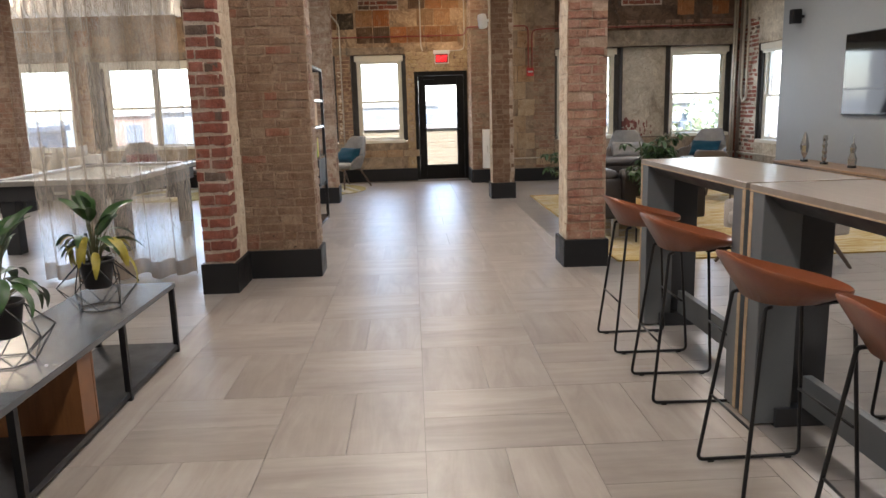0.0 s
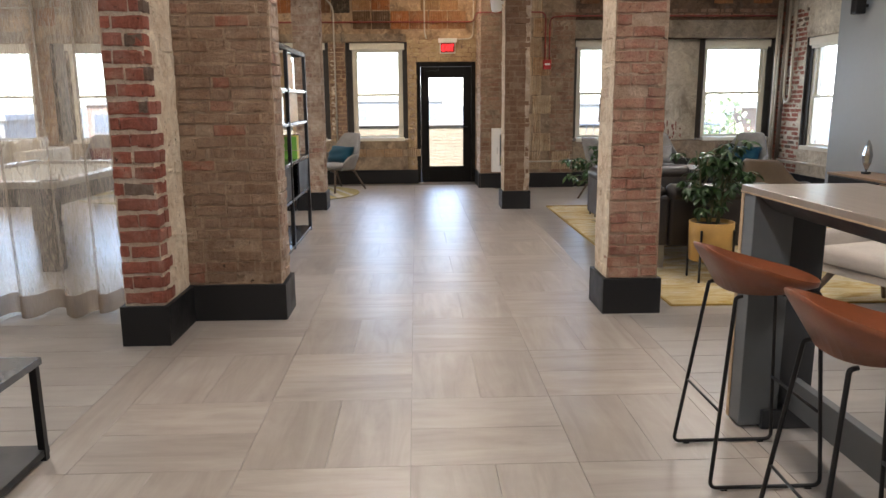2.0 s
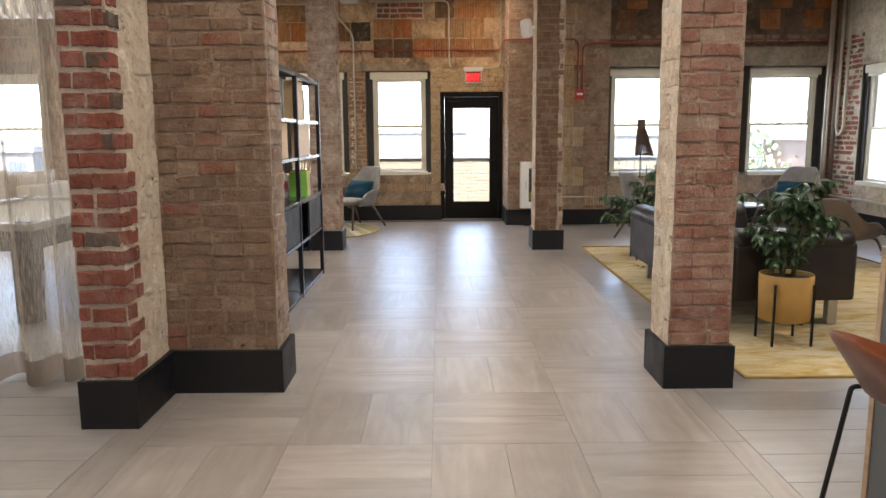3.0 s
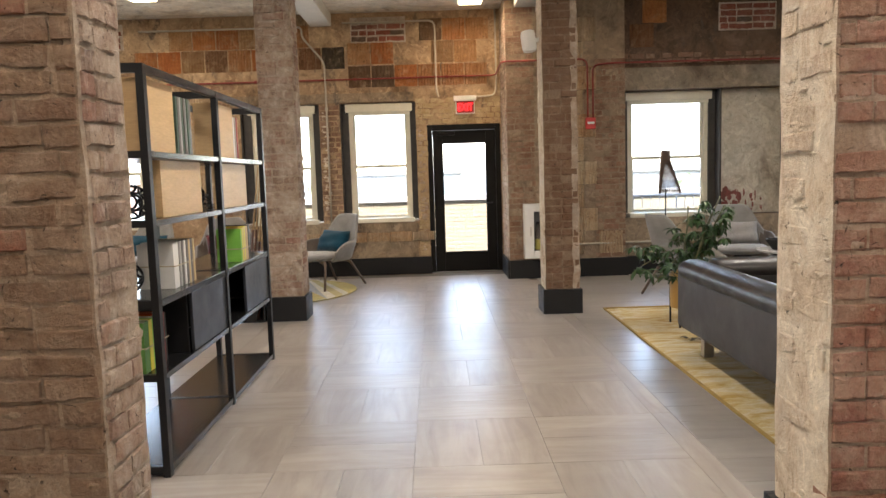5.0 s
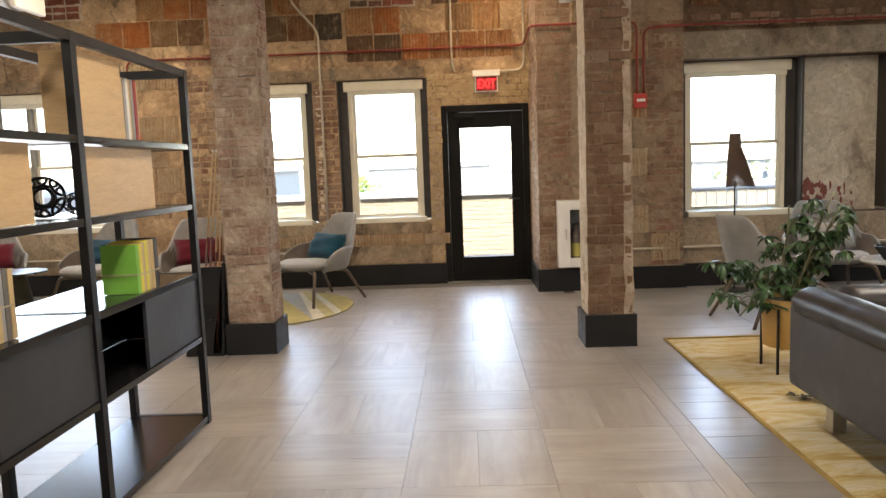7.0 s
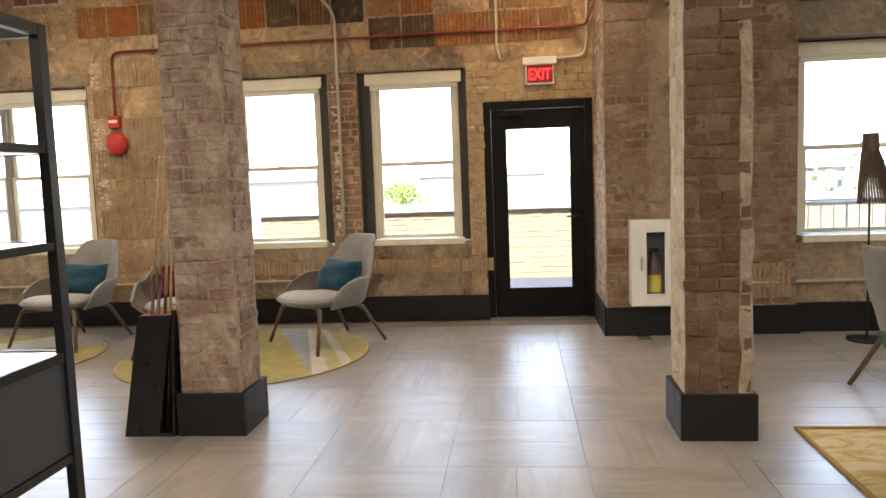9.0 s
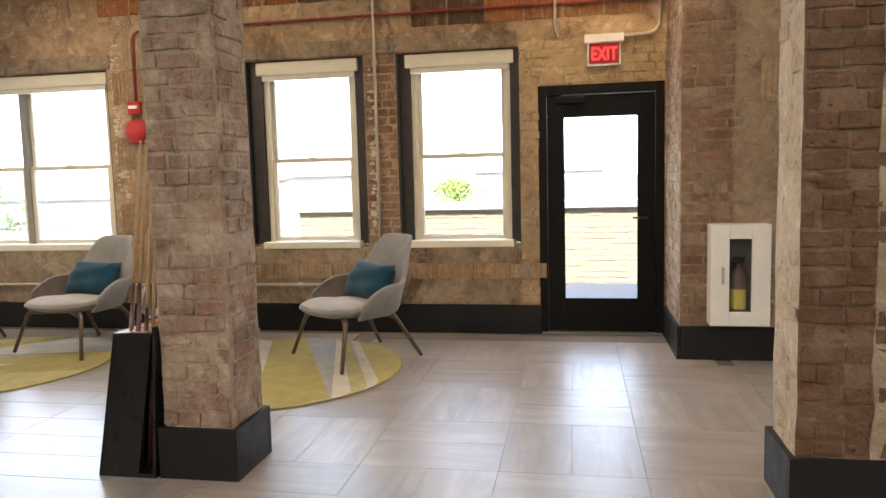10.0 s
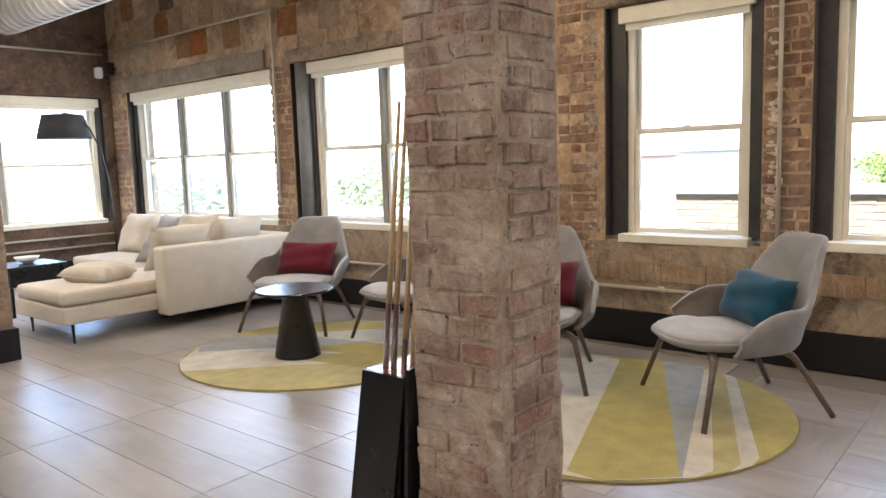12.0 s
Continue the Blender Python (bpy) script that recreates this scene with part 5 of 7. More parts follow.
for z, th in ((1.97, 0.04), (1.57, 0.03), (1.245, 0.03), (0.865, 0.035), (0.505, 0.03), (0.05, 0.035)):
    for y0, y1 in ((7.842, 8.928), (8.972, 10.078)):
        if z > 1.9:
            for xa in (X0 + 0.002, X1 - 0.038):
                part("top_rail", boxes((xa, xa + 0.036, y0, y1, z - th, z), bev=0.002), BLACK_METAL, shf)
        else:
            part("shelf", boxes((X0 + 0.004, X1 - 0.004, y0, y1, z - th, z), bev=0.002), SHELF_BLACK, shf)
    for y in POSTS:
        part("end_rail", boxes((X0 + 0.037, X1 - 0.037, y - 0.014, y + 0.014, z - th - 0.002, z + 0.002)), BLACK_METAL, shf)
for y0, y1 in ((8.30, 8.93), (9.42, 10.08)):
    part("sliding_door", boxes((X1 - 0.030, X1 - 0.012, y0, y1, 0.508, 0.828), bev=0.002), plain("shelf_door_grey", (0.026, 0.028, 0.033), 0.42, var=0.06), shf)
for y0, y1 in ((8.26, 8.93), (8.97, 10.08)):
    part("cabinet_back", boxes((X0 + 0.01, X0 + 0.022, y0, y1, 0.508, 0.828)), BLACK_METAL, shf)
part("cabinet_end", boxes((X0 + 0.024, X1 - 0.034, 10.065, 10.077, 0.507, 0.829)), BLACK_METAL, shf)
part("cabinet_divider", boxes((X0 + 0.024, X1 - 0.034, 8.27, 8.285, 0.507, 0.829)), BLACK_METAL, shf)
part("cabinet_divider", boxes((X0 + 0.024, X1 - 0.034, 8.972, 8.985, 0.507, 0.829)), BLACK_METAL, shf)


def oak_box(y0, y1, z, h, x0=0.06, x1=0.19):
    """An open-ended veneered cube that stands on a shelf."""
    t = thing("oak_box", pose(-0.66, 0.03, z), "open-ended oak veneer box on the bookcase", "box", "oak boxes")
    th = 0.012
    part("side_panel", boxes((x0, x0 + th, y0, y1, 0, h), bev=0.001), OAK, t)
    part("side_panel", boxes((x1 - th, x1, y0, y1, 0, h), bev=0.001), OAK, t)
    part("top_panel", boxes((x0 + th, x1 - th, y0, y1, h - th, h), bev=0.001), OAK, t)
    part("bottom_panel", boxes((x0 + th, x1 - th, y0, y1, 0, th), bev=0.001), OAK, t)
    part("back_panel", boxes((x0 + th, x1 - th, y0, y0 + th, th, h - th)), OAK, t)


oak_box(7.86, 8.27, 1.572, 0.345)
oak_box(8.99, 9.40, 1.572, 0.335)
oak_box(8.03, 8.65, 1.247, 0.285, 0.15)
oak_box(9.03, 9.67, 1.247, 0.285, 0.15)


def book(x0, x1, y0, th, z, h, cover, tilt=0.0):
    t = thing("book", pose(-0.66, y0 + 0.03, z, tilt, 0, 0), "upright hardback book on the bookcase", "book", "books on the bookcase")
    part("cover", boxes((x0, x1, 0, 0.002, 0, h), (x0, x1, th - 0.002, th, 0, h), (x1 - 0.003, x1, 0.002, th - 0.002, 0, h)), cover, t)
    part("pages", boxes((x0 + 0.004, x1 - 0.003, 0.002, th - 0.002, 0.003, h - 0.003)), PAPER, t)


BOOKS = {k: plain("book_cover", c, 0.5, var=0.08) for k, c in (("white", (0.68, 0.67, 0.64)), ("lime", (0.19, 0.46, 0.06)), ("green", (0.07, 0.19, 0.03)), ("yellow", (0.62, 0.55, 0.05)), ("orange", (0.55, 0.10, 0.03)), ("red", (0.30, 0.03, 0.03)), ("tan", (0.50, 0.36, 0.17)), ("black", (0.02, 0.02, 0.02)), ("grey", (0.32, 0.31, 0.30)), ("dkgrey", (0.13, 0.12, 0.11)), ("dkgreen", (0.05, 0.09, 0.06)))}
brng = random.Random(9)


def row_of_books(y, z, spec, x0=-0.02, x1=0.17):
    for key, th, h in spec:
        book(x0, x1 + brng.uniform(-0.004, 0.004), y, th, z, h, BOOKS[key])
        y += th + 0.001


row_of_books(8.185, 0.867, [("white", 0.03, 0.235), ("white", 0.025, 0.232)] + [(k, 0.024, 0.24) for k in ("white", "grey", "white", "dkgrey", "white", "grey", "dkgrey", "tan", "grey", "dkgrey", "tan")])
row_of_books(9.38, 0.867, [("lime", 0.03, 0.225), ("yellow", 0.03, 0.225), ("tan", 0.035, 0.23), ("yellow", 0.03, 0.235), ("tan", 0.03, 0.235), ("tan", 0.03, 0.235), ("black", 0.035, 0.24)], 0.04, 0.205)
row_of_books(7.83, 0.507, [("green", 0.06, 0.25), ("yellow", 0.04, 0.25), ("lime", 0.03, 0.25), ("white", 0.025, 0.255), ("orange", 0.03, 0.27), ("orange", 0.02, 0.268), ("white", 0.03, 0.26), ("red", 0.02, 0.255), ("black", 0.03, 0.25)], -0.06, 0.13)
row_of_books(8.285, 1.572, [(k, 0.026, 0.30) for k in ("dkgreen", "dkgrey", "grey", "dkgreen", "dkgrey", "grey", "dkgreen", "dkgrey")], 0.02, 0.20)
row_of_books(9.45, 1.572, [(k, 0.024, 0.285) for k in ("tan", "grey", "white", "tan", "grey", "red", "tan")], 0.0, 0.165)
# bands round the stacks are cloth ribbons
for y0, y1, z, xa, xb in ((7.83, 8.13, 0.63, -0.062, 0.136), (9.38, 9.61, 0.955, 0.038, 0.209), (8.185, 8.50, 0.985, -0.022, 0.176)):
    rb = thing("ribbon", pose(-0.66, 0.03, z), "thin twine tied round a row of books", "twine", "book twines")
    part("band", boxes((xa - 0.003, xb + 0.003, y0 - 0.004, y0 - 0.001, -0.003, 0.003), (xb + 0.0005, xb + 0.003, y0 - 0.001, y1, -0.003, 0.003)), plain("twine", (0.42, 0.36, 0.25), 0.9), rb)


def lattice_ball(x, y, z, r, seed):
    """A ball woven of dark metal loops."""
    t = thing("lattice_ball", pose(x, y, z + r), "dark metal lattice ball ornament", "ornament", "lattice balls")
    g = (1 + 5 ** 0.5) / 2
    cr = 0.46
    for v in ((0, 1, g), (0, -1, g), (0, 1, -g), (0, -1, -g), (1, g, 0), (-1, g, 0), (1, -g, 0), (-1, -g, 0), (g, 0, 1), (g, 0, -1), (-g, 0, 1), (-g, 0, -1)):
        d = Vector(v).normalized()
        a = d.orthogonal().normalized()
        b = d.cross(a)
        bm = bmesh.new()
        tube(bm, [((d * math.sqrt(1 - cr * cr)) + (a * math.cos(q) + b * math.sin(q)) * cr) * (r - 0.006) for q in (2 * math.pi * j / 14 for j in range(15))], 0.075 * r, 6, cap=False)
        part("loop", bm, BLACK_METAL, t, smooth=True)


lattice_ball(-0.575, 7.94, 1.247, 0.085, 1)
lattice_ball(-0.67, 8.04, 0.867, 0.085, 2)
lattice_ball(-0.655, 9.06, 1.247, 0.085, 3)
lattice_ball(-0.64, 9.27, 1.247, 0.05, 4)


# ---- bar tables and stools ----
def bar_table(y0, y1):
    """A tall table on two boxed end legs with a footrail board between them."""
    t = thing("bar_table", pose(2.465, (y0 + y1) / 2, 0), "tall grey bar table with a wood-look top", "bar table", "bar tables")
    w, h = 0.275, (y1 - y0) / 2
    part("tabletop", boxes((-w, w, -h, h, 1.045, 1.072), bev=0.003), BARTOP, t)
    part("top_edge", boxes((-w - 0.002, -w + 0.001, -h, h, 1.040, 1.046), (-w, w, -h - 0.002, -h + 0.001, 1.040, 1.046)), PLY, t, "pale plywood edge")
    # return under the top; the underside's shading is in its dark colour
    for s in (-1, 1):
        bm = bmesh.new()
        rows = [[bm.verts.new((s * x, y, z)) for x, z in ((w - 0.012, 1.043), (w - 0.085, 0.975), (w - 0.11, 0.975), (w - 0.05, 1.043))] for y in (-h + 0.135, h - 0.135)]
        for k in range(4):
            bm.faces.new((rows[0][k], rows[0][(k + 1) % 4], rows[1][(k + 1) % 4], rows[1][k]))
        bm.faces.new(rows[0])
        bm.faces.new(rows[1])
        part("apron", bm, DARK_AND_BAR_SHADE, t)
    for s in (-1, 1):
        ye = s * h
        yi = s * (h - 0.13)
        a, b = sorted((ye - s * 0.004, yi))
        part("leg_panel", boxes((-w + 0.004, -w + 0.175, a, b, 0.012, 1.043), bev=0.004), BAR_GREY, t)
        # the shadowed inside of the boxed leg, put in as a dark panel
        c = sorted((ye - s * 0.03, ye - s * 0.085))
        part("leg_web", boxes((-w + 0.176, -w + 0.345, c[0], c[1], 0.012, 1.043), bev=0.003), DARK_AND_BAR_SHADE, t)
        part("edge_strip", boxes((-w + 0.0005, -w + 0.0035, ye - s * 0.03 if s > 0 else ye + 0.004, ye - 0.004 if s > 0 else ye + 0.03, 0.012, 1.036)), PLY, t, "pale plywood edge")
        part("plinth", boxes((-w + 0.10, -w + 0.37, min(yi, ye - s * 0.02) - 0.02, max(yi, ye - s * 0.02) + 0.02 if s < 0 else max(yi, ye - s * 0.02), 0.0, 0.085)), DARK_AND_BAR_SHADE, t)
        for fx in (-w + 0.035, -w + 0.075):
            bm = bmesh.new()
            lathe(bm, [(0.012, 0.0), (0.012, 0.013)], 10, fx, (a + b) / 2)
            part("foot", bm, BLACK_METAL, t)
    part("footrail", boxes((-0.06, -0.02, -h + 0.14, h - 0.14, 0.09, 0.235), bev=0.003), BAR_GREY, t)
    return t


bar_table(3.36, 4.86)
bar_table(1.80, 3.32)


def stool_seat():
    bm = bmesh.new()
    n, m = 32, 8
    rows = []
    for i in range(m + 1):
        r = i / m
        row = []
        for j in range(n):
            a = 2 * math.pi * j / n
            cx, sy = math.cos(a), math.sin(a)
            back = max(0.0, -cx)
            rx = 0.215 if cx < 0 else 0.20
            sq = (abs(cx) ** 2.6 + abs(sy) ** 2.6) ** (-1 / 2.6)
            x = cx * sq * rx * r
            y = sy * sq * 0.225 * r
            rim = 0.785 + 0.118 * back ** 1.2 + 0.04 * abs(sy) ** 3 * (1 - max(0, cx))
            z = 0.752 + (rim - 0.752) * r ** 2.2
            row.append(bm.verts.new((x, y, z)))
        rows.append(row)
    for a, b in zip(rows, rows[1:]):
        for j in range(n):
            bm.faces.new((a[j], a[(j + 1) % n], b[(j + 1) % n], b[j]))
    bmesh.ops.remove_doubles(bm, verts=bm.verts, dist=0.0005)
    return bm


def stool_under():
    """The stitched outer skin: from the rim in to a flat base."""
    bm = bmesh.new()
    n = 32
    rows = []
    for r, dz in ((1.0, 0.0), (1.012, -0.006), (0.99, -0.02), (0.62, 0.0)):
        row = []
        for j in range(n):
            a = 2 * math.pi * j / n
            cx, sy = math.cos(a), math.sin(a)
            back = max(0.0, -cx)
            rx = 0.215 if cx < 0 else 0.20
            sq = (abs(cx) ** 2.6 + abs(sy) ** 2.6) ** (-1 / 2.6)
            rim = 0.785 + 0.118 * back ** 1.2 + 0.04 * abs(sy) ** 3 * (1 - max(0, cx))
            z = rim + dz if r > 0.9 else 0.735
            row.append(bm.verts.new((cx * sq * rx * r, sy * sq * 0.225 * r, z)))
        rows.append(row)
    for a, b in zip(rows, rows[1:]):
        for j in range(n):
            bm.faces.new((a[j], a[(j + 1) % n], b[(j + 1) % n], b[j]))
    bm.faces.new(rows[-1])
    return bm


def bar_stool(x, y, turn):
    t = thing("bar_stool", pose(x, y, 0, 0, 0, turn), "cognac leather bar stool on a black wire sled base", "bar stool", "bar stools")
    part("seat", stool_seat(), COGNAC, t, smooth=True)
    part("seat_skin", stool_under(), COGNAC, t, smooth=True)
    for s in (-1, 1):
        bm = bmesh.new()
        pts = bend([(-0.10, s * 0.12, 0.729), (-0.125, s * 0.125, 0.726), (-0.205, s * 0.195, 0.012), (0.215, s * 0.195, 0.012), (0.165, s * 0.165, 0.757), (0.05, s * 0.12, 0.732)], 0.03)
        tube(bm, pts, 0.0075, 8)
        part("side_frame", bm, BLACK_METAL, t, smooth=True)
        for fx in (-0.15, 0.17):
            part("glide", boxes((fx - 0.012, fx + 0.012, s * 0.195 - 0.006, s * 0.195 + 0.006, 0.0, 0.006)), BLACK_METAL, t)
    bm = bmesh.new()
    tube(bm, [(0.188, -0.180, 0.30), (0.188, 0.180, 0.30)], 0.006, 8)
    part("footrest", bm, BLACK_METAL, t, smooth=True)
    bm = bmesh.new()
    tube(bm, [(-0.172, -0.165, 0.30), (-0.172, 0.165, 0.30)], 0.005, 8)
    part("stretcher", bm, BLACK_METAL, t, smooth=True)
    return t


first = bar_stool(2.06, 4.40, 0)
copies(first, pose(2.05, 3.66, 0, 0, 0, -2), pose(2.04, 2.70, 0, 0, 0, 1), pose(2.10, 2.02, 0, 0, 0, -3), pose(2.95, 3.0, 0, 0, 0, 176))

# ---- low bench with plants ----
bn = thing("display_bench", pose(-1.0, 3.15, 0), "low black steel display bench with an open lower deck", "bench")
part("tabletop", boxes((-0.25, 0.25, -1.45, 1.47, 0.40, 0.43), bev=0.003), plain("bench_slate_top", (0.075, 0.078, 0.082), 0.22, var=0.1), bn)
part("lower_deck", boxes((-0.245, 0.245, -1.45, 1.46, 0.02, 0.05), bev=0.003), BLACK_METAL, bn)
for y in (-1.42, -0.38, 0.66, 1.43):
    for x in (-0.235, 0.235):
        part("leg", boxes((x - 0.015, x + 0.015, y - 0.015, y + 0.015, 0, 0.399), bev=0.002), BLACK_METAL, bn)
BENCH_OAK = wood_mat("bench_box_orange_oak", (0.20, 0.085, 0.030), (0.14, 0.055, 0.018), 0.4, (10.0, 1.0, 1.2))
part("oak_panel", boxes((-0.21, 0.232, 0.155, 0.172, 0.051, 0.398), bev=0.001), BENCH_OAK, bn)
part("oak_panel", boxes((-0.21, 0.232, 0.293, 0.31, 0.051, 0.398), bev=0.001), BENCH_OAK, bn)
part("oak_panel", boxes((0.214, 0.230, 0.173, 0.292, 0.051, 0.398)), BENCH_OAK, bn)


def leaf_mesh(name, material, L, W, droop, fold=0.25):
    bm = bmesh.new()
    n = 7
    rows = []
    for i in range(n + 1):
        s = i / n
        w = W * math.sin(math.pi * min(1, s * 0.94 + 0.03)) ** 0.75 * (1 - 0.25 * s)
        y = L * (s - 0.25 * droop * s ** 3)
        z = L * (0.18 * s - droop * 0.8 * s * s)
        rows.append([bm.verts.new((x * w, y, z + abs(x) * w * fold + 0.01 * L * math.sin(9 * s + 2 * x))) for x in (-1, -0.5, 0, 0.5, 1)])
    for a, b in zip(rows, rows[1:]):
        for j in range(4):
            bm.faces.new((a[j], a[j + 1], b[j + 1], b[j]))
    me = bpy.data.meshes.new(name)
    bm.to_mesh(me)
    bm.free()
    me.materials.append(material)
    for p in me.polygons:
        p.use_smooth = True
    return me


LILY = [leaf_mesh("leaf", LEAF_DARK, 0.25, 0.046, 0.35), leaf_mesh("leaf", LEAF_DARK, 0.25, 0.042, 0.85), leaf_mesh("leaf", LEAF_YELLOW, 0.22, 0.036, 1.1)]


def wire_planter(x, y, z, seed, yellow):
    rng = random.Random(seed)
    t = thing("wire_planter", pose(x, y, z, 0, 0, 20 * seed), "geometric black wire plant holder", "plant stand", "wire planters")
    bot = [Vector((0.11 * math.cos(a), 0.11 * math.sin(a), 0.005)) for a in (radians(60 * k + 30) for k in range(6))]
    mid = [Vector((0.20 * math.cos(a), 0.20 * math.sin(a), 0.13)) for a in (radians(60 * k) for k in range(6))]
    top = [Vector((0.095 * math.cos(a), 0.095 * math.sin(a), 0.25)) for a in (radians(60 * k + 30) for k in range(6))]
    bm = bmesh.new()
    for k in range(6):
        for a, b in ((bot[k], bot[(k + 1) % 6]), (bot[k], mid[k]), (bot[k], mid[(k + 1) % 6]), (mid[k], top[k]), (mid[(k + 1) % 6], top[k]), (top[k], top[(k + 1) % 6])):
            tube(bm, [a, b], 0.003, 5)
    part("wire_frame", bm, BLACK_METAL, t)
    pl = thing("potted_lily", pose(x, y, z + 0.115), "peace lily with yellowing leaves in a black pot" if yellow else "dark green peace lily in a black pot", "plant", "bench plants")
    bm = bmesh.new()
    lathe(bm, [(0.062, 0.0), (0.066, 0.004), (0.088, 0.135), (0.094, 0.137), (0.094, 0.15), (0.084, 0.15), (0.082, 0.128), (0.0, 0.128)], 24)
    part("pot", bm, POT_BLACK, pl, smooth=True)
    for k in range(38):
        a = rng.uniform(0, 360)
        outer = k % 3
        up = rng.uniform(0.05, 0.16) if outer else rng.uniform(0.14, 0.28)
        r = rng.uniform(0.01, 0.05) + 0.03 * outer
        tip = Vector((r * math.cos(radians(a + 90)), r * math.sin(radians(a + 90)), 0.13 + up))
        bm = bmesh.new()
        tube(bm, [(tip.x * 0.2, tip.y * 0.2, 0.125), (tip.x * 0.5, tip.y * 0.5, 0.13 + up * 0.6), tuple(tip)], 0.0028, 5)
        st_ = part("stem", bm, STEM, pl)
        kind = LILY[2] if (yellow and outer == 2) else LILY[1 if outer else 0]
        piece("leaf", kind, pl, Matrix.Translation(tip) @ pose(0, 0, 0, 0, 0, a) @ pose(0, 0, 0, 45 - 30 * outer + rng.uniform(-12, 12), rng.uniform(-20, 20), 0) @ Matrix.Scale(rng.uniform(0.55, 0.95), 4))


wire_planter(-0.965, 4.06, 0.43, 1, True)
wire_planter(-1.0, 3.20, 0.43, 2, False)

# ---- sheer curtain ----
m, n, l, p = mat("sheer_linen")
v = coords(n, l)
p.inputs["Roughness"].default_value = 0.9
tr = n.new("ShaderNodeBsdfTransparent")
tl = n.new("ShaderNodeBsdfTranslucent")
ms = n.new("ShaderNodeMixShader")
ms.inputs[0].default_value = 0.62
l.new(p.outputs[0], ms.inputs[1])
l.new(tl.outputs[0], ms.inputs[2])
m2 = n.new("ShaderNodeMixShader")
sep = n.new("ShaderNodeSeparateXYZ")
l.new(v, sep.inputs[0])
weft = noise_tex(n, l, coords(n, l, (240, 240, 14)), 1.0, 2)
den = ramp(n, l, weft, [(0.3, grey(0.32)), (0.7, grey(0.46))])
hem = n.new("ShaderNodeMath")
hem.operation = "LESS_THAN"
l.new(sep.outputs["Z"], hem.inputs[0])
hem.inputs[1].default_value = 0.16
l.new(mix(n, l, hem.outputs[0], (0.46, 0.40, 0.33), (0.24, 0.195, 0.15)), p.inputs["Base Color"])
l.new(mix(n, l, hem.outputs[0], (0.62, 0.55, 0.46), (0.30, 0.245, 0.19)), tl.inputs["Color"])
mxh = n.new("ShaderNodeMath")
mxh.operation = "MULTIPLY_ADD"
l.new(hem.outputs[0], mxh.inputs[0])
mxh.inputs[1].default_value = 0.45
l.new(den, mxh.inputs[2])
l.new(mxh.outputs[0], m2.inputs[0])
l.new(tr.outputs[0], m2.inputs[1])
l.new(ms.outputs[0], m2.inputs[2])
l.new(m2.outputs[0], n["Material Output"].inputs["Surface"])
SHEER = m
cu = thing("sheer_curtain", pose(-1.26, 6.72, 0), "sheer beige linen curtain hanging in folds", "curtain")
bm = bmesh.new()
cols = 260
for i in range(cols + 1):
    s = i / cols
    x = -1.36 * s
    fold = 0.085 * math.copysign(abs(math.sin(s * 40 + 1.6 * math.sin(s * 9))) ** 0.45, math.sin(s * 40 + 1.6 * math.sin(s * 9))) + 0.03 * math.sin(s * 17 + 1)
    for j in range(13):
        q = j / 12
        z = 0.015 + 3.5 * q
        flare = 1.0 - 0.45 * q
        bm.verts.new((x * (1 - 0.02 * (1 - q)) + 0.012 * math.sin(s * 31 + q * 3), fold * flare + 0.02 * math.sin(s * 7 + q * 2), z + (0.012 * math.sin(s * 23) if j == 0 else 0)))
bm.verts.ensure_lookup_table()
for i in range(cols):
    for j in range(12):
        a = i * 13 + j
        bm.faces.new([bm.verts[k] for k in (a, a + 13, a + 14, a + 1)])
part("cloth", bm, SHEER, cu, smooth=True)
bm = bmesh.new()
tube(bm, [(0.05, 0, 3.54), (-1.5, 0, 3.54)], 0.012, 8)
part("rail", bm, BLACK_METAL, cu)
part("bracket", boxes((-0.02, 0.02, -0.012, 0.012, 3.55, 3.718), (-1.4, -1.36, -0.012, 0.012, 3.55, 3.718)), BLACK_METAL, cu)

# ---- pool table ----
pt = thing("pool_table", pose(-3.0, 9.25, 0), "grey pool table with dark rails and square legs", "pool table")
part("cabinet", boxes((-0.70, 0.70, -1.20, 1.20, 0.58, 0.74), bev=0.008), DARK_AND_BAR_SHADE, pt)
part("bed", boxes((-0.62, 0.62, -1.12, 1.12, 0.742, 0.765)), FELT, pt)
for nm, d in (("rail", (-0.76, -0.62, -1.27, 1.27, 0.742, 0.80)), ("rail", (0.62, 0.76, -1.27, 1.27, 0.742, 0.80)), ("rail", (-0.62, 0.62, -1.27, -1.12, 0.742, 0.80)), ("rail", (-0.62, 0.62, 1.12, 1.27, 0.742, 0.80))):
    part(nm, boxes(d, bev=0.01), plain("pool_rail_grey", (0.30, 0.28, 0.25), 0.4), pt)
for sx in (-1, 1):
    for sy in (-1, 1):
        part("leg", boxes((sx * 0.58 - 0.075, sx * 0.58 + 0.075, sy * 1.08 - 0.075, sy * 1.08 + 0.075, 0, 0.579), bev=0.006), DARK_AND_BAR_SHADE, pt)
        part("pocket", boxes((sx * 0.66 - 0.06, sx * 0.66 + 0.06, sy * 1.17 - 0.06, sy * 1.17 + 0.06, 0.795, 0.808), bev=0.004), BLACK_METAL, pt)
part("name_plate", boxes((-0.06, 0.06, -1.207, -1.2015, 0.64, 0.67)), STEEL, pt)

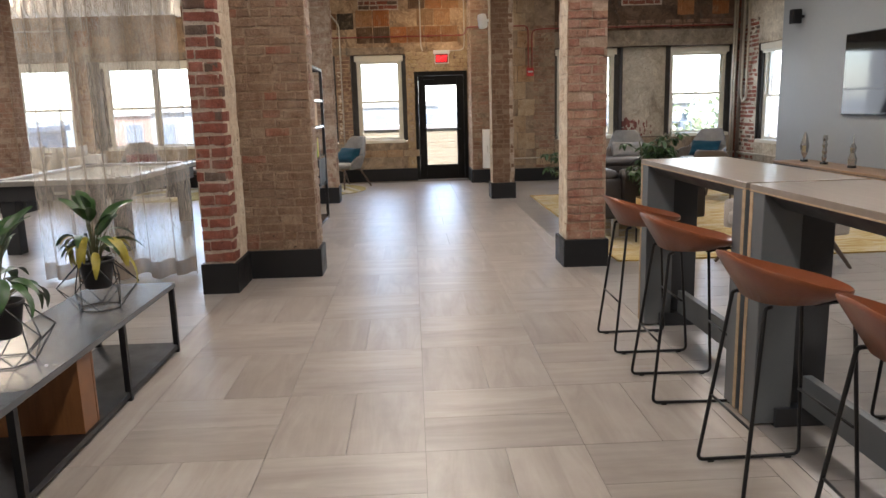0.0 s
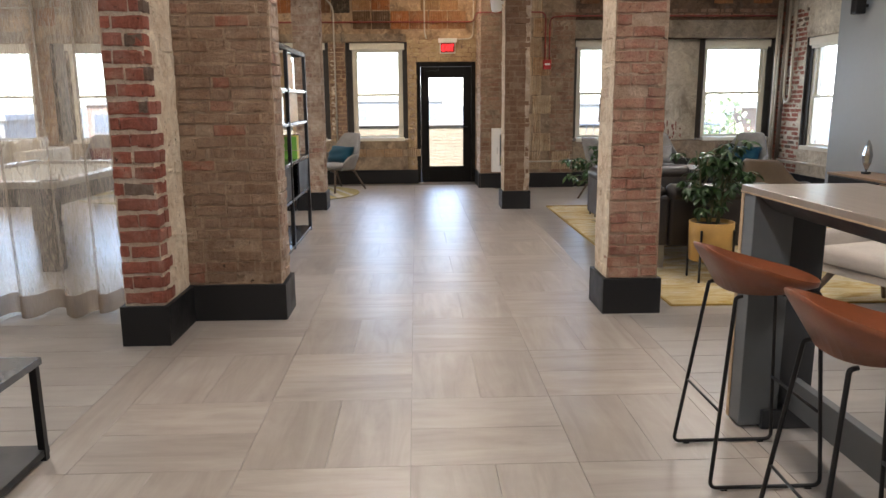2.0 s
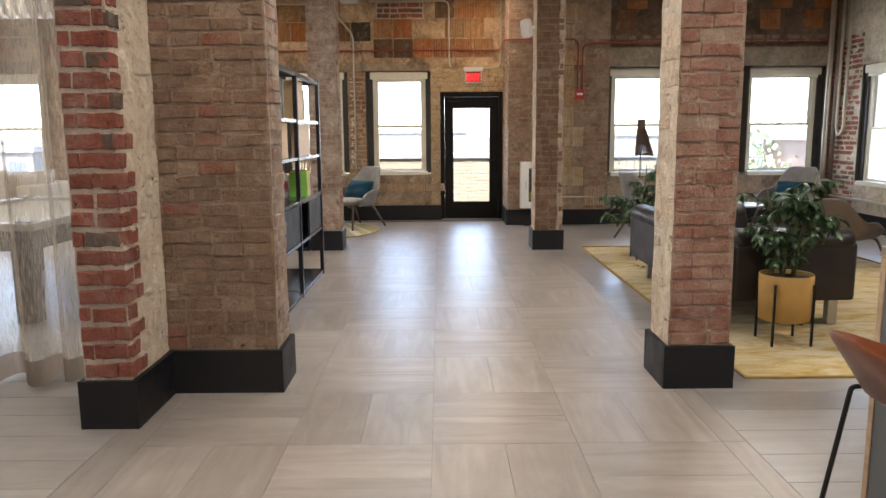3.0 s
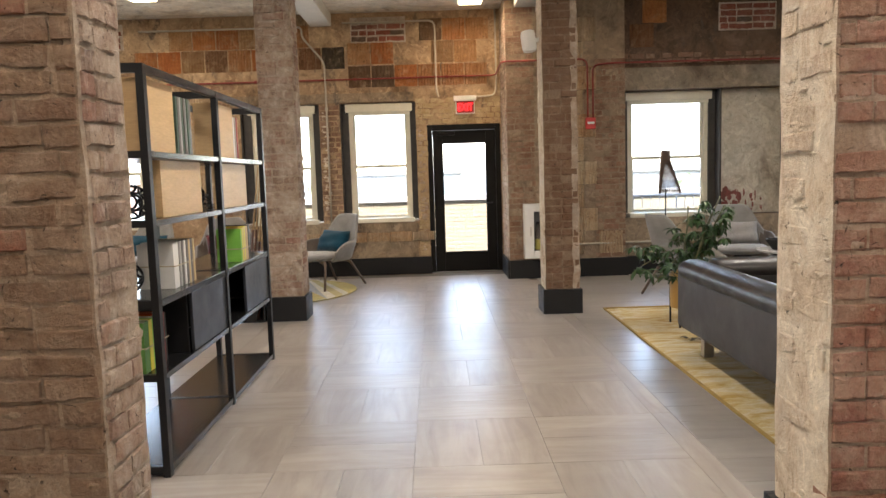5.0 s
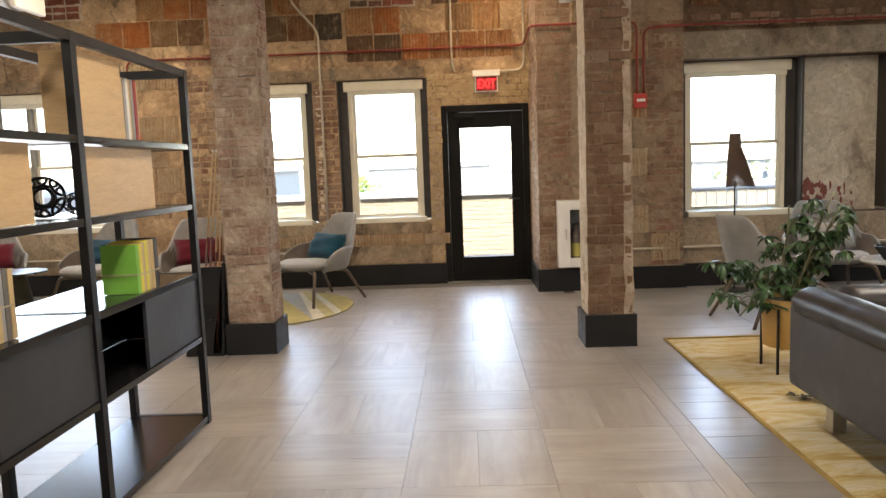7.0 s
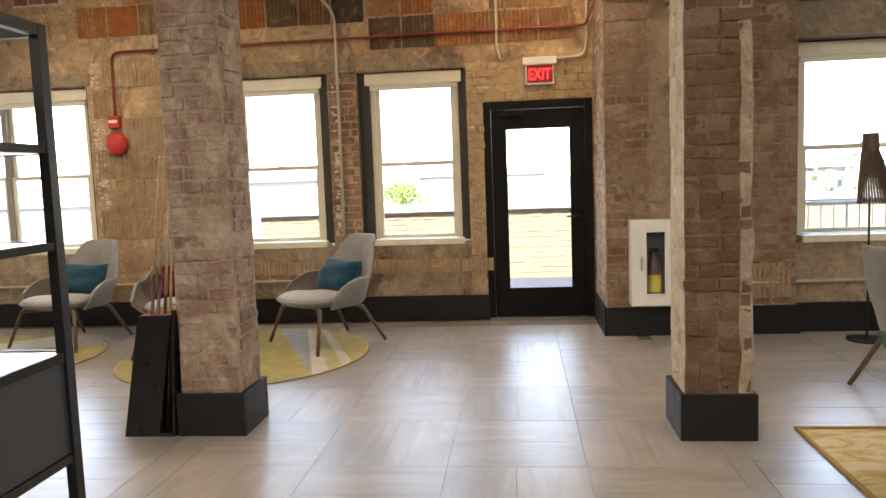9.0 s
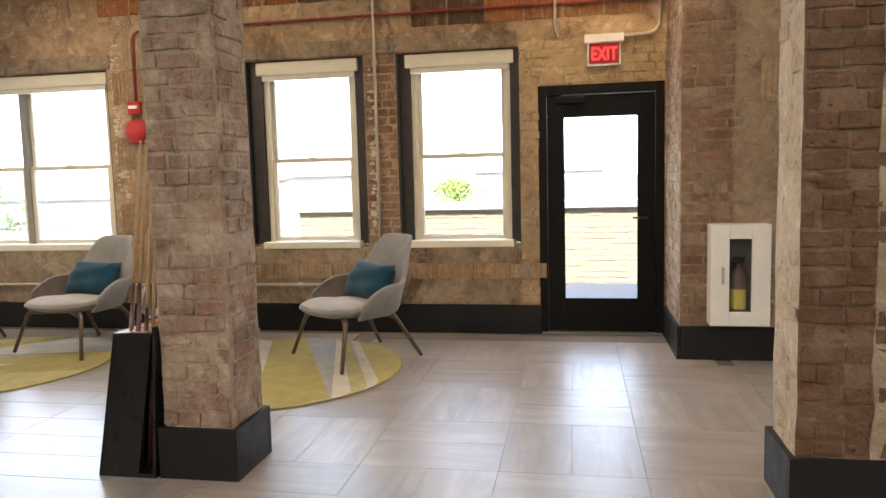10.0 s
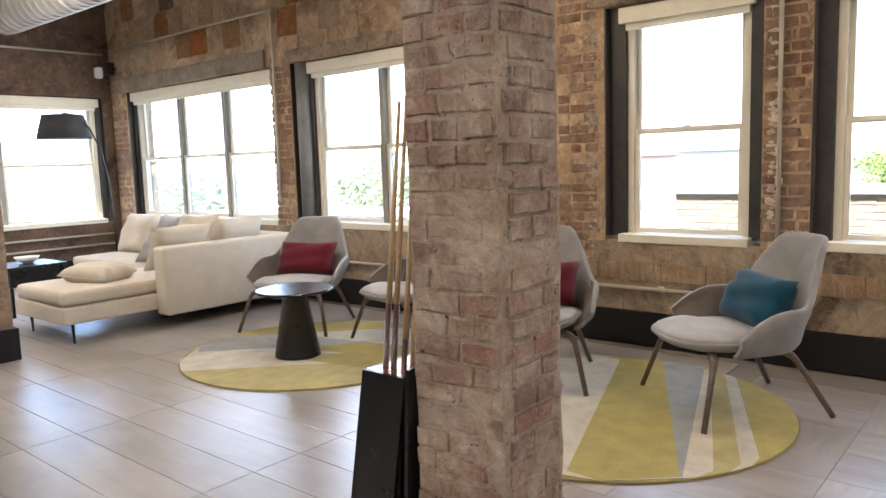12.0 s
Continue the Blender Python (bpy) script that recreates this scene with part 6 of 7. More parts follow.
# ---- leather corner sofa ----
ls = thing("leather_sofa", pose(0, 0, 0.012), "dark leather corner sofa with a tufted roll back", "sofa")
part("back", boxes((2.69, 2.90, 7.76, 9.87, 0.21, 0.64), bev=0.035), LEATHER_BACK, ls, smooth=True)
for nm, a, b, seg in (("back_roll", (2.785, 7.78, 0.645), (2.785, 9.86, 0.645), 4), ("arm_roll", (2.90, 7.86, 0.645), (3.79, 7.86, 0.645), 3), ("arm_roll", (2.90, 9.77, 0.645), (3.79, 9.77, 0.645), 3)):
    bm = bmesh.new()
    k = 40
    pts, A, B = [], Vector(a), Vector(b)
    n_ = 14
    rings = []
    d = (B - A).normalized()
    side = d.cross(Vector((0, 0, 1)))
    for i in range(k + 1):
        s = i / k
        dip = 1 - (0.06 if seg > 3 else 0.0) * max(0.0, math.cos(2 * math.pi * s * seg)) ** 14
        end = min(1.0, (min(s, 1 - s) * k + 0.35) / 1.6) ** 0.5
        c = A + (B - A) * s
        rings.append([bm.verts.new(c + (side * math.cos(t_) * 0.12 + Vector((0, 0, 1)) * math.sin(t_) * 0.085) * dip * end) for t_ in (2 * math.pi * j / n_ for j in range(n_))])
    for r1, r2 in zip(rings, rings[1:]):
        for j in range(n_):
            bm.faces.new((r1[j], r1[(j + 1) % n_], r2[(j + 1) % n_], r2[j]))
    bm.faces.new(rings[0][::-1])
    bm.faces.new(rings[-1])
    part(nm, bm, LEATHER, ls, smooth=True)
part("seat_base", boxes((2.902, 3.76, 7.97, 9.66, 0.20, 0.30), bev=0.02), LEATHER, ls)
for y0, y1 in ((7.97, 8.81), (8.815, 9.655)):
    part("seat_cushion", boxes((2.905, 3.80, y0, y1, 0.302, 0.43), bev=0.05), LEATHER, ls, smooth=True)
for y0, y1 in ((7.76, 7.965), (9.665, 9.87)):
    part("arm", boxes((2.902, 3.80, y0, y1, 0.20, 0.63), bev=0.035), LEATHER, ls, smooth=True)
for x, y in ((2.87, 9.72), (3.70, 9.76), (2.87, 7.90), (3.70, 7.90)):
    part("leg", boxes((x - 0.035, x + 0.035, y - 0.035, y + 0.035, 0.0, 0.225), bev=0.004), STEEL, ls)

# ---- shag rug ----
SHAG = rug_stripe_mat("ochre_shag", [(0.27, 0.15, 0.015), (0.40, 0.26, 0.05), (0.50, 0.40, 0.19), (0.56, 0.50, 0.36), (0.42, 0.30, 0.09)], 2.2)
rg = thing("area_rug", pose(2.58, 6.70, 0), "worn ochre and cream pile rug under the leather sofa", "rug")
bm = bmesh.new()
nx, ny = 48, 84
vs = [[bm.verts.new((3.0 * i / nx + (0.006 * noise.noise(Vector((0, j * 0.7, 1))) if i in (0, nx) else 0), 5.08 * j / ny + (0.006 * noise.noise(Vector((i * 0.7, 3, 1))) if j in (0, ny) else 0), 0.011 + 0.002 * noise.noise(Vector((i * 0.6, j * 0.6, 5))) if 0 < i < nx and 0 < j < ny else 0.001)) for j in range(ny + 1)] for i in range(nx + 1)]
for i in range(nx):
    for j in range(ny):
        bm.faces.new((vs[i][j], vs[i + 1][j], vs[i + 1][j + 1], vs[i][j + 1]))
part("carpet", bm, SHAG, rg, smooth=True)
edge = boxes((-0.014, 0.006, -0.012, 5.092, 0.0005, 0.0145), (2.994, 3.014, -0.012, 5.092, 0.0005, 0.0145), (0.006, 2.994, -0.014, 0.006, 0.0005, 0.0145), (0.006, 2.994, 5.074, 5.094, 0.0005, 0.0145), bev=0.003)
part("binding", edge, weave_mat("rug_binding", (0.33, 0.22, 0.06), 0.95), rg, "dark gold bound edge")

# ---- tall plants in stands ----
UMB = [leaf_mesh("leaf", LEAF_DARK, 0.115, 0.021, 0.45, 0.15), leaf_mesh("leaf", LEAF_DARK, 0.10, 0.020, 0.8, 0.15)]


def umbrella_plant(x, y, seed, spread, tall, lean, clusters, label, limbs=()):
    rng = random.Random(seed)
    s = thing("plant_stand", pose(x, y, 0.012), "black steel four-legged plant stand", "plant stand", "plant stands")
    for k in range(4):
        a = radians(45 + 90 * k)
        cx, cy = 0.185 * math.cos(a), 0.185 * math.sin(a)
        part("leg", boxes((cx - 0.007, cx + 0.007, cy - 0.007, cy + 0.007, 0, 0.42)), BLACK_METAL, s)
    part("cross_bar", boxes((-0.126, 0.126, -0.006, 0.006, 0.148, 0.16)), BLACK_METAL, s, m=pose(0, 0, 0, 0, 0, 45))
    part("cross_bar", boxes((-0.126, 0.126, -0.006, 0.006, 0.135, 0.147)), BLACK_METAL, s, m=pose(0, 0, 0, 0, 0, -45))
    t = thing("umbrella_plant", pose(x, y, 0.012), label, "plant", "potted umbrella plants")
    bm = bmesh.new()
    lathe(bm, [(0.155, 0.160), (0.165, 0.165), (0.175, 0.47), (0.172, 0.475), (0.166, 0.47), (0.163, 0.44), (0.0, 0.44)], 36)
    part("pot", bm, POT_GOLD, t, smooth=True)
    bm = bmesh.new()
    lathe(bm, [(0.160, 0.441), (0.160, 0.446), (0.05, 0.455), (0.0, 0.452)], 24)
    part("soil", bm, SOIL, t)
    tips = []
    for k in range(5):
        a = rng.uniform(0, 6.28)
        top = Vector((lean[0] + spread * 0.5 * math.cos(a), lean[1] + spread * 0.5 * math.sin(a), 0.46 + tall * rng.uniform(0.55, 0.95)))
        base = Vector((0.04 * math.cos(a), 0.04 * math.sin(a), 0.44))
        bm = bmesh.new()
        pts = [base + (top - base) * f + Vector((rng.uniform(-0.02, 0.02), rng.uniform(-0.02, 0.02), 0)) for f in (0, 0.25, 0.5, 0.75, 1)]
        tube(bm, pts, 0.011, 7, r_end=0.006)
        part("trunk", bm, STEM, t, smooth=True)
        tips.append(pts)
    for lx, ly, lz in limbs:
        end = Vector((lx, ly, lz))
        pts = [Vector((0, 0, 0.45)), Vector((lx * 0.35, ly * 0.35, max(0.62, lz * 0.8))), Vector((lx * 0.65, ly * 0.65, lz + 0.10)), Vector((lx * 0.85, ly * 0.85, lz + 0.05)), end]
        bm = bmesh.new()
        tube(bm, pts, 0.009, 7, r_end=0.005)
        part("trunk", bm, STEM, t, smooth=True)
        tips.append(pts)
    low = tips[5:]
    for k in range(clusters):
        pts = rng.choice(tips[:5] + low)
        f = rng.uniform(0.35, 1.0)
        seg = pts[min(4, int(f * 4))]
        a = rng.uniform(0, 6.28)
        r = rng.uniform(0.06, spread * 0.75)
        c = seg + Vector((r * math.cos(a), r * math.sin(a), rng.uniform(-0.05, 0.16)))
        bm = bmesh.new()
        tube(bm, [seg, seg + (c - seg) * 0.5 + Vector((0, 0, 0.03)), c], 0.003, 4)
        part("stalk", bm, STEM, t)
        n_ = rng.randint(6, 8)
        tilt = rng.uniform(-25, 25)
        for q in range(n_):
            piece("leaf", rng.choice(UMB), t, Matrix.Translation(c) @ pose(0, 0, 0, tilt, rng.uniform(-20, 20), 0) @ pose(0, 0, 0, rng.uniform(-45, 0), rng.uniform(-15, 15), 360 * q / n_ + rng.uniform(-12, 12)) @ Matrix.Scale(rng.uniform(0.65, 1.1), 4))


umbrella_plant(3.13, 7.43, 11, 0.28, 0.74, (0, 0), 78, "bushy green umbrella plant in an ochre pot")
umbrella_plant(3.13, 10.85, 12, 0.30, 0.74, (0.14, 0.0), 84, "sprawling green umbrella plant in an ochre pot", ((-0.44, 0.10, 0.50), (-0.36, -0.10, 0.38)))
dl = thing("dry_leaves", pose(2.93, 10.22, 0.013), "dry brown leaves fallen on the rug", "leaves", kind="stuff")
bm = bmesh.new()
lrng = random.Random(4)
for k in range(11):
    c, a, q = Vector((lrng.gauss(0, 0.07), lrng.gauss(0, 0.04), 0.004 + 0.003 * k)), lrng.uniform(0, 6.28), lrng.uniform(0.035, 0.06)
    u, w = Vector((math.cos(a), math.sin(a), 0)) * q, Vector((-math.sin(a), math.cos(a), 0)) * q * 0.32
    vs_ = [bm.verts.new(c + o) for o in (-u, w + Vector((0, 0, 0.004)), u, -w + Vector((0, 0, 0.004)))]
    bm.faces.new(vs_[:3])
    bm.faces.new((vs_[0], vs_[2], vs_[3]))
part("blades", bm, plain("leaf_dry", (0.06, 0.05, 0.025), 0.8, var=0.3), dl)

# ---- pale armchair beyond the bar ----
PALE_HIDE = weave_mat("pale_taupe_cloth", (0.44, 0.40, 0.36), var=0.08)
ac = thing("armchair", facing(3.92, 6.33, -0.95, -0.30) @ pose(0, 0, -0.012), "pale taupe armchair on splayed walnut legs", "armchair")
part("seat", boxes((-0.31, 0.31, -0.36, 0.25, 0.34, 0.47), bev=0.05), PALE_HIDE, ac, smooth=True)
part("seat_frame", boxes((-0.30, 0.30, -0.31, 0.30, 0.28, 0.338), bev=0.012), PALE_HIDE, ac)
part("backrest", boxes((-0.32, 0.32, -0.06, 0.06, 0.0, 0.34), bev=0.045), PALE_HIDE, ac, smooth=True, m=pose(0, 0.30, 0.36, -14, 0, 0))
for z in (0.12, 0.22):
    part("piping", boxes((-0.318, 0.318, -0.064, -0.058, z, z + 0.008)), PALE_HIDE, ac, m=pose(0, 0.30, 0.36, -14, 0, 0))
for sx in (-1, 1):
    part("armrest", boxes((sx * 0.36 - 0.045, sx * 0.36 + 0.045, -0.32, 0.30, 0.30, 0.56), bev=0.035), PALE_HIDE, ac, smooth=True)
    for y0, y1 in ((-0.24, -0.42), (0.20, 0.38)):
        bm = bmesh.new()
        tube(bm, [(sx * 0.26, y0, 0.29), (sx * 0.36, y1, 0.0)], 0.026, 8, r_end=0.014)
        part("leg", bm, WALNUT_LEG, ac, smooth=True)

# ---- window-side lounge, east ----
lt = thing("side_table", pose(4.80, 12.45, 0), "round dark coffee table with a pale top", "table")
bm = bmesh.new()
lathe(bm, [(0.33, 0.455), (0.345, 0.46), (0.345, 0.475), (0.335, 0.48)], 40)
part("tabletop", bm, plain("pale_table_top", (0.45, 0.44, 0.42), 0.25, var=0.06), lt)
bm = bmesh.new()
lathe(bm, [(0.2, 0.0), (0.2, 0.012), (0.06, 0.03), (0.05, 0.44), (0.12, 0.454)], 28)
part("base", bm, TABLE_BLACK, lt, smooth=True)
bw = thing("bowl", pose(4.66, 12.4, 0.48), "black angular bowl on the coffee table", "bowl")
bm = bmesh.new()
lathe(bm, [(0.07, 0.0), (0.16, 0.12), (0.15, 0.12), (0.06, 0.012)], 6)
part("body", bm, BLACK_METAL, bw)
fl = thing("floor_lamp", pose(3.86, 13.86, 0), "floor lamp with a slatted dark wood cone shade", "floor lamp")
bm = bmesh.new()
lathe(bm, [(0.15, 0.0), (0.15, 0.015), (0.012, 0.022)], 24)
part("base", bm, BLACK_METAL, fl)
bm = bmesh.new()
tube(bm, [(0, 0, 0.02), (0, 0, 1.15)], 0.009, 8)
part("pole", bm, BLACK_METAL, fl)
SLAT = wood_mat("shade_slat_walnut", (0.10, 0.055, 0.032), (0.06, 0.034, 0.02), 0.5)
bm = bmesh.new()
lathe(bm, [(0.062, 1.45), (0.066, 1.45), (0.058, 1.64), (0.054, 1.64)], 20)
part("shade_top", bm, SLAT, fl)
for z, r in ((1.12, 0.132), (1.30, 0.097), (1.47, 0.066)):
    bm = bmesh.new()
    tube(bm, [(r * math.cos(radians(15 * k)) + 0.146 * (1.5 - z), r * math.sin(radians(15 * k)), z) for k in range(25)], 0.0035, 5, cap=False)
    part("shade_ring", bm, SLAT, fl)
for k in range(40):
    a = 2 * math.pi * k / 40
    bm = bmesh.new()
    tube(bm, [(0.14 * math.cos(a) + 0.06, 0.14 * math.sin(a), 1.09), (0.062 * math.cos(a), 0.062 * math.sin(a), 1.50)], 0.005, 4)
    part("shade_slat", bm, SLAT, fl)

# ---- credenza, screen and sculptures on the grey wall ----
cr = thing("credenza", pose(6.58, 9.2, 0), "low wood-topped credenza against the grey wall", "cabinet")
part("body", boxes((-0.27, 0.27, -2.2, 2.2, 0.06, 0.45), bev=0.004), DARK_AND_BAR_SHADE, cr)
part("worktop", boxes((-0.28, 0.275, -2.21, 2.21, 0.451, 0.482), bev=0.003), wood_mat("credenza_oak", (0.34, 0.22, 0.13), (0.25, 0.16, 0.095), 0.4, (14, 1.2, 1)), cr)
part("plinth", boxes((-0.24, 0.26, -2.15, 2.15, 0.0, 0.059)), BLACK_METAL, cr)
for k in range(4):
    part("door", boxes((-0.288, -0.272, -2.18 + 1.09 * k, -1.11 + 1.09 * k, 0.07, 0.44), bev=0.003), bpy.data.materials["credenza_oak"] if k != 3 else BLACK_METAL, cr)
for k, y in enumerate((11.04, 10.50, 9.82)):
    s = thing("sculpture", pose(6.6, y, 0.482), "slender silvered abstract sculpture on a dark foot", "sculpture", "sculptures on the credenza")
    bm = bmesh.new()
    if k == 0:
        lathe(bm, [(0.006, 0.03), (0.05, 0.14), (0.065, 0.24), (0.04, 0.36), (0.006, 0.44)], 7)
    elif k == 1:
        lathe(bm, [(0.02, 0.03)] + [(0.028 + 0.012 * (i % 2), 0.05 + 0.045 * i) for i in range(9)], 6)
    else:
        lathe(bm, [(0.05, 0.03), (0.06, 0.12), (0.03, 0.2), (0.045, 0.27), (0.012, 0.34), (0.006, 0.44)], 8)
    part("figure", bm, SCULPT, s)
    part("foot", boxes((-0.04, 0.04, -0.04, 0.04, 0.0, 0.03), bev=0.003), BLACK_METAL, s)
tv = thing("wall_screen", pose(6.855, 9.55, 1.17), "large black flat screen on the grey wall", "television")
part("housing", boxes((-0.05, 0.0, -0.97, 0.97, 0, 1.1), bev=0.006), BLACK_METAL, tv)
part("screen", boxes((-0.054, -0.051, -0.955, 0.955, 0.02, 1.085)), SCREEN, tv)
part("mount", boxes((0.0005, 0.004, -0.2, 0.2, 0.3, 0.8)), BLACK_METAL, tv)


# ---- fixtures on walls ----
def pipe_run(name, pts, r, material, label, category="conduit", clips=()):
    t = thing(name, pose(0, 0, 0), label, category)
    bm = bmesh.new()
    tube(bm, bend(pts, 0.10), r, 8)
    part("tube", bm, material, t, smooth=True)
    for c in clips:
        part("clip", boxes((c[0] - 0.02, c[0] + 0.02, c[1] - 0.012, c[1] + 0.02, c[2] - 0.02, c[2] + 0.02), bev=0.004), material, t)
    return t


pipe_run("conduit", [(-0.62, 14.965, 0.75), (-0.62, 14.965, 3.05), (-0.92, 14.965, 3.40), (-0.92, 14.965, 3.54), (-3.2, 14.965, 3.54)], 0.014, CONDUIT, "pale electrical conduit running up the wall", clips=((-0.62, 14.97, 1.2), (-0.62, 14.97, 2.4)))
pipe_run("conduit", [(0.98, 14.965, 2.52), (0.95, 14.965, 2.62), (0.95, 14.965, 3.58), (-0.35, 14.965, 3.58)], 0.013, CONDUIT, "pale electrical conduit feeding the exit sign")
pipe_run("conduit", [(1.35, 14.965, 2.50), (1.78, 14.965, 2.52), (1.80, 14.965, 2.7), (1.80, 14.965, 3.718)], 0.013, CONDUIT, "pale electrical conduit beside the exit sign")
pipe_run("sprinkler_conduit", [(-2.94, 14.965, 2.12), (-2.94, 14.965, 2.80), (1.79, 14.965, 2.80), (1.80, 14.12, 2.86), (2.0, 14.12, 2.86), (2.92, 14.12, 2.86), (2.92, 14.12, 2.1)], 0.012, RED_PIPE, "thin red fire alarm conduit along the wall", clips=((-1.6, 14.97, 2.8), (-0.2, 14.97, 2.8), (1.1, 14.97, 2.8)))
pipe_run("sprinkler_conduit", [(2.99, 14.12, 2.1), (2.99, 14.12, 2.78), (3.2, 14.12, 2.80), (6.8, 14.18, 2.80)], 0.012, RED_PIPE, "thin red fire alarm conduit along the wall")
pipe_run("conduit", [(-9.0, 14.95, 0.43), (-0.8, 14.95, 0.43)], 0.013, CONDUIT, "pale conduit low on the wall", clips=((-4.9, 14.96, 0.43), (-2.6, 14.96, 0.43), (-1.4, 14.96, 0.43)))
pipe_run("conduit", [(2.45, 14.11, 0.44), (3.5, 14.18, 0.44), (6.9, 14.18, 0.44)], 0.014, CONDUIT, "pale conduit low on the wall")
pipe_run("conduit", [(6.93, 14.15, 0.44), (6.93, 12.5, 0.44)], 0.02, CONDUIT, "pale conduit low on the side wall", clips=((6.95, 13.4, 0.44),))
pipe_run("conduit", [(-5.72, 14.96, 1.02), (-5.72, 14.96, 3.05), (-9.3, 14.96, 3.05)], 0.014, CONDUIT, "pale electrical conduit around the corner window", clips=((-5.72, 14.96, 3.05), (-5.72, 14.96, 1.05)))
for z in (0.42, 0.56):
    pipe_run("conduit", [(-9.37, 14.85, z), (-9.37, 9.5, z)], 0.014, CONDUIT, "pale pipe low on the side wall", clips=((-9.385, 13.0, z),))
pipe_run("conduit", [(-9.38, 14.9, 3.0), (-9.38, 9.0, 3.0)], 0.014, CONDUIT, "pale electrical conduit along the side wall")
for k, (x, r) in enumerate(((6.93, 0.035), (6.80, 0.022), (6.86, 0.018))):
    pipe_run("riser_pipe", [(x, 14.12 + 0.03 * k, 0.3), (x, 14.12 + 0.03 * k, 3.718)], r, plain("pipe_steel_brown", (0.20, 0.16, 0.13), 0.4, 0.4, var=0.2) if k == 0 else CONDUIT, "old steel riser pipe in the corner", "pipe")
pipe_run("riser_pipe", [(6.94, 13.86, 3.718), (6.94, 13.86, 1.45), (6.94, 13.98, 1.38), (6.94, 14.06, 1.5), (6.94, 14.06, 3.718)], 0.024, CONDUIT, "looped steel riser pipe in the corner", "pipe")
rp = thing("riser_pipe", pose(-5.36, 15.06, 0), "painted grey riser pipe beside the window", "pipe")
bm = bmesh.new()
tube(bm, [(0, 0, 0.765), (0, 0, 2.472)], 0.085, 16)
part("tube", bm, plain("pipe_grey_paint", (0.16, 0.16, 0.15), 0.45, var=0.25), rp, smooth=True)

ex = thing("exit_sign", pose(1.35, 14.998, 2.27), "white exit sign with glowing red letters", "sign")
part("housing", boxes((-0.135, 0.135, -0.045, 0.0, 0.0, 0.22), bev=0.006), WHITE_PAINT, ex)
part("canopy", boxes((-0.16, 0.16, -0.07, 0.0, 0.185, 0.255), bev=0.006), WHITE_PAINT, ex)
part("face", boxes((-0.122, 0.122, -0.049, -0.0455, 0.015, 0.18)), glow_mat("exit_face_red", (0.16, 0.006, 0.005), 0.06), ex)
txt = bpy.data.curves.new("exit_letters", "FONT")
txt.body, txt.size, txt.extrude, txt.align_x = "EXIT", 0.150, 0.001, "CENTER"
txt.materials.append(glow_mat("exit_letters_red", (1.0, 0.012, 0.014), 0.75))
to = new("letters", txt)
to.parent = ex
to.matrix_basis = pose(0, -0.0505, 0.045, 90, 0, 0) @ Matrix.Diagonal((0.70, 1, 1, 1))

fa = thing("fire_alarm", pose(-2.95, 14.99, 2.10), "small red fire alarm strobe on the wall", "alarm")
part("body", boxes((-0.06, 0.06, -0.06, 0.005, -0.06, 0.06), bev=0.008), RED_PAINT, fa)
part("lens", boxes((-0.045, 0.045, -0.072, -0.061, -0.01, 0.02), bev=0.003), WHITE_PAINT, fa)
fb = thing("fire_bell", pose(-2.95, 14.99, 1.88), "round red fire bell on the wall", "alarm bell")
bm = bmesh.new()
lathe(bm, [(0.115, 0.0), (0.12, 0.01), (0.115, 0.045), (0.085, 0.068), (0.03, 0.075), (0.0, 0.075)], 32)
bmesh.ops.rotate(bm, verts=bm.verts, matrix=Matrix.Rotation(radians(90), 3, "X"))
part("gong", bm, RED_PAINT, fb, smooth=True)
part("mount", boxes((-0.05, 0.05, -0.002, 0.008, -0.05, 0.05)), RED_PAINT, fb)
fp = thing("fire_alarm", pose(2.955, 14.15, 2.03), "small red fire alarm pull box on the pier", "alarm")
part("body", boxes((-0.065, 0.065, -0.05, 0.0, -0.075, 0.075), bev=0.008), RED_PAINT, fp)
part("handle", boxes((-0.045, 0.045, -0.062, -0.051, -0.01, 0.02), bev=0.003), WHITE_PAINT, fp)

cb = thing("extinguisher_cabinet", pose(2.245, 14.154, 0.28), "white steel extinguisher cabinet with a glazed slot", "cabinet")
part("body", boxes((-0.2, -0.185, -0.13, 0.0, 0, 0.72), (0.185, 0.2, -0.13, 0.0, 0, 0.72), (-0.185, 0.185, -0.13, 0.0, 0, 0.015), (-0.185, 0.185, -0.13, 0.0, 0.705, 0.72), (-0.185, 0.185, -0.012, 0.0, 0.015, 0.705)), WHITE_PAINT, cb)
dr = part("door", boxes((-0.2, -0.075, -0.155, -0.131, 0, 0.72), (0.075, 0.2, -0.155, -0.131, 0, 0.72), (-0.075, 0.075, -0.155, -0.131, 0, 0.10), (-0.075, 0.075, -0.155, -0.131, 0.62, 0.72), bev=0.003), WHITE_PAINT, cb)
pn = part("pane", boxes((-0.08, 0.08, -0.146, -0.142, 0.095, 0.625)), GLASS, dr)
pn.visible_shadow = False
# added panel whose dark grey gives the cabinet its dim inside
part("shade_panel", boxes((-0.184, 0.184, -0.02, -0.0125, 0.016, 0.704)), plain("cabinet_inside_shade", (0.09, 0.09, 0.09), 0.6), cb, "dark grey panel added for the dim inside of the cabinet")
part("handle", boxes((-0.125, -0.11, -0.175, -0.156, 0.30, 0.42), bev=0.003), STEEL, dr)
fe = thing("fire_extinguisher", pose(2.245, 14.085, 0.296), "red fire extinguisher with a yellow label", "extinguisher")
bm = bmesh.new()
lathe(bm, [(0.05, 0.0), (0.055, 0.01), (0.055, 0.34), (0.03, 0.39), (0.018, 0.40), (0.018, 0.43)], 20)
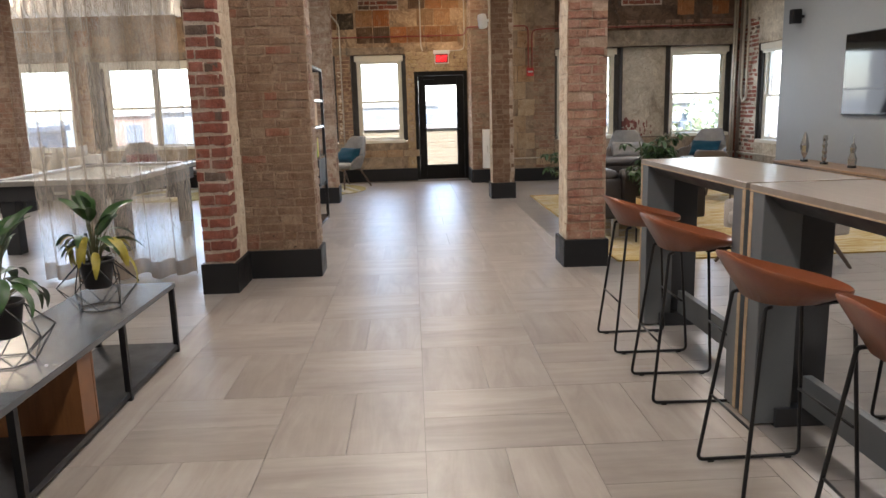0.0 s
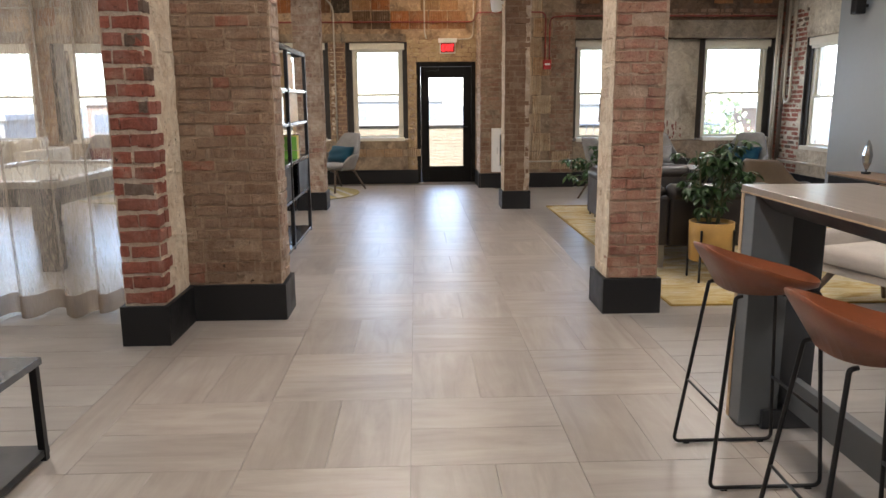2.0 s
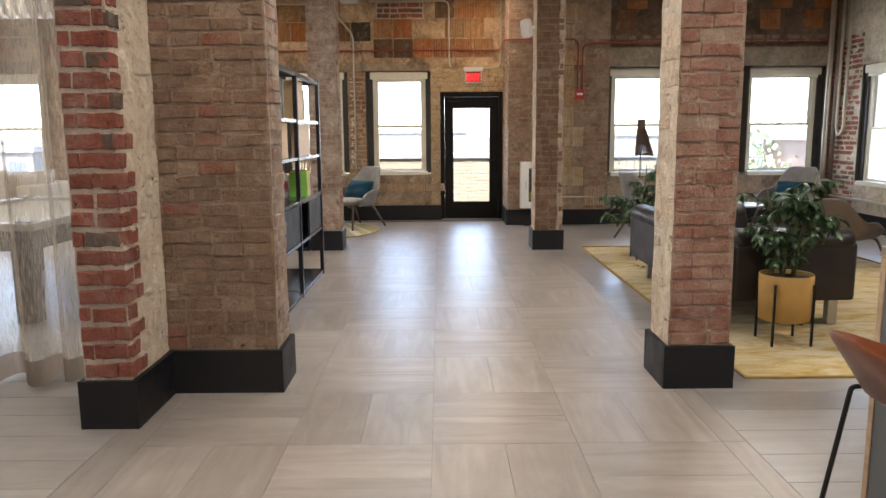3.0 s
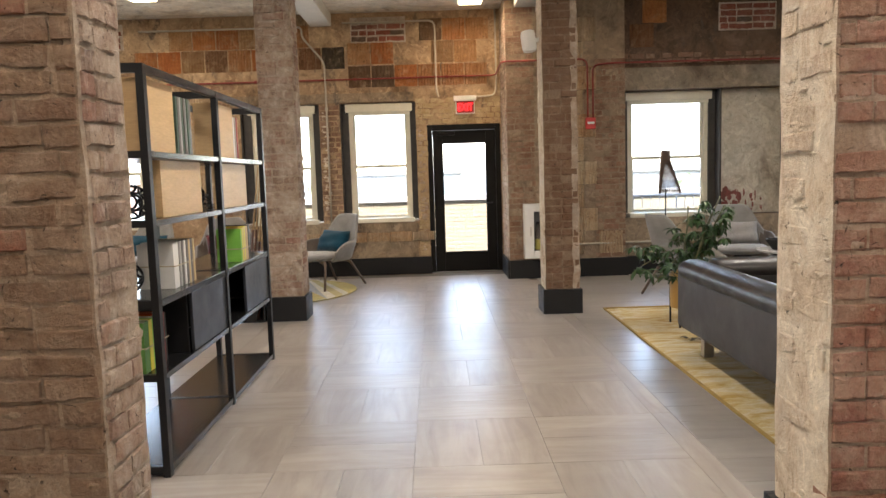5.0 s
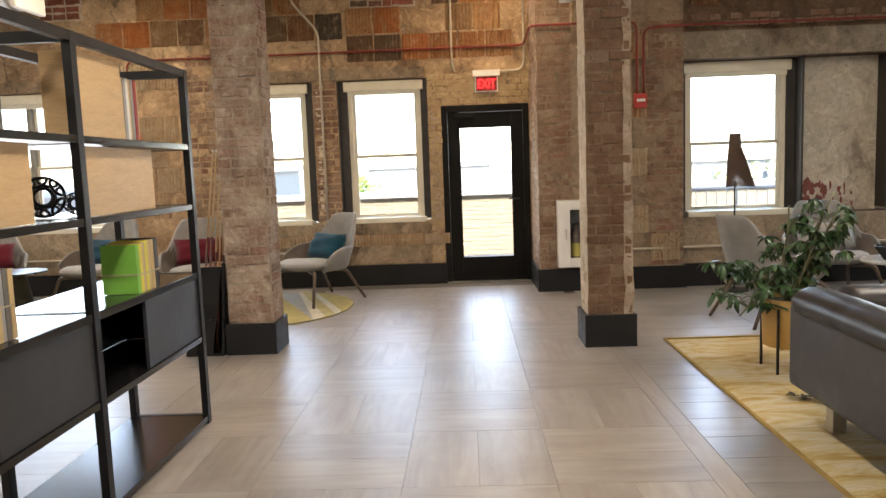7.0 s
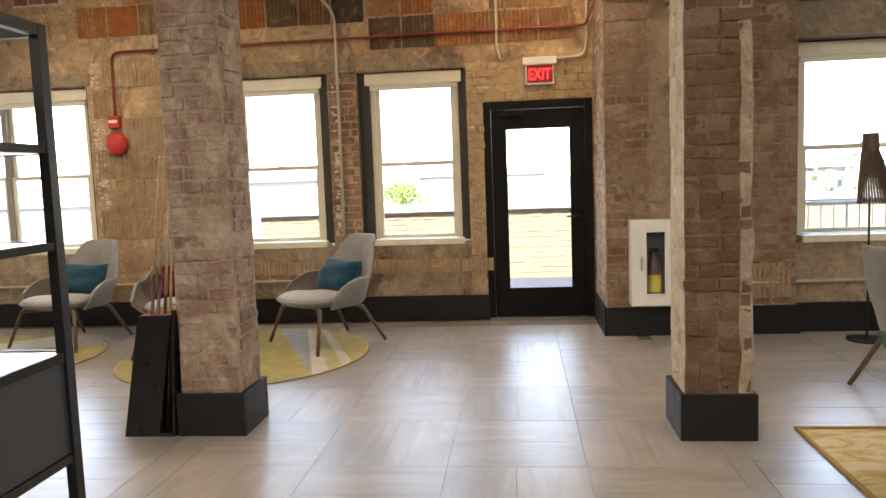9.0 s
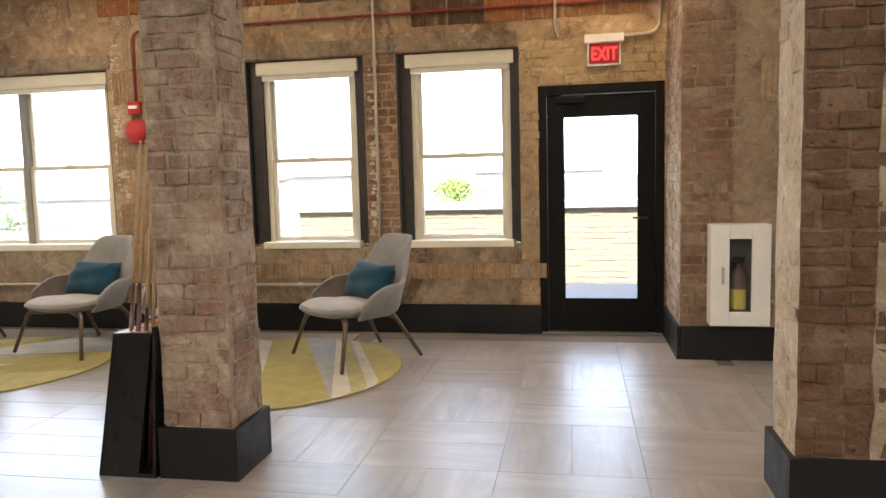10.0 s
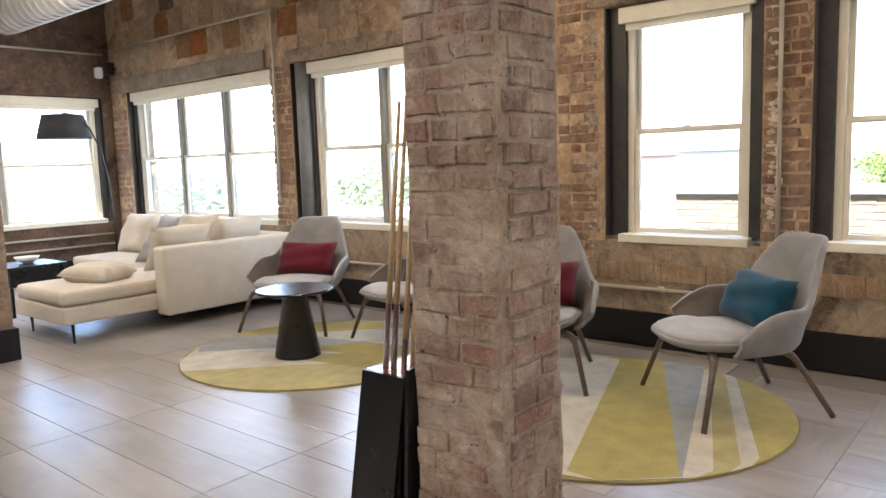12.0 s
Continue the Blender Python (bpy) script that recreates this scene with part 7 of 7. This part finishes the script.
part("cylinder", bm, plain("extinguisher_dark", (0.05, 0.03, 0.02), 0.35), fe, smooth=True)
bm = bmesh.new()
lathe(bm, [(0.0556, 0.10), (0.0562, 0.10), (0.0562, 0.24), (0.0556, 0.24)], 20)
part("label_band", bm, plain("label_yellow", (0.34, 0.29, 0.05), 0.5), fe)
part("valve", boxes((-0.04, 0.04, -0.015, 0.015, 0.43, 0.47), bev=0.004), BLACK_METAL, fe)


def wall_speaker(m, label, dark):
    t = thing("wall_speaker", m, label, "loudspeaker")
    part("cabinet", boxes((-0.07, 0.07, -0.20, -0.06, -0.11, 0.11), bev=0.02 if dark else 0.05), BLACK_METAL if dark else WHITE_PAINT, t)
    part("bracket", boxes((-0.015, 0.015, -0.07, 0.0, -0.02, 0.02)), BLACK_METAL if dark else WHITE_PAINT, t)


wall_speaker(pose(1.985, 11.80, 2.72, 8, 0, -90), "white loudspeaker bracketed to the pillar", False)
wall_speaker(pose(6.85, 11.78, 2.66, 0, 0, -90), "black loudspeaker bracketed to the grey wall", True)
wall_speaker(pose(-9.415, 14.80, 2.75, 0, 0, 90) @ Matrix.Scale(0.7, 4), "small white loudspeaker bracketed to the side wall", False)
wall_speaker(pose(-9.21, 14.99, 2.80) @ Matrix.Scale(0.75, 4), "small black loudspeaker in the corner of the room", True)
ol = thing("wall_socket", pose(-4.75, 14.98, 0.42), "small steel junction box on the wall", "socket")
part("box", boxes((-0.05, 0.05, -0.05, 0.004, -0.055, 0.055), bev=0.005), STEEL, ol)


# ---- remains of red paint between the east windows ----
flakes = thing("paint_flakes", pose(0, 14.438, 0), "flaking remains of red paint on the plaster", "paint", kind="structure")
prng = random.Random(14)
bm = bmesh.new()
for k in range(46):
    u = prng.random()
    cx, cz = 4.78 + 0.60 * u, prng.uniform(0.84, 1.10) - 0.07 * u
    wd, ht = prng.uniform(0.012, 0.042) * (1.25 - u), prng.uniform(0.02, 0.075) * (1.2 - 0.6 * u)
    ring = []
    for j in range(9):
        a = 2 * math.pi * j / 9
        q = prng.uniform(0.6, 1.25)
        ring.append(bm.verts.new((cx + wd * q * math.cos(a), -0.0035 - 0.00012 * k, cz + ht * q * math.sin(a))))
    bm.faces.new(ring)
part("flake", bm, plain("old_red_paint", (0.22, 0.065, 0.05), 0.7, var=0.35, scale=22), flakes)


# ---- floor pieces ----
def slab_mesh(w, d, material, name="tile", g=0.0009):
    """One porcelain tile, w along its grain, with eased edges."""
    bm = bmesh.new()
    box(bm, -w / 2 + g, w / 2 - g, -d / 2 + g, d / 2 - g, -0.010, 0.0)
    e = [x for x in bm.edges if all(abs(v.co.z) < 1e-6 for v in x.verts)]
    bmesh.ops.bevel(bm, geom=e, offset=0.0005, segments=1, affect="EDGES")
    bmesh.ops.recalc_face_normals(bm, faces=bm.faces)
    me = bpy.data.meshes.new(name)
    bm.to_mesh(me)
    bm.free()
    me.materials.append(material)
    return me


MOD = 0.68
half = slab_mesh(MOD, MOD / 2, TILE)
frng = random.Random(31)
for r in range(-9, 18):
    for c in range(4):
        x0, y0 = -0.62 + MOD * c, 3.09 + MOD * r
        if y0 + MOD > 15.0:
            continue
        along_y = (r + c) % 2 == 1
        for k in range(2):
            o = MOD * (0.25 + 0.5 * k)
            m = pose(x0 + o, y0 + MOD / 2, 0, 0, 0, 90 if frng.random() < 0.5 else -90) if along_y else pose(x0 + MOD / 2, y0 + o, 0, 0, 0, 0 if frng.random() < 0.5 else 180)
            piece("tile", half, floor, m)
strip_l, strip_r = slab_mesh(1.36, 0.185, TILE), slab_mesh(1.36, 0.115, TILE)
for k in range(-3, 10):
    y = 1.05 + 1.36 * k
    if y < 14.4:
        piece("tile", strip_l, floor, pose(-0.7125, y, 0, 0, 0, 90))
        piece("tile", strip_r, floor, pose(2.1575, y, 0, 0, 0, 90))
plank = slab_mesh(1.22, 0.27, PLANK, "plank_tile", 0.0016)
rest = []


def plank_field(x_edge, sign, n, near):
    for r in range(-20, 55):
        y = 0.135 + 0.27 * r
        if y > 15.0 or y < -2.9:
            continue
        for c in range(n):
            x = x_edge + sign * (0.61 + 1.22 * c)
            rot = 0 if frng.random() < 0.5 else 180
            if near(c, y):
                piece("plank_tile", plank, floor, pose(x, y, 0, 0, 0, rot))
            else:
                rest.append((x, y))


plank_field(-0.805, -1, 8, lambda c, y: c < 4 and y > 10.5 or c < 1 and 3 < y <= 10.5)
plank_field(2.215, 1, 4, lambda c, y: c < 1 and y > 3.0)
verts, faces = [], []
for x, y in rest:
    w, d = 0.608, 0.133
    b = len(verts)
    verts += [(x + sx * w, y + sy * d, z) for z in (-0.010, 0.0) for sx, sy in ((-1, -1), (1, -1), (1, 1), (-1, 1))]
    faces += [(b + 4, b + 5, b + 6, b + 7), (b, b + 1, b + 5, b + 4), (b + 1, b + 2, b + 6, b + 5), (b + 2, b + 3, b + 7, b + 6), (b + 3, b, b + 4, b + 7)]
me = bpy.data.meshes.new("plank_tiles")
me.from_pydata(verts, [], faces)
me.materials.append(PLANK)
pf = new("plank_tiles", me)
pf.parent = floor
tagged(pf, "grey stone-look plank tiles laid in rows", kind="stuff")
